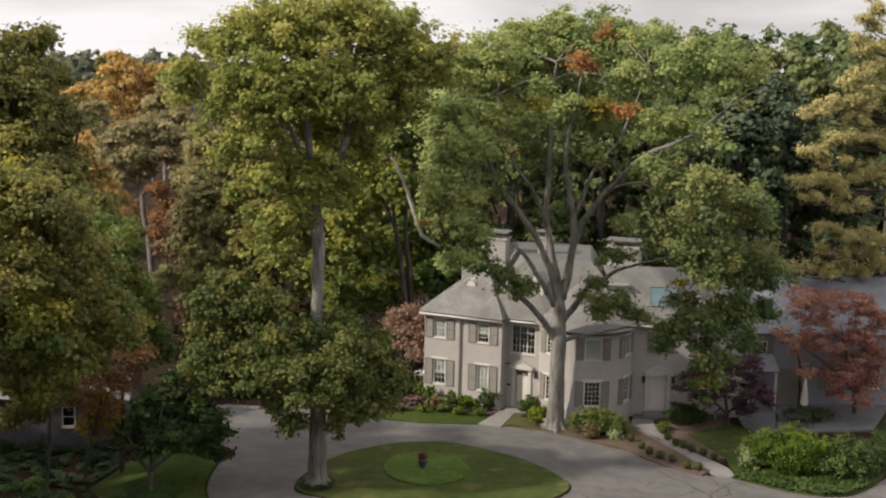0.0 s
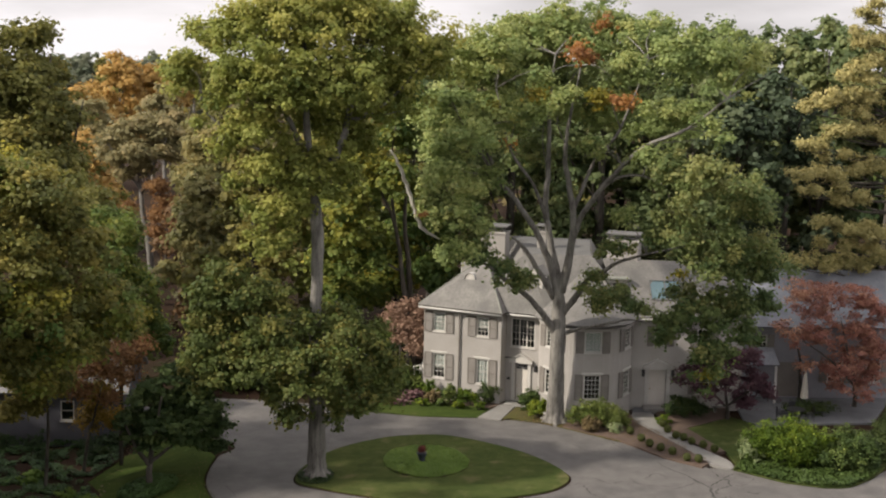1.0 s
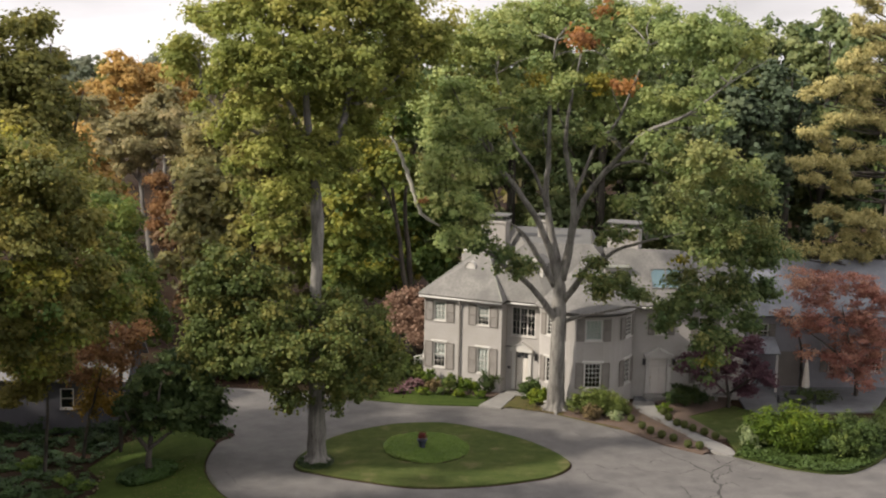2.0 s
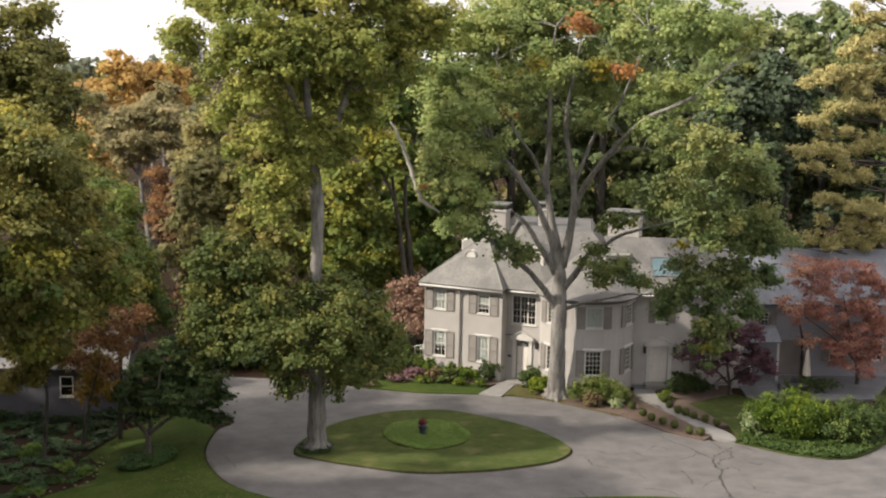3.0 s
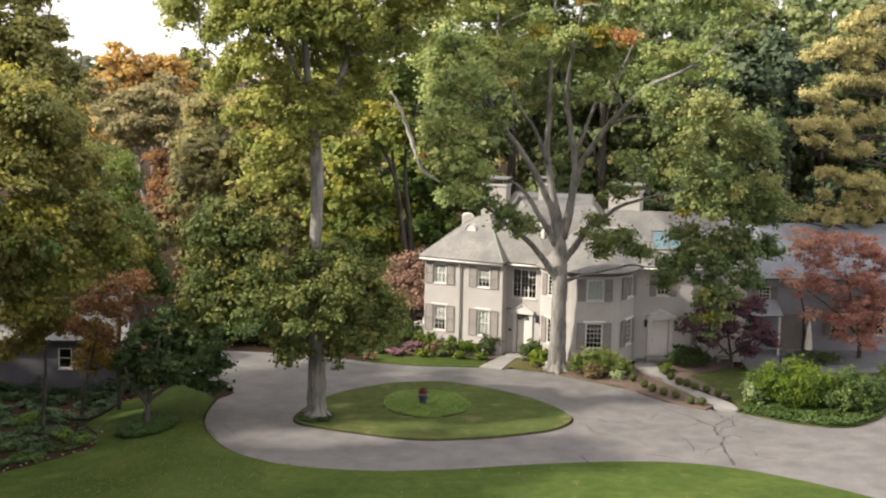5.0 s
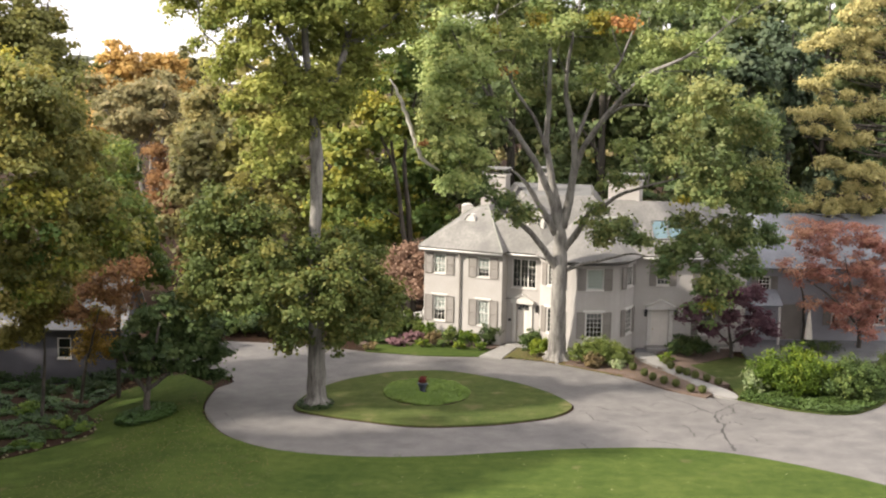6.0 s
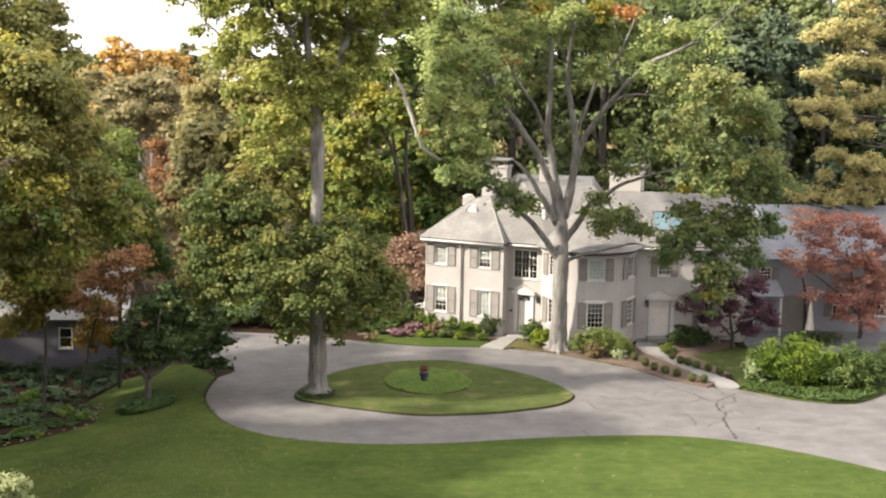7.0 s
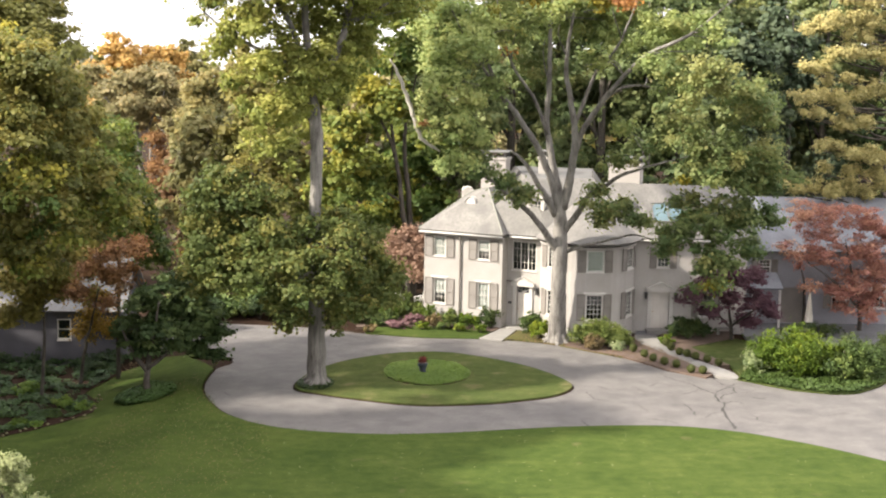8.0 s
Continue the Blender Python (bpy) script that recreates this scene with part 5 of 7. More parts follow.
crack([(12.18, 72.26), (12.97, 71.84), (13.33, 70.69)], 0.06, 36)
crack([(6.62, 81.89), (7.13, 80.29), (8.2, 79.92)], 0.08, 37)
crack([(15.35, 72.34), (15.56, 71.27), (15.44, 70.01)], 0.10, 38)
crack([(-1.04, 81.63), (0.54, 80.34), (2.12, 80.66)], 0.06, 39)

# shrubs by the house and the drive
SHRUBS = [
    (12.98, 85.25, 2.1, 1.15, 1.85, 1, 0.95, 11000, "broad rhododendron with yellowing tips before the bay"),
    (12.4, 84.0, 0.72, 0.5, 0.95, 4, 0.3, 2200, "low bronze shrub before the bay"),
    (13.75, 84.05, 0.62, 0.45, 0.55, 5, 0.6, 1300, "pale cream variegated low plant"),
    (18.61, 87.2, 1.6, 1.1, 1.6, 3, 0.6, 6500, "dense dark green shrub by the side door"),
    (17.03, 85.72, 0.55, 0.5, 0.6, 2, 0.3, 1300, "small yellow-green shrub at the path's edge"),
    (9.55, 87.1, 0.85, 0.7, 1.15, 2, 0.75, 3200, "bright lime shrub by the front path"),
    (9.2, 88.9, 0.95, 0.75, 1.3, 1, 0.35, 3000, "dark green shrub beside the front door"),
    (6.84, 90, 0.85, 0.7, 1.25, 3, 0.7, 2600, "dark rhododendron at the corner of the house"),
    (5.55, 89.44, 0.75, 0.6, 1.0, 2, 0.2, 2200, "light green shrub in the house bed"),
    (4.46, 89.9, 0.8, 0.6, 1.1, 1, 0.6, 2200, "olive shrub in the house bed"),
    (3.34, 89.85, 0.7, 0.6, 0.9, 4, 0.4, 1800, "bronze shrub in the house bed"),
    (1.14, 89.56, 0.9, 0.6, 0.55, 6, 0.5, 1900, "mound of pink autumn flowers in the house bed")]
SHRUBS += [
    (2.21, 90.61, 0.75, 0.6, 0.75, 6, 0.4, 1600, "dull pink flowering mound in the house bed"),
    (-0, 90.18, 0.8, 0.6, 0.7, 1, 0.3, 1700, "green perennial clump in the house bed"),
    (1.79, 93.01, 1.1, 0.9, 1.7, 1, 0.6, 3600, "loose green shrub at the house corner"),
    (0.27, 91.69, 1.0, 0.9, 1.5, 2, 0.15, 3000, "yellow-green shrub beyond the house corner"),
    (-1.13, 90.75, 1.2, 0.9, 1.6, 3, 0.8, 3200, "green shrub under the low oak boughs"),
    (5.19, 90.61, 0.5, 0.45, 0.8, 2, 0.45, 1300, "golden green shrub against the house wall"),
    (22.4, 77.9, 2.3, 1.7, 3.15, 2, 0.25, 15000, "big bright yellow-green shrub at the bend of the drive"),
    (25.6, 77.4, 2.0, 1.6, 2.5, 1, 0.4, 9000, "large grey-green shrub with yellowing twigs"),
    (20.6, 78.6, 0.9, 0.8, 1.5, 5, 0.2, 2600, "loose pale shrub at the lawn's corner"),
    (28.2, 79.2, 1.8, 1.5, 2.3, 3, 0.9, 6500, "dense dark green shrub beyond the bend"),
    (30.8, 83.0, 1.8, 1.5, 2.6, 3, 0.9, 6000, "tall green shrub under the red maple"),
    (26.6, 88.6, 2.0, 1.0, 0.75, 3, 0.8, 3500, "low dark hedge beside the patio")]
SHRUBS += [
    (2.63, 89.29, 0.5, 0.4, 0.55, 2, 0.4, 900, "small lime perennial in the house bed"),
    (3.85, 89.34, 0.5, 0.4, 0.6, 1, 0.5, 900, "low green perennial in the house bed"),
    (4.82, 88.72, 0.45, 0.4, 0.5, 2, 0.7, 900, "low golden perennial in the house bed"),
    (6.13, 88.61, 0.55, 0.45, 0.6, 2, 0.3, 1000, "light green mound near the front path"),
    (-0.58, 88.34, 0.6, 0.45, 0.5, 4, 0.5, 900, "rusty low perennial at the bed's end"),
    (0.63, 90.75, 0.7, 0.5, 0.9, 1, 0.5, 1400, "olive shrub behind the pink flowers"),
    (2.99, 91.07, 0.8, 0.6, 1.2, 2, 0.35, 2000, "leafy green shrub against the house wall")]
SHRUBS += [
    (-18.5, 77.12, 0.8, 0.7, 0.8, 7, 0.3, 2200, "leafy green perennial in the garage bed"),
    (-14.85, 73.58, 0.6, 0.5, 0.45, 7, 0.5, 1300, "bright green clump at the bed's corner"),
    (-16.78, 71.12, 0.5, 0.4, 0.4, 7, 0.3, 1100, "green clump along the bed's edge"),
    (-16.06, 74.65, 0.7, 0.6, 0.6, 7, 0.5, 1600, "light green perennial in the garage bed"),
    (-17.65, 71.1, 0.6, 0.5, 0.5, 2, 0.1, 1300, "yellowish clump at the lawn's edge"),
    (-16.35, 72.68, 0.7, 0.5, 0.55, 1, 0.0, 1400, "deep green clump at the lawn's edge"),
    (-18.55, 80.69, 0.9, 0.7, 0.9, 3, 0.4, 1900, "dark shrub against the garage"),
    (-15.91, 81.43, 1.1, 0.8, 0.9, 3, 0.3, 2200, "low dark shrub at the garage corner")]
SHRUBS += [(-21.5, 83.4, 1.0, 0.7, 0.9, 3, 0.2, 1900, "dark evergreen against the garage wall"),
    (-19.8, 83.3, 0.9, 0.7, 1.0, 3, 0.1, 1900, "blackish evergreen under the garage window"),
    (-16.6, 83.2, 1.0, 0.7, 0.9, 3, 0.2, 1900, "low dark evergreen by the garage corner"),
    (-15.2, 82.9, 1.0, 0.7, 1.0, 3, 0.1, 1900, "dark spreading evergreen by the garage corner"),
    (-13.2, 84.6, 1.4, 1.2, 1.8, 3, 0.3, 3600, "dark green shrub at the garage corner"),
    (-11.0, 92.2, 1.6, 1.2, 1.6, 3, 0.4, 3600, "dark shrub at the back of the drive"),
    (-7.6, 92.4, 1.6, 1.2, 1.5, 3, 0.5, 3600, "dark clipped shrub at the back of the drive"),
    (-4.6, 91.9, 1.4, 1.1, 1.5, 1, 0.3, 3200, "green shrub at the back of the drive")]
LEAFS = [None, L_SHRUB, L_LIME, L_DARK, L_BRONZE, L_PALEG, L_FLOWER, L_BED]
for k, (x, y, rx, ry, h, kd, tn, cnt, lb) in enumerate(SHRUBS):
    shrub("shrub" if kd != 6 else "flower_clump", lb, x, y, ground_z(x, y) + 0.12, rx, ry, h, LEAFS[kd], 100 + k, int(cnt * 1.5) if h > 2.2 else cnt, 0.1 if h < 1.4 else 0.11, "shrub" if kd != 6 else "flowers", "", tn)

# ---- patio things ----


def parasol():
    x, y = 26.74, 90.04
    root = thing("parasol", "closed cream canvas parasol on the patio", "parasol", at=(x, y, 0))
    v, f = tube_data([(0, 0, 0), (0, 0, 2.5)], [0.03, 0.03], 8)
    mesh_part("pole", mesh_of("pole", v, f, M_TRIM), root)
    n = 12
    prof = [(0.26, 0.55), (0.24, 0.9), (0.17, 1.5), (0.09, 2.1), (0.03, 2.45)]
    vs_ = [(r * (1.0 if i % 2 else 0.72) * math.cos(2 * math.pi * i / n), r * (1.0 if i % 2 else 0.72) * math.sin(2 * math.pi * i / n), z) for r, z in prof for i in range(n)]
    fs_ = [(k * n + i, k * n + (i + 1) % n, (k + 1) * n + (i + 1) % n, (k + 1) * n + i) for k in range(len(prof) - 1) for i in range(n)]
    mesh_part("canopy", mesh_of("canopy", vs_, fs_, M_CANVAS, True), root, "furled cream canvas")
    bm = bmesh.new()
    box(bm, (-0.25, -0.25, 0), (0.25, 0.25, 0.08), None, 0.02)
    part("base", bm, M_STONE, root)


parasol()


def patio_set():
    x, y = 25.3, 86.83
    table = thing("patio_table", "round dark iron patio table", "table", at=(x, y, 0))
    v, f = tube_data([(0, 0, 0.70), (0, 0, 0.74)], [0.6, 0.6], 20)
    mesh_part("tabletop", mesh_of("tabletop", v, f, M_METAL), table)
    for k in range(4):
        a = k * math.pi / 2 + 0.4
        v, f = tube_data([(0.4 * math.cos(a), 0.4 * math.sin(a), 0), (0.3 * math.cos(a), 0.3 * math.sin(a), 0.4), (0.42 * math.cos(a), 0.42 * math.sin(a), 0.71)], [0.02, 0.02, 0.02], 6)
        mesh_part("leg", mesh_of("leg", v, f, M_METAL, True), table)
    chair = thing("patio_chair", "dark iron patio chair at the round table", "chair", "patio chairs", at=(0, 0, 0))
    bm = bmesh.new()
    box(bm, (-0.22, -0.22, 0.43), (0.22, 0.22, 0.46), None, 0.01)
    part("seat", bm, M_METAL, chair)
    bm = bmesh.new()
    box(bm, (-0.22, 0.2, 0.47), (0.22, 0.23, 0.9), None, 0.01)
    part("backrest", bm, M_METAL, chair)
    for sx in (-0.19, 0.19):
        for sy in (-0.19, 0.19):
            bm = bmesh.new()
            box(bm, (sx - 0.015, sy - 0.015, 0), (sx + 0.015, sy + 0.015, 0.425))
            part("leg", bm, M_METAL, chair)
    chair.matrix_basis = pose(x - 0.95, y - 0.1, 0, 0, 0, 90)
    copy_thing(chair, pose(x + 0.95, y + 0.1, 0, 0, 0, -90))
    copy_thing(chair, pose(x + 0.1, y + 0.95, 0, 0, 0, 0))


patio_set()


def garden_chair():
    """A white slatted garden chair: seat slats, back slats, arms, legs."""
    root = thing("garden_chair", "white painted slatted garden chair beside the house", "chair", "white garden chairs")
    for k in range(4):
        bm = bmesh.new()
        box(bm, (-0.28, -0.28 + 0.145 * k, 0.38 - 0.03 * k), (0.28, -0.16 + 0.145 * k, 0.405 - 0.03 * k), None, 0.005)
        part("seat_slat", bm, M_CHALK, root)
    tilt = Matrix.Translation((0, 0.28, 0.3)) @ Matrix.Rotation(radians(-24), 4, "X")
    for k in range(5):
        bm = bmesh.new()
        box(bm, (-0.28 + 0.115 * k, 0, 0), (-0.18 + 0.115 * k, 0.025, 0.72 - 0.035 * abs(k - 2)), tilt, 0.005)
        part("back_slat", bm, M_CHALK, root)
    for sx in (-1, 1):
        bm = bmesh.new()
        box(bm, (sx * 0.36 - 0.07, -0.36, 0.56), (sx * 0.36 + 0.07, 0.42, 0.585), None, 0.006)
        part("armrest", bm, M_CHALK, root)
        for y in (-0.3, 0.3):
            bm = bmesh.new()
            box(bm, (sx * 0.34 - 0.03, y - 0.03, 0), (sx * 0.34 + 0.03, y + 0.03, 0.558))
            part("leg", bm, M_CHALK, root)
    return root


seat = garden_chair()
seat.matrix_basis = pose(1.5, 97.2, 0, 0, 0, 35)
copy_thing(seat, pose(2.75, 96.9, 0, 0, 0, -40))
copy_thing(seat, pose(0.4, 97.6, 0, 0, 0, 70))
slab("side_lawn", [(-1.2, 94.1), (2.3, 94.0), (3.4, 99.5), (-0.6, 100.5)], 0.0, 0.15, M_LAWN, "small grass plot beside the house", "lawn")


def stone_bench():
    x, y = 21.12, 88.4
    root = thing("stone_bench", "low pale stone bench under the purple maple", "bench", at=(x, y, 0.02))
    bm = bmesh.new()
    box(bm, (-0.6, -0.2, 0.38), (0.6, 0.2, 0.47), None, 0.02)
    part("seat", bm, M_STONE, root)
    for sx in (-0.42, 0.42):
        bm = bmesh.new()
        box(bm, (sx - 0.08, -0.17, 0), (sx + 0.08, 0.17, 0.375), None, 0.02)
        part("leg", bm, M_STONE, root)


stone_bench()

# ---- the two great oaks ----
A_HIGH = [(-9.16, 77, 22.82, 1.15, 0.6), (-10.04, 76, 21.15, 1.1, 0.6), (-6.83, 75, 23.23, 1.8, 0.6), (-4.59, 75, 23.55, 2.4, 0.65), (-1.81, 76, 23.72, 2.5, 0.7), (0.49, 77, 23.03, 2.2, 0.6),
          (2.43, 78, 21.86, 1.7, 0.5), (-7.43, 74, 20.49, 1.7, 0.5), (-5, 73, 20.61, 2.5, 0.45), (-2.28, 74, 20.59, 2.4, 0.5), (0.25, 77, 19.84, 1.9, 0.45), (-7.82, 75, 17.43, 1.05, 0.6)]
A_MID = [(-5.75, 74, 16.3, 1.3, 0.6), (-5.04, 74, 14.03, 1.2, 0.6), (-3.83, 75, 15.92, 1.5, 0.4), (-1.76, 77, 17.46, 1.5, 0.4), (-6.04, 74, 18.42, 1.5, 0.6),
         (-7.01, 74, 18.4, 1.0, 0.65), (-5.68, 75, 12.25, 0.9, 0.5), (-2.62, 77, 15.67, 1.3, 0.35), (-6.54, 75, 15.73, 0.7, 0.55), (-4.01, 77, 18.26, 1.5), (-2.3, 77.5, 18.85, 1.4), (-4.92, 75.5, 17.28, 1.1), (-1.14, 78, 17.42, 1.2)]
A_RIGHT = [(-10.19, 76, 20.38, 0.9, 0.6), (-8.54, 75.5, 19.49, 0.8, 0.6), (-9.25, 75.5, 18.36, 0.5, 0.6), (0.31, 77.5, 19.04, 1.3, 0.5)]
A_FRONT = [(-3.85, 74.8, 16.41, 0.62), (-3.43, 74.8, 15.3, 0.62), (-4.12, 74.6, 14.18, 0.62), (-3.28, 74.8, 13.75, 0.4), (-4.67, 74.5, 15.02, 0.68), (-5.51, 74.4, 13.89, 0.67), (-6.33, 74.2, 13.05, 0.62), (-4.95, 74.4, 12.63, 0.56), (-5.92, 74.2, 11.64, 0.5),
           (-7.06, 74.5, 14.42, 0.56), (-4.39, 74.6, 11.34, 0.34), (-7.5, 74.8, 15.52, 0.51), (-2.46, 75.4, 14.71, 0.51), (-2.18, 75.5, 16.13, 0.63), (-2.88, 75, 16.98, 0.68), (-6.9, 74.2, 12.34, 0.39)]
def roots(x, y, z, r, seed):
    """Buttress roots that spread from the foot of a big trunk."""
    rng = random.Random(seed)
    out = []
    for k in range(7):
        a, far = k * 0.898 + rng.uniform(-0.2, 0.2), rng.uniform(1.5, 2.1) * r
        ca, sa = math.cos(a), math.sin(a)
        out.append(([(x + ca * r * 0.4, y + sa * r * 0.4, z + rng.uniform(1.1, 1.6)), (x + ca * r * 0.8, y + sa * r * 0.8, z + 0.38), (x + ca * far, y + sa * far, z - 0.02), (x + ca * far * 1.3, y + sa * far * 1.3, z - 0.2)],
                    [r * 0.3, r * 0.42, r * 0.22, r * 0.08]))
    return out


A_LOW = [(-8.93, 74.5, 7.57, 1.01), (-7.84, 75, 8.23, 0.96), (-6.7, 75, 8.67, 0.96), (-5.56, 75, 8.98, 0.85), (-9.16, 74, 6.49, 0.95), (-7.87, 73.8, 6.97, 1.0), (-6.61, 74, 7.38, 1.06), (-5.21, 74.2, 7.8, 1.01), (-4.1, 74.5, 8.2, 0.79),
         (-2.12, 75, 7.86, 0.96), (-1.26, 75.5, 7.2, 0.91), (-0.38, 75.5, 6.48, 0.97), (0.36, 76, 5.51, 0.75), (-7.71, 73.6, 5.86, 0.95), (-6.42, 73.4, 6.2, 1.0), (-4.85, 73, 6.57, 0.99), (-3.45, 73, 6.87, 0.94), (-2.06, 73.4, 6.53, 1.0),
         (-0.94, 74.2, 5.53, 0.95), (-0.07, 75, 4.65, 0.74), (-8.95, 74.5, 5.25, 0.73), (-4.29, 73, 5.43, 0.88), (-2.89, 73, 5.3, 0.88), (-1.78, 73.8, 4.58, 0.78), (-5.19, 73.8, 4.55, 0.72)]
A_LOW += [(-9.39, 75, 9.94, 0.68), (-8.42, 75.2, 10.5, 0.74), (-7.3, 75.4, 10.78, 0.74), (-6.28, 75.2, 10.24, 0.74), (-5.0, 75.2, 9.82, 0.68), (-9.24, 74.8, 8.67, 0.79), (-7.96, 74.8, 9.41, 0.85), (-6.68, 74.8, 9.71, 0.79), (-2.44, 76, 8.73, 0.63), (-1.57, 76, 8.15, 0.69), (-0.69, 76.4, 7.66, 0.64)]
A_LOW += [(-0.93, 74.5, 3.86, 0.56), (-4.35, 74, 3.79, 0.62), (-2.35, 74, 3.66, 0.62), (-1.78, 74.4, 2.99, 0.45), (-4.79, 74.2, 3.15, 0.39), (-9.67, 74.6, 5.8, 0.51), (0.51, 76, 4.61, 0.46)]
A_LIMBS = [([(-3.26, 75.6, -0.36), (-3.26, 75.6, 0.91), (-3.27, 75.6, 3.61), (-3.38, 75.6, 8.33), (-3.32, 75.8, 12.95), (-3.67, 75.8, 16.09), (-4.06, 75.8, 21.85), (-3.52, 76, 24.67)],
            [0.62, 0.5, 0.42, 0.31, 0.33, 0.22, 0.13, 0.05]),
           ([(-3.77, 75.8, 15.37), (-4.48, 75.5, 18.22), (-5.58, 75, 20.18), (-6.83, 75, 22.95)], [0.18, 0.14, 0.1, 0.04]),
           ([(-3.63, 75.8, 14.8), (-2.22, 76, 17.39), (-1.82, 76.5, 18.8), (-0.95, 77, 22.71), (0.19, 77, 23.88)], [0.22, 0.2, 0.17, 0.1, 0.04])]
A_LIMBS += [([(-1.82, 76.5, 18.65), (0.04, 77, 19.53), (2.28, 78, 21.86)], [0.13, 0.09, 0.03]),
           ([(-3.92, 75.8, 16.23), (-5.85, 75, 17.1), (-7.82, 75, 18.19), (-9.13, 75.5, 19.27)], [0.14, 0.1, 0.07, 0.03]),
           ([(-3.35, 75.6, 7.6), (-5.26, 75.2, 8.6), (-7.73, 75, 9.2)], [0.14, 0.1, 0.04]),
           ([(-3.29, 75.6, 7.75), (-1.83, 75, 7.57), (-0.38, 75, 6.41)], [0.14, 0.1, 0.04]),
           ([(-3.28, 75.6, 5.98), (-4.96, 74.6, 5.56), (-7.19, 74, 5.65)], [0.12, 0.08, 0.03])]


def twigs(limbs, lobes, seed, r0=0.04):
    """Thin crooked branches from the nearest limb to each lobe."""
    rng = random.Random(seed)
    knots = [Vector(p) for pts, rad in limbs for p in pts[2:]]
    out = []
    for l in lobes:
        c = Vector(l[:3])
        for k in range(2):
            to = c + Vector((rng.uniform(-1, 1), rng.uniform(-0.8, 0.8), rng.uniform(-0.5, 0.8))) * l[3] * 0.8
            near = min(knots, key=lambda p: (p - to).length + 2.0 * max(0.0, p.z - to.z))
            if (near - to).length > 7.5:
                continue
            mid = near.lerp(to, 0.5) + Vector((rng.uniform(-0.4, 0.4), rng.uniform(-0.3, 0.3), rng.uniform(-0.1, 0.5)))
            out.append(([near, mid, to], [r0, r0 * 0.65, 0.012]))
    return out


def behind(lobes, dy=2.6, dz=-0.3):
    return [(l[0], l[1] + dy, l[2] + dz, *l[3:]) for l in lobes]


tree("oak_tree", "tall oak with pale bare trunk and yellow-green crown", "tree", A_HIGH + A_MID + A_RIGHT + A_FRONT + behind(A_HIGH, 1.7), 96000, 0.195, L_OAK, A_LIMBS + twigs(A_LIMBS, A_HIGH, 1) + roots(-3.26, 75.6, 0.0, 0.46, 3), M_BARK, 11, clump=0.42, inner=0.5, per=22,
     extra=[(A_LOW + behind(A_LOW[::2], 2.4), 46000, L_OAKS, "olive-green low skirt of leaves, darkened as in shade")])

B_HIGH = [(3.32, 82, 15.27, 1.8), (3.48, 83, 16.74, 1.5), (4.84, 82, 17.19, 2.0), (4.01, 82, 12.9, 1.3), (6.44, 85, 18.51, 2.0), (5.65, 84, 21.29, 2.2, 0.6),
          (8.14, 87, 21.66, 2.3, 0.55), (10.42, 87, 22.68, 2.4, 0.5), (13.21, 88, 22.54, 2.5, 0.45), (15.56, 86, 22.02, 2.5), (17.18, 81, 21.39, 2.5), (19.93, 82, 20.91, 2.0, 0.6),
          (10.74, 88.5, 18.79, 2.2), (14.06, 88, 18.39, 2.2), (16.69, 84, 17.99, 2.2), (17.85, 79, 18.05, 1.2)]
B_LOW = [(16.74, 76, 15.55, 1.8, 0.7), (19.51, 78, 14.25, 1.8), (15.98, 79, 12.64, 1.8), (17.92, 79, 11.11, 2.1), (20.8, 80, 11.28, 1.6), (17.34, 80, 8.36, 1.6),
         (18.43, 80, 5.64, 1.0, 0.6), (19.47, 81, 8.17, 1.4), (13.07, 83, 8.13, 0.9), (15.0, 82, 7.6, 0.5), (3.86, 83, 12.48, 0.9), (5.15, 83, 11.32, 0.9), (7.3, 83.5, 9.69, 0.7), (8.33, 84, 8.8, 0.55), (6.84, 83.5, 8.85, 0.55),
         (9.2, 89, 15.65, 1.8), (15.83, 79, 15.73, 1.5), (2.89, 82, 13.2, 0.9), (16.02, 81, 6.82, 0.9)]
B_LIMBS = [([(10.53, 86.2, -0.31), (10.54, 86.2, 0.69), (10.52, 86, 2.95), (10.52, 86, 6.32), (10.42, 86, 8.33), (9.96, 86, 10.65), (9.56, 86, 12.94), (9.57, 85.5, 15.25), (9.5, 85, 19.06), (9.61, 84, 22)],
            [0.78, 0.54, 0.46, 0.42, 0.34, 0.21, 0.18, 0.15, 0.11, 0.04]),
           ([(10.37, 86, 8), (9.73, 85.6, 10.02), (8.83, 85, 11.87), (7.56, 84.4, 13.68), (6.48, 84, 14.96), (5.84, 83.6, 16.54), (4.39, 83, 18.65)], [0.24, 0.2, 0.18, 0.16, 0.13, 0.1, 0.04])]
B_LIMBS += [([(10.63, 86, 8), (10.98, 85.6, 10.04), (11.1, 85, 12.39), (10.64, 84.5, 14.68), (10.35, 84, 16.92), (10.93, 83, 21.45)], [0.3, 0.24, 0.2, 0.16, 0.12, 0.04]),
           ([(10.74, 86, 6.66), (11.42, 85.4, 7.82), (12.03, 84.6, 9.02), (12.74, 84, 9.6), (13.6, 83.4, 10.3), (15.0, 82.6, 10.9), (17.0, 81.5, 11.6)], [0.22, 0.19, 0.16, 0.13, 0.1, 0.07, 0.03])]
B_LIMBS += [([(11.06, 85.4, 11.05), (11.46, 84.8, 12.57), (12.27, 83.6, 14.28), (13.39, 82.4, 15.93), (14.58, 81.4, 17.22), (16.43, 80, 18.28), (18.35, 79, 20.03)], [0.19, 0.17, 0.15, 0.13, 0.11, 0.09, 0.03])]
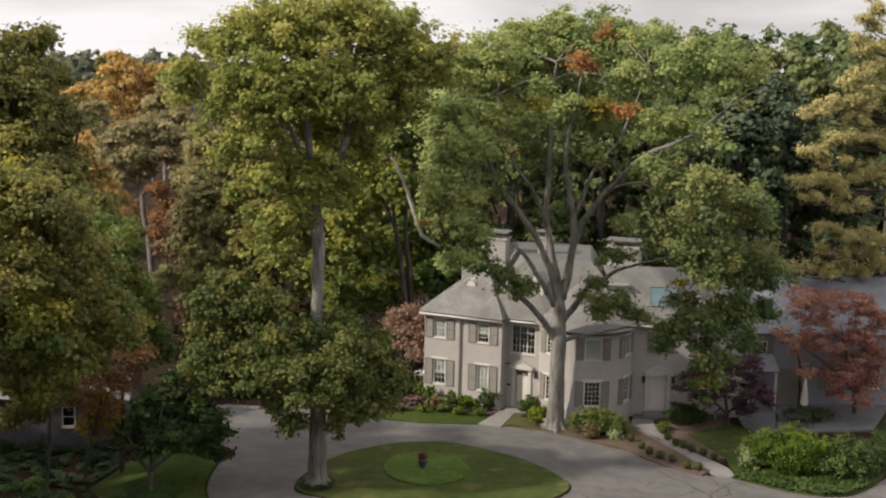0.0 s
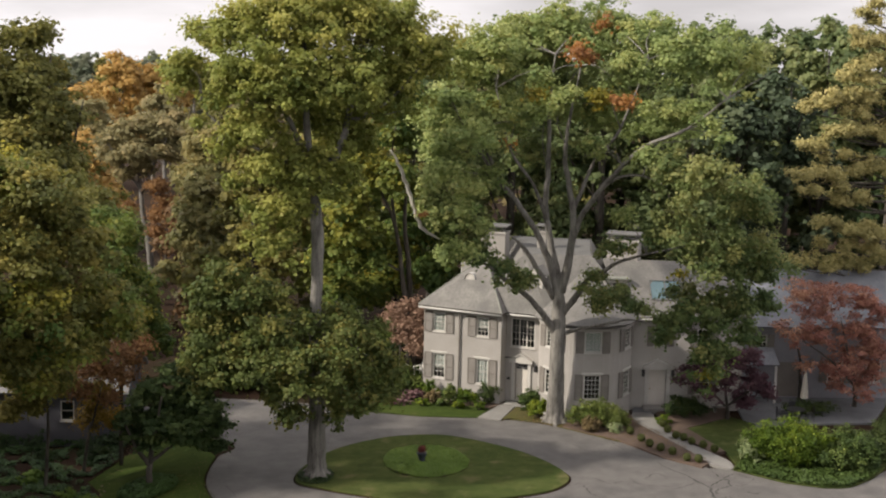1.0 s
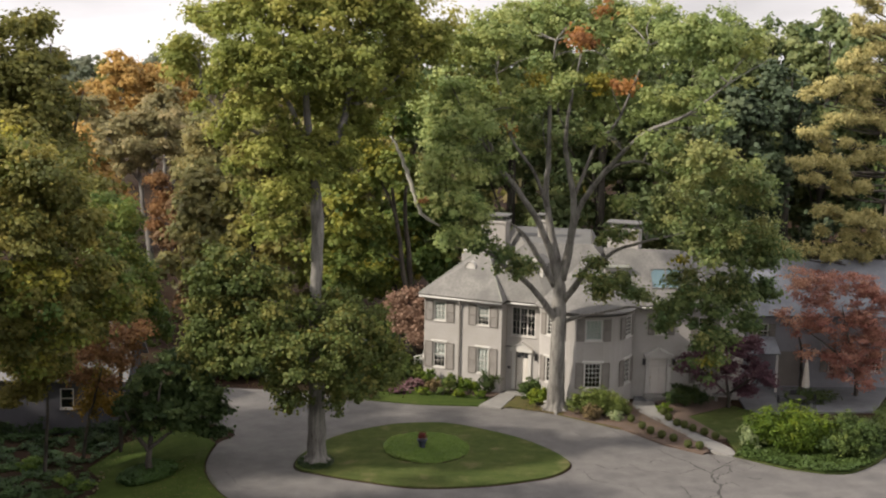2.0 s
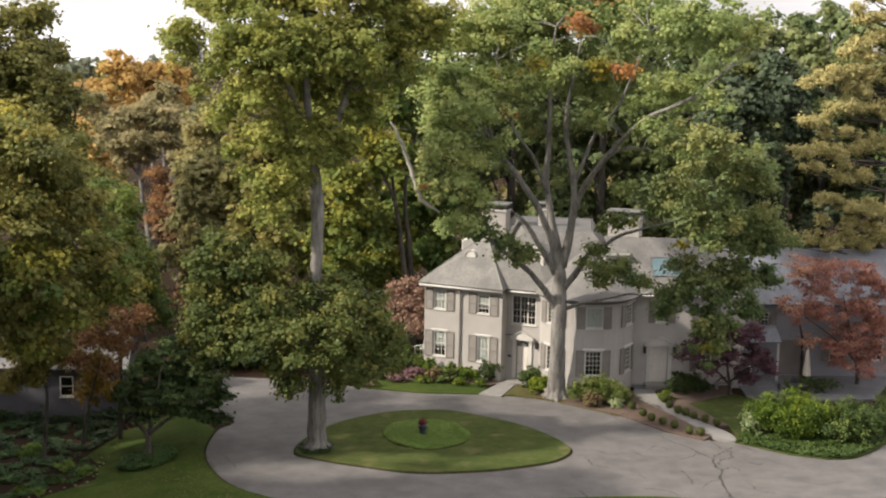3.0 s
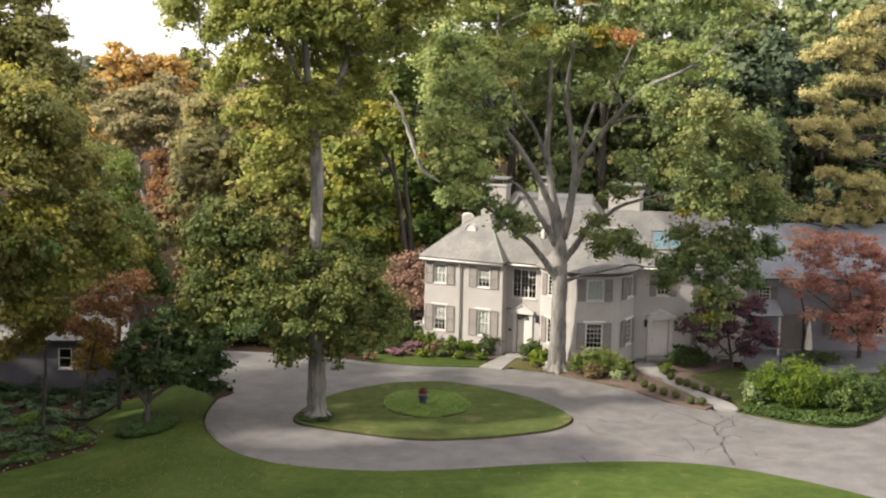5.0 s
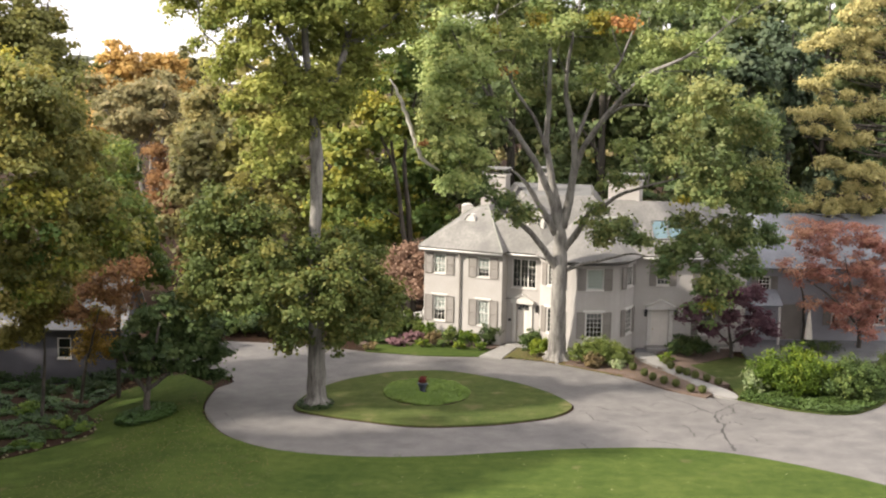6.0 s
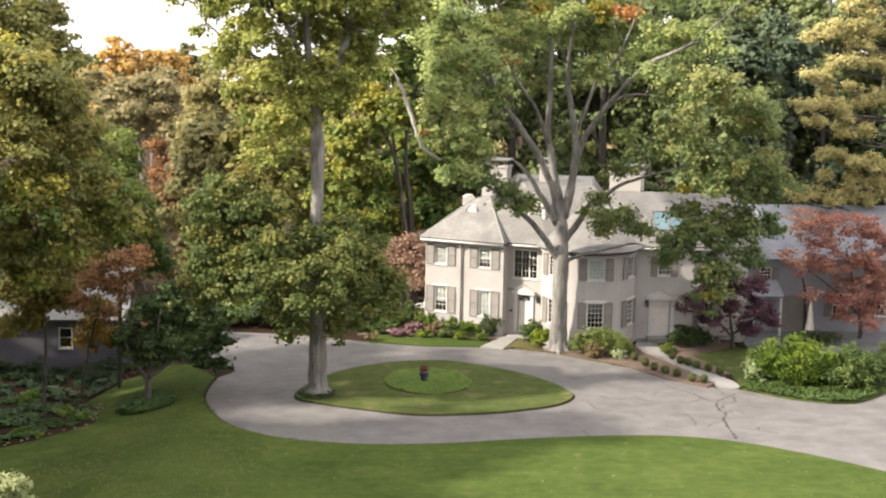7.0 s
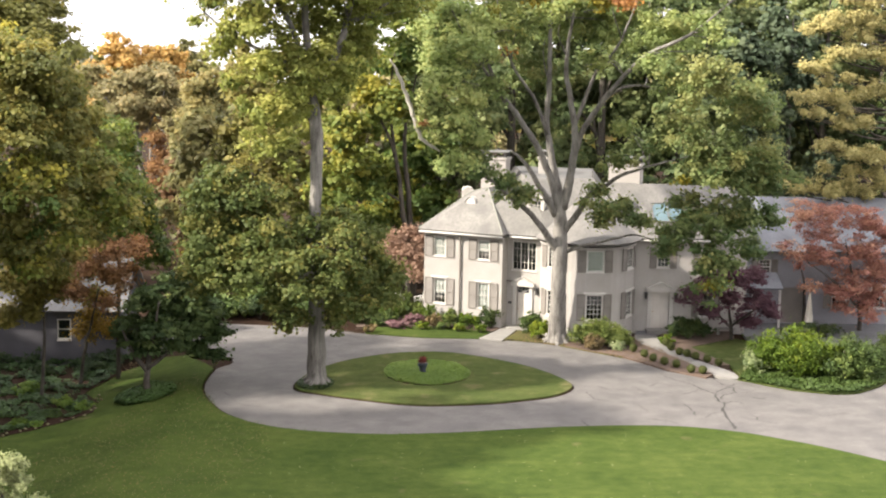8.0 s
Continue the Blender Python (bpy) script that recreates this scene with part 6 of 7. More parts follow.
B_LIMBS += [([(10.37, 86, 5.48), (9.62, 85.5, 6.59), (8.64, 84.6, 7.83), (7.31, 83.8, 8.96), (6.28, 83.3, 9.85), (5.23, 83, 10.41)], [0.26, 0.2, 0.16, 0.12, 0.09, 0.03]),
            ([(10.84, 86, 5.45), (11.76, 85.4, 5.92), (12.66, 84.8, 6.23), (13.56, 84.3, 6.55), (14.45, 83.8, 6.84), (15.36, 83.4, 6.72)], [0.13, 0.095, 0.08, 0.07, 0.055, 0.02]),
            ([(10.2, 86, 7.6), (9.18, 85.4, 9.32), (8.22, 85, 10.77), (7.42, 84.6, 11.52)], [0.2, 0.16, 0.12, 0.04]),
            ([(7.56, 84.4, 13.68), (6.04, 83.5, 15.61), (4.75, 82.5, 17.49), (3.69, 82, 19.51)], [0.12, 0.1, 0.07, 0.03]),
            ([(12.22, 83.7, 14.17), (13.17, 82.8, 15.19), (14.45, 82, 15.43), (15.69, 81, 14.95)], [0.1, 0.09, 0.06, 0.03])]
B_LIMBS += [([(9.65, 86, 12.29), (8.67, 85, 14.46), (7.23, 84, 16.55), (6.24, 83, 20.1)], [0.12, 0.1, 0.07, 0.03]),
            ([(11.02, 85, 12.88), (12.04, 84, 16), (13.26, 83, 17.93), (14.54, 82, 21.89)], [0.13, 0.1, 0.07, 0.03])]
B_RIGHT = [(16.45, 81, 7.2, 0.9), (17.81, 80.5, 6.19, 1.0), (19.26, 80.5, 5.57, 0.8), (15.86, 81, 6.24, 0.6), (18.92, 80, 10.35, 1.5), (21.31, 82, 9.99, 1.5), (19.89, 81, 8.03, 1.2), (22.59, 84, 7.64, 1.0), (17.81, 80, 7.21, 1.1), (20.85, 82, 6.29, 0.8), (17.59, 80, 5.32, 0.9), (18.61, 79.5, 4.48, 0.7),
           (16.9, 80.5, 7.9, 0.55), (14.15, 82.5, 7.75, 0.7), (12.62, 83, 7.82, 0.6)]


B_SPRAY = [(5.59, 83.5, 10.49, 0.6, 0.1), (6.24, 83.5, 10.17, 0.65, 0.1), (6.9, 83.6, 9.68, 0.6, 0.1), (7.57, 83.8, 9.02, 0.55, 0.1), (8.09, 84, 8.35, 0.4, 0.2), (8.45, 84.5, 9.1, 0.45, 0.3),
           (11.82, 84, 8.39, 0.55), (12.45, 84, 9.05, 0.6), (13.25, 83.6, 7.81, 0.75), (13.93, 83, 8.56, 0.7), (12.51, 84, 7.41, 0.6), (14.54, 82.6, 7.65, 0.7), (12.8, 82.5, 11.24, 0.5), (13.46, 82.5, 10.7, 0.5), (14.01, 82.5, 11.12, 0.44), (12.26, 83, 10.63, 0.44), (13.35, 83, 11.44, 0.44)]
B_RIGHT += [(20.14, 82, 8.77, 0.5), (21.32, 83, 9.55, 0.5), (22.58, 84, 10.09, 0.44), (19.77, 81.5, 7.56, 0.43), (19.1, 81, 5.72, 0.49), (18.79, 81, 4.27, 0.4), (18.24, 80.6, 3.29, 0.3), (20.39, 82, 10.37, 0.5), (19.3, 81.5, 10.58, 0.49), (22.0, 83.5, 8.25, 0.35), (17.69, 80.8, 4.46, 0.37), (19.71, 81, 6.37, 0.31)]
B_THIN = [(9.95, 82, 19.32, 1.1), (13, 80, 21.06, 1.2), (7.79, 82, 18.34, 1.0), (11.68, 82.5, 16.78, 0.9), (14.62, 81, 16.38, 1.0), (13.52, 83, 12.89, 0.7), (6.11, 83.5, 14.96, 0.8), (8.65, 82, 20.53, 1.0)]
B_LEFT = [(3.87, 82, 10.87, 0.9, 0.5), (4.99, 82.4, 10.84, 0.7, 0.45), (2.87, 82, 14.29, 0.9, 0.6), (2.53, 83, 17.96, 1.2, 0.5), (3.76, 83, 18.91, 1.3, 0.5), (3.48, 82.5, 16.14, 1.1, 0.5), (4.8, 83, 14.26, 1.2, 0.6), (3.51, 82, 13.06, 1.3, 0.65), (5.31, 83, 12.37, 1.0, 0.6), (6.01, 83.5, 18.01, 1.2, 0.5)]
B_RUST = [(10.5, 79.6, 22.1, 1.0), (11.83, 80, 23.6, 0.90), (12.25, 76.8, 19.79, 0.90), (2.56, 81, 12.88, 0.60), (7.17, 81.5, 16.5, 0.75), (19.13, 80, 21.18, 0.75), (17.72, 79, 6.05, 0.3)]
B_YEL = [(7.91, 79, 19.83, 0.5), (11.17, 77.5, 19.86, 0.4), (6.04, 80, 19.41, 0.4), (15.89, 78, 10.66, 0.4), (18.35, 79.3, 4.37, 0.5)]
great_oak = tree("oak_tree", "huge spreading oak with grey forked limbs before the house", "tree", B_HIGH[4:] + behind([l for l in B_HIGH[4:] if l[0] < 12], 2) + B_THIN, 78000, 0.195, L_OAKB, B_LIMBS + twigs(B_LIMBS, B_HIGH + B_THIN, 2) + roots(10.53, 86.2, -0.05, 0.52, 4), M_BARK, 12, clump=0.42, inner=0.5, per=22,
     extra=[(B_LEFT + B_HIGH[:4], 21000, L_OAKP, "side boughs in leaves paled to look sunlit"), (B_LOW + B_SPRAY + [(*l[:4], 0.2) for l in B_RIGHT], 42000, L_HANG, "hanging lower boughs"), (B_RUST, 1000, L_RUST, "rust-red turning leaves"), (B_YEL, 900, L_GOLD, "yellow turning leaves")])

dead = limbs_mesh("bare_branch", [([(3.23, 82.6, 11.6), (2.19, 82, 12.39), (1.58, 82, 14.06), (0.97, 82, 15.66), (0.4, 82, 16.67)], [0.05, 0.12, 0.12, 0.1, 0.04])], M_DEADWOOD, 77, 7, 0.05)
dead.transform(Matrix.Translation(-Vector(B_LIMBS[0][0][0])))
mesh_part("bare_branch", dead, great_oak, "bleached dead branch")

# ---- trees on the garage side ----
L1 = [(-14.13, 61, 16.41, 1.61), (-13.24, 62.5, 13.94, 1.70), (-14.85, 60, 14.21, 1.70), (-12.16, 64, 11.44, 1.36), (-14.24, 61, 11.76, 1.70), (-13.31, 63, 9.99, 1.36), (-15.73, 62, 17, 1.53),
      (-11.81, 66, 9.98, 1.02), (-15.47, 62, 9.43, 1.36), (-16.72, 62, 14.65, 2.04), (-16.82, 62, 11.09, 1.87), (-13.9, 63, 15.54, 1.10), (-14.79, 63, 8.26, 0.94)]
tree("oak_tree", "broad oak with olive autumn leaves beside the lawn", "tree", L1 + behind(L1, 2.4), 50000, 0.19, L_OLIVEG, [([(-21.5, 63, -1.4), (-21, 63, 6), (-19, 63, 12), (-17, 62.5, 16)], [0.5, 0.4, 0.3, 0.06]),
     ([(-20.5, 63, 8), (-17, 62, 10.5), (-14.2, 62.4, 12.5)], [0.2, 0.14, 0.04]), ([(-21, 63, 6), (-18, 62, 8), (-14.5, 63, 10)], [0.2, 0.14, 0.04])], M_BARK2, 13, clump=0.4, inner=0.5, per=22, tint=0.4, tint_var=0.24, extra=[(L1[3:8] + L1[11:], 9000, L_GOLDG, "yellowing outer sprays")])
L2 = [(-24.72, 105.37, 21.5, 1.29), (-25.89, 104.2, 20.95, 1.87), (-23.7, 105.37, 18.78, 1.52), (-24.92, 103.03, 17.95, 2.57), (-22.86, 103.03, 16.06, 2.22), (-24.28, 100.69, 13.97, 2.81), (-22.05, 100.69, 12.49, 2.34), (-19.74, 98.35, 10.58, 1.87), (-27.41, 103.03, 17.52, 3.04), (-18.3, 98.35, 8.31, 2.11), (-20.02, 96.01, 9.83, 2.34)]
tree("oak_tree", "tall oak with dense olive-green crown over the garage", "tree", L2 + behind(L2, 3), 36000, 0.31, L_OLIVEG, [([(-24.6, 108, -0.4), (-24.6, 108, 6), (-24, 106.5, 13), (-23.4, 106.5, 20.5)], [0.5, 0.42, 0.3, 0.06]),
     ([(-24.5, 108, 5), (-21, 105.5, 8.5), (-19.3, 103, 10.5)], [0.22, 0.15, 0.04]), ([(-24.5, 108, 7), (-22.2, 105.5, 12.7), (-21, 105.5, 17.3)], [0.22, 0.15, 0.04])], M_BARK2, 14, clump=0.55, inner=0.5, tint=0.35)
L3 = [(-13.71, 77, 12.19, 1.1), (-13.99, 76, 10.86, 1.3), (-13.35, 78, 9.39, 1.3), (-13.22, 78, 7.58, 1.4), (-14.8, 79, 12.84, 1.0), (-14.5, 77, 8.64, 1.3), (-12.67, 80, 5.98, 1.3)]
tree("maple_tree", "slender maple with yellow-green leaves", "tree", L3 + behind(L3, 1.5), 20000, 0.2, L_GOLDG, [([(-14.2, 79.5, -1.3), (-14.0, 79, 5), (-13.6, 78.5, 9), (-13.5, 78, 12)], [0.12, 0.1, 0.07, 0.03])], M_BARK2, 15, clump=0.4, inner=0.5, tint=0.25)
DK = [(-11.23, 76.5, 5.0, 0.58), (-10.42, 77, 4.71, 0.64), (-9.63, 76.5, 4.42, 0.58), (-11.81, 75.5, 4.59, 0.63), (-12.6, 75, 4.09, 0.68), (-11.58, 75.8, 3.73, 0.74), (-10.58, 77, 3.56, 0.81), (-9.43, 76, 3.62, 0.75), (-8.65, 75.5, 3.29, 0.57),
      (-13.04, 75, 3.2, 0.62), (-11.98, 74.6, 3.0, 0.68), (-10.69, 74.6, 3.02, 0.73), (-9.63, 75.2, 2.69, 0.74), (-8.75, 75.6, 2.37, 0.63), (-12.92, 75, 2.17, 0.57), (-11.85, 74.6, 2.03, 0.56), (-9.37, 75.4, 1.66, 0.57), (-8.55, 75.8, 1.36, 0.46),
      (-10.45, 74.8, 2.09, 0.51), (-13.52, 75.2, 2.57, 0.4), (-8.12, 76, 2.59, 0.34)]
tree("dogwood_tree", "small dark green tree ringed with groundcover on the lawn", "tree", DK + behind(DK, 1.2, -0.1), 20000, 0.2, L_DOG, [([(-11.82, 74.4, -0.5), (-11.86, 74.5, 0.7), (-11.7, 74.9, 2.0), (-11.2, 74.8, 4.5)], [0.2, 0.16, 0.12, 0.03]),
     ([(-11.86, 74.5, 0.9), (-12.7, 74.8, 2.0), (-13.2, 74.6, 3.4)], [0.13, 0.09, 0.03]), ([(-11.86, 74.5, 1.0), (-10.8, 74.8, 1.8), (-10, 74.6, 2.6)], [0.12, 0.08, 0.03])], M_BARK2, 16, clump=0.36, inner=0.3, squash=0.4, flat=0.8)
SR = [(-13.01, 72, 7.35, 0.8), (-12.08, 73, 7.48, 0.6), (-14.12, 72, 6.5, 0.8), (-13.21, 73, 6.05, 0.7), (-14.89, 73, 5.18, 0.6), (-13.88, 75, 4.22, 0.5)]
SO = [(-15, 77, 3.21, 0.8), (-14.28, 77, 2.31, 0.8), (-15.7, 77.5, 2.19, 0.7), (-14.64, 76, 4.32, 0.7)]
SR += [(-14.23, 77, 5.18, 0.47), (-13.58, 77.4, 4.51, 0.41), (-14.13, 76.6, 6.44, 0.46), (-13.11, 77, 5.7, 0.47), (-12.52, 76.5, 6.62, 0.46), (-13.67, 76.5, 6.91, 0.4), (-14.68, 77, 4.42, 0.35), (-13.0, 77.5, 4.8, 0.35)]
SO += [(-15.79, 78, 2.54, 0.35), (-15.05, 78, 2.4, 0.41), (-14.31, 78, 2.25, 0.35), (-15.36, 78, 1.93, 0.27), (-14.01, 78, 2.65, 0.29)]
tree("maple_tree", "young maple turning red over orange", "tree", SR, 7500, 0.14, L_RUSSET, [([(-16.1, 78.6, -1.3), (-15.7, 78, 1.0), (-15.0, 76.5, 3.0), (-14.0, 73.5, 5.4)], [0.11, 0.09, 0.06, 0.02])], M_BARK2, 17, clump=0.38, inner=0.2,
     extra=[(SO, 3600, L_AMBER, "orange-yellow lower leaves")], tint=0.3)
ST = [(-17.59, 75, 4.19, 0.9), (-16.44, 75, 4.79, 0.7), (-18.17, 74, 5.54, 1.0), (-17.03, 74, 6.41, 1.0), (-19.04, 75, 3.3, 0.8), (-15.92, 74, 5.85, 0.6), (-15.41, 75, 6.4, 0.7), (-16.45, 74, 7.27, 0.8), (-18.12, 74, 7.26, 0.9)]
ST += [(-17.8, 75.5, 6.29, 0.57), (-16.64, 75.5, 6.89, 0.63), (-15.45, 76, 6.97, 0.63), (-15.19, 76, 5.79, 0.57), (-16.27, 75.6, 5.26, 0.51), (-17.38, 75.4, 4.85, 0.51), (-14.93, 76, 4.46, 0.4), (-18.27, 75, 5.35, 0.57), (-18.66, 75, 6.8, 0.62), (-17.7, 75.4, 3.52, 0.34), (-19.03, 75, 3.59, 0.45)]
tree("maple_tree", "thin young tree with dull yellow leaves", "tree", ST, 18000, 0.2, L_OAKD, [([(-17.6, 76.2, -1.3), (-17.4, 76.0, 1.2), (-17.2, 75.5, 3.5), (-17.3, 75, 5.5)], [0.11, 0.09, 0.06, 0.02])], M_BARK2, 18, clump=0.36, inner=0.4, tint=0.65)
WI = [(-7.74, 30, 9.67, 0.36, 0.6), (-7.54, 30, 9.37, 0.26), (-8.06, 30, 9.49, 0.45), (-6.96, 30, 9, 0.2), (-7.21, 30, 8.69, 0.4), (-7.68, 30, 8.69, 0.5), (-8.27, 30, 8.5, 0.6)]
tree("locust_tree", "feathery pale green locust tree on the open lawn", "tree", WI, 9000, 0.09, L_LOCUST, [([(-8.1, 30.2, -0.4), (-8.1, 30.2, 4), (-8.0, 30.1, 8), (-7.8, 30, 9.6)], [0.14, 0.11, 0.06, 0.015]),
     ([(-8.1, 30.2, 7), (-7.5, 30.1, 8.4), (-7.0, 30, 9.0)], [0.05, 0.03, 0.01])], M_BARK2, 19, clump=0.13, inner=0.3, long=2.6)

# ---- trees behind and beside the house ----
GM = [(-0.99, 97.0, 13.84, 1.3, 0.8), (0.85, 97.0, 12.96, 1.6, 0.5), (-2.07, 97.0, 11.07, 1.6, 0.5), (-3.17, 97.5, 7.25, 1.7, 0.5), (-0.95, 98.5, 7.9, 1.7, 0.4), (-2.42, 97.0, 9.57, 1.0, 0.75), (2.48, 101.5, 9.49, 2.0, 0.2),
      (3.35, 102.5, 5.81, 2.0, 0.1), (1.56, 98.5, 15.82, 2.0, 0.3), (0.4, 97.5, 19.14, 2.4, 0.3), (3.13, 101.5, 16.43, 2.4, 0.2), (-2.81, 98.5, 4.82, 1.6, 0.45), (-0.55, 100.5, 4.51, 1.6, 0.3), (4.49, 103.5, 9.27, 1.8, 0.1)]
tree("maple_tree", "forked dark-trunked maple with yellowing leaves", "tree", GM, 36000, 0.31, L_GOLDG, [
     ([(1.95, 98, -0.3), (1.8, 98, 3.4), (1.42, 98, 6.4), (0.98, 97.8, 9.5), (0.12, 97.4, 11.8), (-0.8, 97, 13.3)], [0.26, 0.2, 0.17, 0.13, 0.09, 0.03]),
     ([(1.0, 97.8, 9.3), (0.5, 97.6, 13.0), (0.8, 97.2, 16.6)], [0.13, 0.09, 0.03]),
     ([(2.2, 98.6, -0.3), (2.05, 98.6, 3.4), (1.8, 98.6, 7.2), (1.5, 98.6, 11.0), (2.3, 98.6, 15.4)], [0.26, 0.22, 0.18, 0.13, 0.04]),
     ([(1.35, 98, 6.8), (-0.6, 97.6, 8.0), (-2.2, 97.2, 9.6)], [0.08, 0.06, 0.02])], M_BARK2, 20, clump=0.5, inner=0.4)
UN = [(-1.37, 103, 7.69, 0.86), (-0.18, 102, 6.84, 0.85), (1.0, 101.5, 5.94, 0.77), (1.86, 103, 6.93, 0.78), (2.49, 102, 5.5, 0.62), (-0.94, 101.5, 5.33, 0.77), (2.66, 104, 8.01, 0.71), (0.59, 104, 8.19, 0.86), (1.58, 100.5, 4.73, 0.53), (0.04, 101, 4.63, 0.61)]
tree("maple_tree", "young green and gold maple behind the house corner", "tree", UN + behind(UN, 1.5, 0), 17000, 0.24, L_GOLDG, [([(1.2, 103, -0.3), (1.1, 103, 3), (0.6, 102.6, 6), (-0.4, 102.4, 8.2)], [0.16, 0.13, 0.09, 0.03]), ([(1.1, 103, 3.2), (2.0, 102.6, 5.6), (2.4, 102.6, 7.4)], [0.09, 0.07, 0.02])], M_BARK2, 29, clump=0.45, inner=0.4, tint=0.4, tint_var=0.3)
WOOD = [(-9.0, 104.0, 15.0, 4.2, 4, 0.12), (-3.0, 106.0, 19.0, 5.0, 0, 0.12), (4.0, 108.0, 21.5, 5.0, 1, 0.12), (9.5, 109.0, 23.0, 5.2, 1, 0.12), (16.0, 108.0, 23.5, 5.5, 1, 0.12)]
WOOD += [(22.0, 106.0, 22.0, 5.0, 1, 0.12), (29.0, 105.5, 21.0, 4.6, 6, 0.1), (24.8, 103.0, 19.0, 3.6, 6, 0.15), (33.5, 112.0, 23.5, 5.5, 1, 0.1), (40.0, 110.0, 22.5, 5.5, 1, 0.1), (24.5, 115.0, 24.0, 5.5, 1, 0.1),
        (37.0, 103.0, 15.0, 4.5, 2, 0.08), (22.5, 100.5, 13.0, 3.4, 1, 0.1), (45.0, 103.0, 22.0, 5.5, 1, 0.1), (-13.0, 112.0, 11.0, 4.0, 5, 0.1)]
# All but the first: out of view, added to shade lawn and garage.
WOOD += [(-30.0, 100.0, 17.0, 5.0, 0, 0.1), (-33.0, 74.0, 21.0, 5.5, 0, 0.15), (-20.5, 47.0, 15.0, 5.0, 4, 0.15), (-18.5, 38.0, 14.0, 4.6, 4, 0.15), (-24.0, 55.5, 20.5, 5.0, 0, 0.15), (-31.5, 67.0, 23.0, 5.0, 4, 0.15), (-31.0, 61.0, 17.0, 5.5, 4, 0.15), (-41.0, 66.0, 22.0, 6.0, 0, 0.15), (-29.0, 50.0, 20.0, 5.0, 4, 0.15), (-37.0, 82.0, 20.0, 5.5, 0, 0.15), (-27.5, 78.5, 21.0, 4.0, 4, 0.1), (-24.5, 43.0, 17.0, 4.5, 4, 0.12), (-34.0, 54.0, 24.0, 5.5, 0, 0.12)]
# The three at negative x are unseen too, added for lawn shade.
WOOD += [(13.0, 111.0, 21.5, 4.0, 1, 0.12), (19.8, 111.5, 23.2, 4.0, 1, 0.12), (-26.5, 60.5, 22.0, 4.5, 4, 0.12), (-22.5, 51.5, 19.0, 4.2, 4, 0.12), (-38.0, 59.0, 26.0, 5.5, 0, 0.12), (37.0, 109.5, 23.0, 4.4, 1, 0.15), (30.5, 117.0, 22.8, 5.0, 1, 0.3), (34.5, 118.0, 22.5, 5.0, 1, 0.3), (31.0, 127.0, 23.5, 5.5, 1, 0.3), (25.5, 119.0, 23.0, 5.0, 1, 0.3), (4.0, 118.0, 23.0, 5.0, 4, 0.4), (11.5, 119.0, 23.5, 5.2, 1, 0.4), (19.0, 118.0, 23.5, 5.2, 1, 0.4), (28.0, 119.0, 23.5, 5.2, 1, 0.4), (36.0, 121.0, 24.0, 5.5, 1, 0.4), (44.0, 118.0, 23.5, 5.5, 1, 0.4)]
KIND = [("oak_tree", "broad oak with olive-green autumn crown", L_OAK), ("oak_tree", "tall green oak in the wood behind the house", L_OAKW),
        ("spruce_tree", "dense blackish-green tree at the wood's edge", L_DARK), ("maple_tree", "woodland maple with yellowing leaves", L_GOLDG), ("oak_tree", "woodland oak with bronze-green crown", L_OAKD),
        ("oak_tree", "olive-brown oak at the clearing", L_OLIVE), ("spruce_tree", "tall blue-green tree beside the pine", L_BLUEG)]
for k, (x, y, h, r, kd, bs) in enumerate(WOOD):
    nm, lb, mt = KIND[kd]
    # Larger leaves on the unseen left trees make their shade denser.
    auto_tree(nm, lb, "tree", x, y, ground_z(x, y), h, r, mt, 40 + k, count=6000 if x < -17 and y < 85 else 3500 if x < -26 or x > 44 else 6500 if y > 117 else 10000, size=0.92 if x < -17 and y < 85 else 0.85 if x < -26 else 0.5 if y > 117 else 0.41, group="woodland trees", trunk_r=0.35, base=bs, clump=0.6)
FAR = [(-33.0, 234.0, 18.0, 4.6, 0), (-40.2, 230.0, 19.6, 5.6, 0), (-36.2, 236.0, 18.4, 5.0, 0), (-44.2, 222.0, 15.0, 5.0, 0), (-31.5, 216.0, 15.2, 4.6, 1), (-33.0, 262.0, 20.5, 5.0, 2), (-19.0, 158.0, 13.0, 4.6, 2), (-30.0, 150.0, 12.0, 4.0, 0), (-14.0, 138.0, 14.0, 4.4, 2),
       (-33.0, 165.0, 15.0, 5.0, 1), (-15.5, 128.0, 9.0, 3.4, 3), (-9.0, 126.0, 12.0, 4.0, 2)]
FKIND = [("maple_tree", "far maple in orange autumn colour, paled for haze", L_ORANGE), ("oak_tree", "thin grey-brown oak losing its leaves, paled for haze", L_BROWN), ("oak_tree", "bronze and olive oak by the clearing", L_OLIVE),
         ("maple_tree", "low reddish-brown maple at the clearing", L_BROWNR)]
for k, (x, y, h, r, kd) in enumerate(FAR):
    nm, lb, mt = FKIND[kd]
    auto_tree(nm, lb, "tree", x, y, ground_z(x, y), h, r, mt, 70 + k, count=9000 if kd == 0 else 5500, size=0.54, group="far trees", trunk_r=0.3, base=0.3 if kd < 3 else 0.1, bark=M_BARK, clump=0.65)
BR = [(-25.03, 136, 11.21, 1.03), (-23.32, 135, 12.3, 1.22), (-21.72, 136, 12.79, 1.23), (-19.95, 136, 12.31, 1.13), (-19.09, 137, 11.5, 0.83), (-24.12, 135, 9.77, 0.92), (-22.18, 134, 10.62, 1.22), (-20.59, 135, 10.58, 1.22), (-19.22, 136, 10.28, 0.82), (-21.61, 135, 9.05, 0.82), (-23.39, 135, 8.51, 0.61), (-25.3, 136, 10.19, 0.72)]
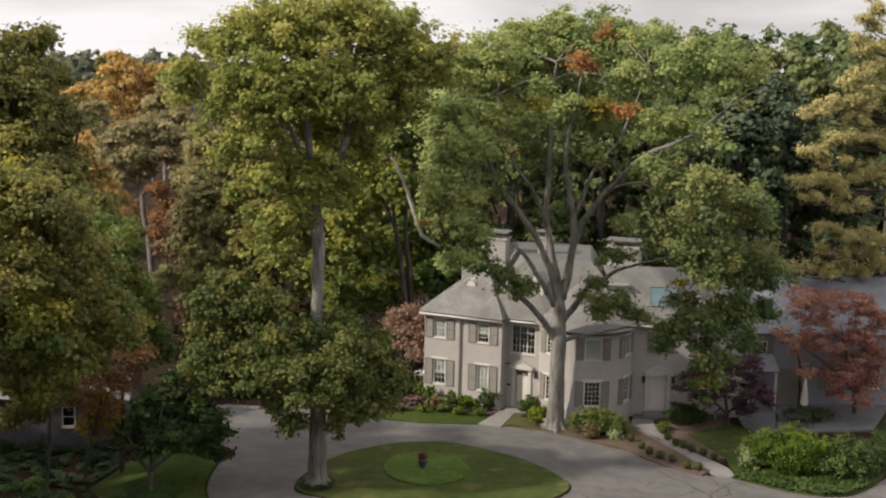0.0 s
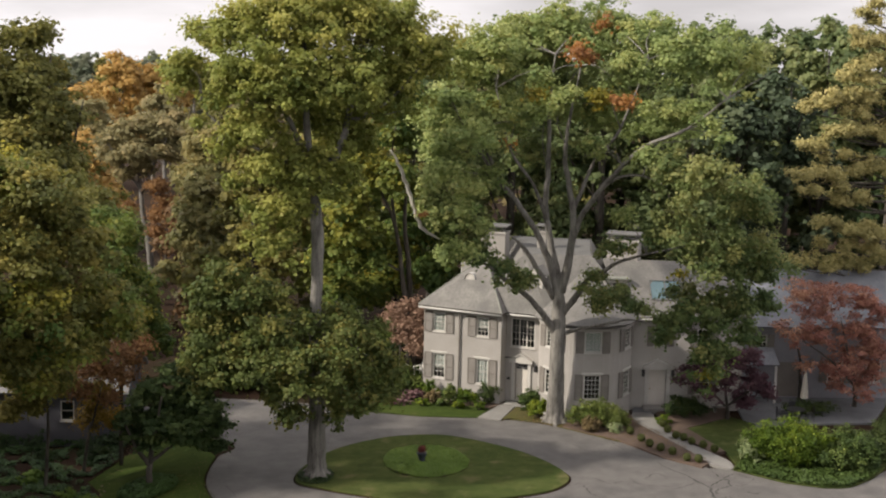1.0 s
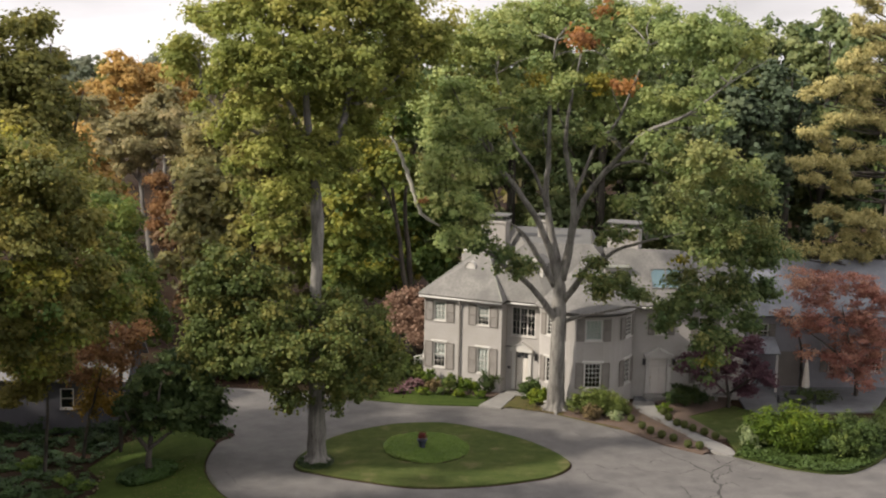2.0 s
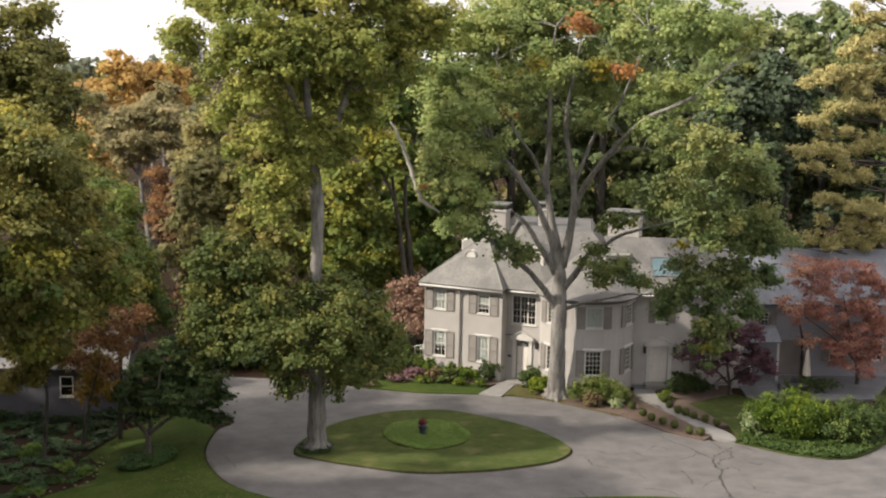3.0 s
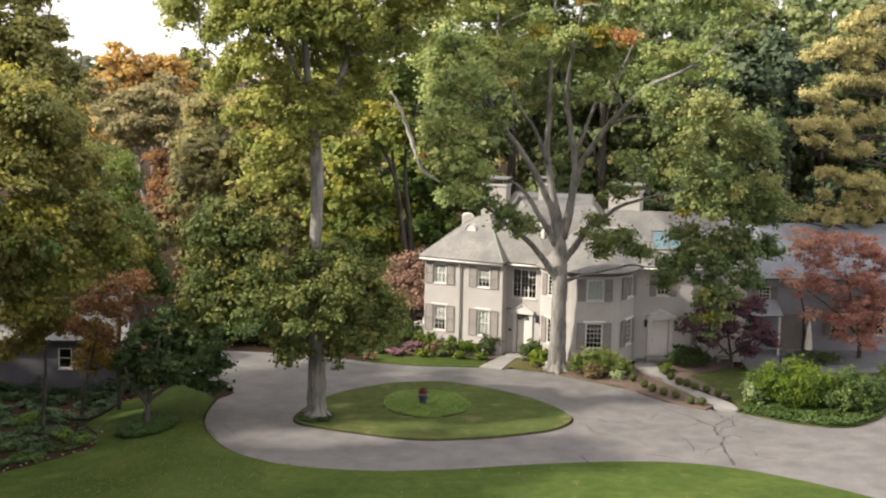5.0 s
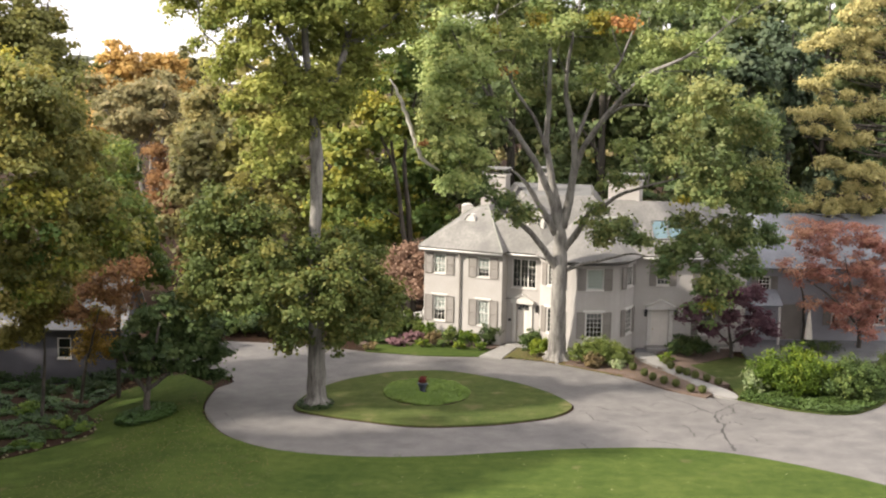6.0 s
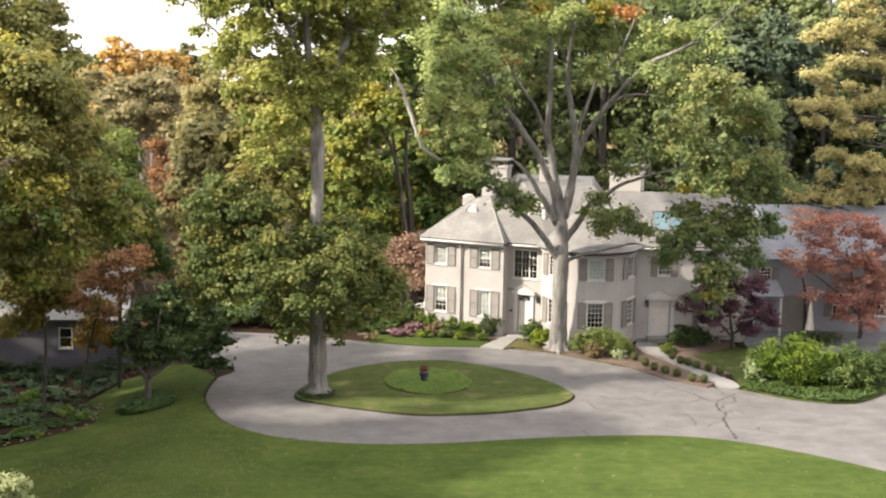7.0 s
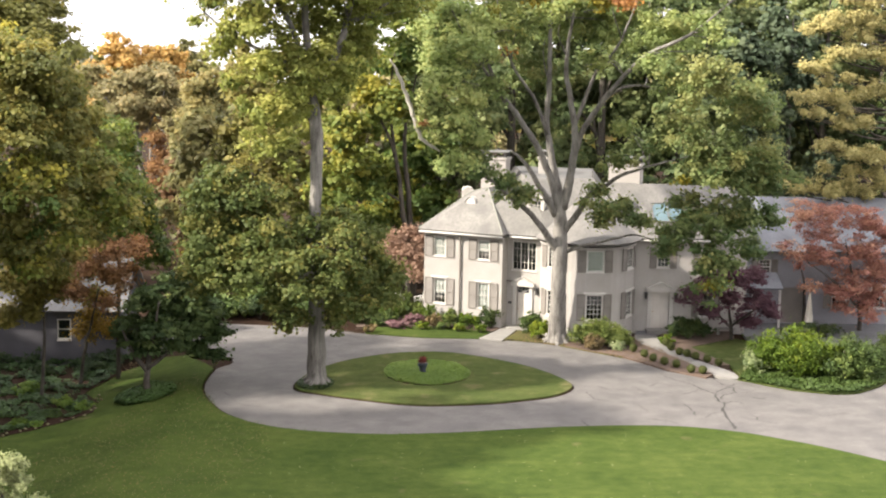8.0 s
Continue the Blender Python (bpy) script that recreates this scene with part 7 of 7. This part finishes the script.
BR_LIMBS = [([(-21.1, 136, -1.2), (-21.46, 136, 2.54), (-21.84, 136, 4.6), (-22.05, 136, 7.17), (-22.36, 136, 10.24), (-22.74, 136, 12.27)], [0.34, 0.28, 0.24, 0.2, 0.12, 0.04]),
            ([(-22.0, 136, 6.6), (-20.8, 135.6, 9.2), (-19.6, 135.6, 11.6)], [0.16, 0.11, 0.04]), ([(-22.0, 136, 7.0), (-23.6, 135.6, 9.2), (-24.8, 135.6, 11.0)], [0.14, 0.1, 0.04])]
tree("oak_tree", "thin grey-brown oak, paled for haze, on a pale straight trunk", "tree", BR + behind(BR, 2.0), 18000, 0.3, L_BROWN, BR_LIMBS + twigs(BR_LIMBS, BR, 5), M_BARK, 26, clump=0.5, inner=0.3, tint_var=0.3)
RUS = [(-20.23, 134, 7.37, 0.71), (-19.74, 134, 6.11, 0.81), (-19.86, 133, 4.95, 0.9), (-18.86, 133, 4.46, 0.9), (-20.38, 133, 3.42, 0.7), (-18.49, 134, 5.88, 0.71), (-23.44, 138, 4.89, 0.63), (-23.21, 138, 3.33, 0.63), (-19.3, 133.5, 2.0, 0.8)]
tree("maple_tree", "slim russet maple beside the pale-trunked oak", "tree", RUS, 9000, 0.24, L_RUSSET, [([(-19.6, 134.5, -1.2), (-19.6, 134.4, 2.5), (-19.7, 134.2, 5.0), (-20.0, 134, 7.2)], [0.12, 0.1, 0.07, 0.02])], M_BARK2, 27, clump=0.45, inner=0.3)
MIDR = [(-14.69, 118, 12.61, 0.98), (-13.58, 118, 13.29, 0.98), (-14.14, 117, 11.36, 1.06), (-15.37, 118, 10.39, 0.89), (-12.93, 118, 11.09, 0.89), (-14.37, 117, 9.6, 1.06), (-12.73, 116, 9.26, 0.96), (-15.39, 118, 8.16, 0.89), (-13.61, 116, 7.71, 1.05), (-12.08, 116, 7.29, 0.88), (-15.19, 118, 6.15, 0.89), (-13.19, 116, 5.73, 0.96), (-11.66, 116, 5.31, 0.79)]
tree("oak_tree", "open olive-tan oak at the edge of the clearing", "tree", MIDR + behind(MIDR, 1.8), 18000, 0.28, L_OLIVE, [([(-13.4, 118.5, -0.4), (-13.5, 118.4, 4), (-13.8, 118.2, 8), (-14.0, 118, 12.4)], [0.26, 0.2, 0.14, 0.03]), ([(-13.5, 118.4, 5), (-12.6, 117.5, 7), (-12.0, 116.5, 7.6)], [0.1, 0.07, 0.03])], M_BARK2, 28, clump=0.5, inner=0.35, tint=0.7, tint_var=0.28)
PINE = [(26.97, 94.5, 18.36, 0.57), (27.86, 94.5, 18.59, 0.71), (28.91, 95, 18.85, 0.93), (30.22, 95.5, 19.04, 1.08), (31.61, 96, 18.88, 1.09), (29.68, 95, 18.11, 0.65), (31.13, 95.5, 17.98, 0.72), (28.79, 94, 16.91, 0.78), (29.96, 94.5, 16.98, 0.93),
        (31.39, 95.5, 16.9, 0.94), (32.5, 96, 16.54, 0.87), (26.63, 93.5, 16.11, 0.49), (27.34, 93.8, 15.9, 0.64), (28.11, 94, 16.11, 0.57), (25.98, 93, 14.42, 0.42), (26.6, 93, 14.15, 0.7), (27.64, 93.5, 14.35, 0.85), (28.7, 94, 14.12, 0.85),
        (29.29, 94, 13.52, 0.64), (26.48, 93, 13.19, 0.56), (27.49, 93.4, 13.18, 0.71), (30.83, 95, 14.31, 0.72), (31.83, 95.5, 14.55, 0.79), (32.64, 96, 14.35, 0.8)]
PINE += [(28.0, 93.5, 11.13, 0.57), (29.07, 94, 11.1, 0.64), (30.01, 94, 10.64, 0.85), (31.28, 94.5, 10.43, 0.93), (32.39, 95, 10.21, 0.86), (26.0, 95, 8.47, 0.65), (26.95, 95, 8.11, 0.79), (28.05, 95, 8.2, 0.86), (29.18, 95, 7.95, 0.86), (30.43, 95.5, 8.28, 0.94),
         (31.74, 96, 7.86, 0.87), (32.76, 96, 8.44, 1.02), (30.56, 96, 20.84, 0.87), (31.64, 96, 21.22, 0.94), (29.71, 95.5, 20.29, 0.65), (31.34, 96, 20.14, 0.73), (31.11, 96.3, 22.47, 0.87), (32.09, 96.5, 22.67, 0.87), (30.42, 96, 23.16, 0.73),
         (31.64, 96.5, 23.91, 0.8), (30.87, 96.5, 24.43, 0.58), (31.75, 96.5, 24.98, 0.66), (31.33, 96.5, 25.86, 0.58)]
PINE += [(33.4, 96.4, 19.4, 0.95), (33.5, 96.4, 17.0, 0.9), (33.4, 96.2, 21.8, 0.9), (34.6, 96.6, 18.4, 1.0), (35.6, 96.8, 15.2, 1.1), (36.2, 97.4, 19.6, 1.0), (35.4, 97, 22.6, 0.9), (33.6, 96, 12.6, 0.9), (35.0, 96.6, 10.2, 1.0), (33.8, 96.8, 25.4, 0.7), (34.0, 97, 27.2, 0.5),
         (29.6, 94.4, 12.4, 0.7), (31.0, 94.8, 12.5, 0.75), (28.3, 94.4, 15.2, 0.6), (29.9, 94.8, 15.4, 0.7), (30.4, 95, 9.4, 0.7), (31.9, 95.4, 9.3, 0.75), (28.6, 94.6, 9.5, 0.6)]
pine_limbs = [([(34.0, 97.8, -0.4), (34.0, 97.8, 8), (33.95, 97.6, 16), (34.0, 97.2, 24), (34.0, 97, 27.4)], [0.45, 0.36, 0.28, 0.14, 0.03])]
for px_, py_, pz_, pr_ in PINE:
    pine_limbs.append(([(33.95, 97.6, pz_ - 1.1), ((33.95 + px_) / 2, (97.6 + py_) / 2, pz_ - 0.8), (px_, py_, pz_ - 0.2)], [0.09, 0.06, 0.02]))
tree("pine_tree", "tall white pine with golden layered boughs", "tree", [(x, y, z, r * 0.92) for x, y, z, r in PINE], 84000, 0.18, L_PINE, pine_limbs, M_BARK2, 21, clump=0.27, inner=0.2, low_cut=-0.25, squash=0.8, long=2.6, flat=0.45)
RM = [(27.64, 88.5, 7.18, 1.2), (25.55, 88.5, 7.33, 0.9, 0.7), (29.91, 89, 6.79, 1.4), (24.69, 87.5, 5.22, 0.8, 0.8), (26.93, 88, 4.82, 1.0), (29.36, 88, 4.85, 1.3), (28.44, 88, 2.74, 1.0), (30.66, 88.5, 3.37, 1.2),
      (26.34, 88, 3.07, 0.6, 0.8), (30.59, 89, 1.51, 0.8), (31.4, 89, 5.4, 1.3), (27.15, 89, 6.06, 0.9)]
RM += [(27.75, 88, 2.74, 0.73), (29.26, 88.5, 3.36, 0.87), (30.44, 88.5, 2.49, 0.8), (28.36, 87.5, 1.62, 0.66), (29.77, 87.5, 1.28, 0.66), (26.84, 88.2, 4.44, 0.67), (28.18, 88.6, 4.38, 0.8), (29.67, 89, 5.03, 0.81), (30.82, 89.5, 6.02, 0.88), (29.05, 89.5, 6.18, 0.81), (27.51, 89, 5.89, 0.81), (26.03, 88.6, 5.41, 0.67), (25.88, 89, 6.92, 0.74), (27.02, 89.4, 7.4, 0.68), (25.39, 88, 4.46, 0.47), (30.77, 89, 4.34, 0.74)]
tree("japanese_maple", "spreading japanese maple with scarlet and salmon leaves", "tree", RM + behind(RM, 1.5, 0), 25000, 0.125, L_RED, [([(30.0, 90.2, -0.3), (29.9, 90, 1.5), (29.2, 89.5, 3.5), (28.4, 89, 6)], [0.16, 0.13, 0.08, 0.02]),
     ([(29.9, 90, 1.4), (28, 89, 3.2), (26, 88.5, 4.6)], [0.1, 0.07, 0.02]), ([(29.9, 90, 1.2), (31, 89.5, 3), (32, 89, 5)], [0.1, 0.07, 0.02]),
     ([(26.8, 91.2, -0.3), (26.7, 91, 1.6), (26.3, 90, 3.2), (25.6, 89, 4.6)], [0.13, 0.1, 0.07, 0.02])], M_BARK2, 22, clump=0.34, inner=0.4, squash=0.5)
PM = [(20.98, 86, 3.73, 0.9), (22.46, 86.5, 3.66, 0.8), (19.65, 86, 3.38, 0.8), (18.67, 86, 2.69, 0.7), (22.74, 86, 2.38, 0.8), (20.93, 85.5, 2.47, 0.8), (19.61, 85.5, 1.77, 0.6), (22.13, 86, 1.18, 0.5), (23.59, 86.5, 1.6, 0.5)]
tree("japanese_maple", "low weeping purple maple by the house wall", "tree", PM + behind(PM, 1.2, 0), 17000, 0.13, L_PURP, [([(21.2, 87, -0.3), (21.1, 86.8, 0.9), (20.8, 86.4, 2.2), (20.9, 86, 3.6)], [0.12, 0.1, 0.06, 0.02]),
     ([(21.1, 86.8, 0.8), (19.8, 86.3, 2.0), (18.7, 86, 2.6)], [0.07, 0.05, 0.02]), ([(21.1, 86.8, 0.9), (22.4, 86.4, 2.0), (23.2, 86.2, 2.4)], [0.07, 0.05, 0.02])], M_BARK2, 23, clump=0.3, inner=0.4, squash=0.45)
PK = [(0.46, 95, 4.24, 0.43), (1.0, 95, 4.62, 0.5), (1.81, 95.3, 4.83, 0.58), (2.54, 95, 4.52, 0.43), (0.83, 94.8, 3.72, 0.5), (1.67, 94.6, 3.96, 0.57), (2.4, 94.6, 3.7, 0.5), (1.46, 94.6, 3.02, 0.5), (2.19, 94.4, 2.88, 0.5), (2.7, 94, 2.56, 0.32), (2.31, 94.2, 2.37, 0.36), (0.21, 95, 3.86, 0.32)]
tree("dogwood_tree", "small dogwood with dusty pink leaves beside the house", "tree", PK, 15000, 0.15, L_PINK, [([(1.5, 95.8, -0.3), (1.4, 95.6, 1.5), (1.2, 95.3, 3), (1.2, 95.2, 4.6)], [0.12, 0.09, 0.06, 0.02])], M_BARK2, 24, clump=0.3, inner=0.4)


def far_wood(name, label, seed, count, mat, y0, y1, half, ridge=False):
    rng = np.random.default_rng(seed)
    ps, os_, ts = [], [], []
    for k in range(count):
        y = y0 + (y1 - y0) * rng.random() ** 1.3
        x = rng.uniform(-half, half) * y
        h, r = rng.uniform(15.5, 20.0), rng.uniform(4, 6)
        if ridge:
            x = rng.uniform(-0.30, -0.12) * y
            h = rng.uniform(17.0, 20.5)
        elif 0 < y < 300 and -0.45 < x / y < -0.1:
            continue
        z = ground_z(x, y)
        lobes = [(x + rng.uniform(-1, 1) * r * 0.5, y + rng.uniform(-1, 1) * r * 0.5, z + h * f, r * rng.uniform(0.45, 0.65), rng.uniform(0, 1)) for f in (0.2, 0.35, 0.5, 0.65, 0.78, 0.88)]
        p, o, t = lobed_leaves(lobes, 190, rng, 0.9, 6, 0.6, -0.5, 0.5, 0.15)
        ps.append(p), os_.append(o), ts.append(t)
    me = leaf_mesh("leaves", np.concatenate(ps), np.concatenate(os_), np.concatenate(ts), 1.35, mat, rng)
    me.name = name
    tagged(new(name, me), label, "woodland", kind="stuff")


far_wood("far_wood", "distant olive-green woodland down to the horizon", 5, 300, L_OAKD, 175, 620, 0.40)
far_wood("far_wood", "distant brown and russet autumn woodland, paled for haze", 6, 90, L_BROWN, 170, 450, 0.36)
# Never in view; added so the window glass mirrors trees, not bright sky.
far_wood("far_wood", "unseen autumn woodland added for the windows to reflect", 9, 70, L_OAKD, -45, -150, 1.6)
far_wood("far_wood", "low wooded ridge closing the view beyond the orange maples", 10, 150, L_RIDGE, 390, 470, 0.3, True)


def thicket(name, label, seed, boxes, mat, count, size=0.24):
    """Undergrowth nobody could count, in a few patches (x0, x1, y0, y1, height)."""
    rng = np.random.default_rng(seed)
    lobes = []
    for x0, x1, y0, y1, h in boxes:
        for k in range(int((x1 - x0) * 0.9) + 2):
            x, y, r = rng.uniform(x0, x1), rng.uniform(y0, y1), rng.uniform(0.6, 1.3)
            for q in range(3):
                lobes.append((x + rng.uniform(-0.6, 0.6), y + rng.uniform(-0.6, 0.6), ground_z(x, y) + h * rng.uniform(0.1, 0.8), r, rng.uniform(0.1, 0.9)))
    p, o, t = lobed_leaves(lobes, count, rng, 0.4, 12, 0.5)
    me = leaf_mesh("leaves", p, o, t, size, mat, rng)
    tagged(new(name, me), label, "undergrowth", kind="stuff")


thicket("undergrowth", "green and yellow undergrowth along the wood's edge", 7, [(-9, 2.5, 96, 101, 3.5), (-14, -4, 93.5, 97, 2.0), (23, 44, 97.5, 101, 3.0), (-4, 2, 93, 96, 3.0)], L_SHRUB, 25000, 0.3)
thicket("undergrowth", "dark brushwood at the far side of the clearing", 8, [(-40, -8, 108, 122, 3.5), (-34, -18, 95, 104, 2.5)], L_BROWNR, 14000, 0.45)
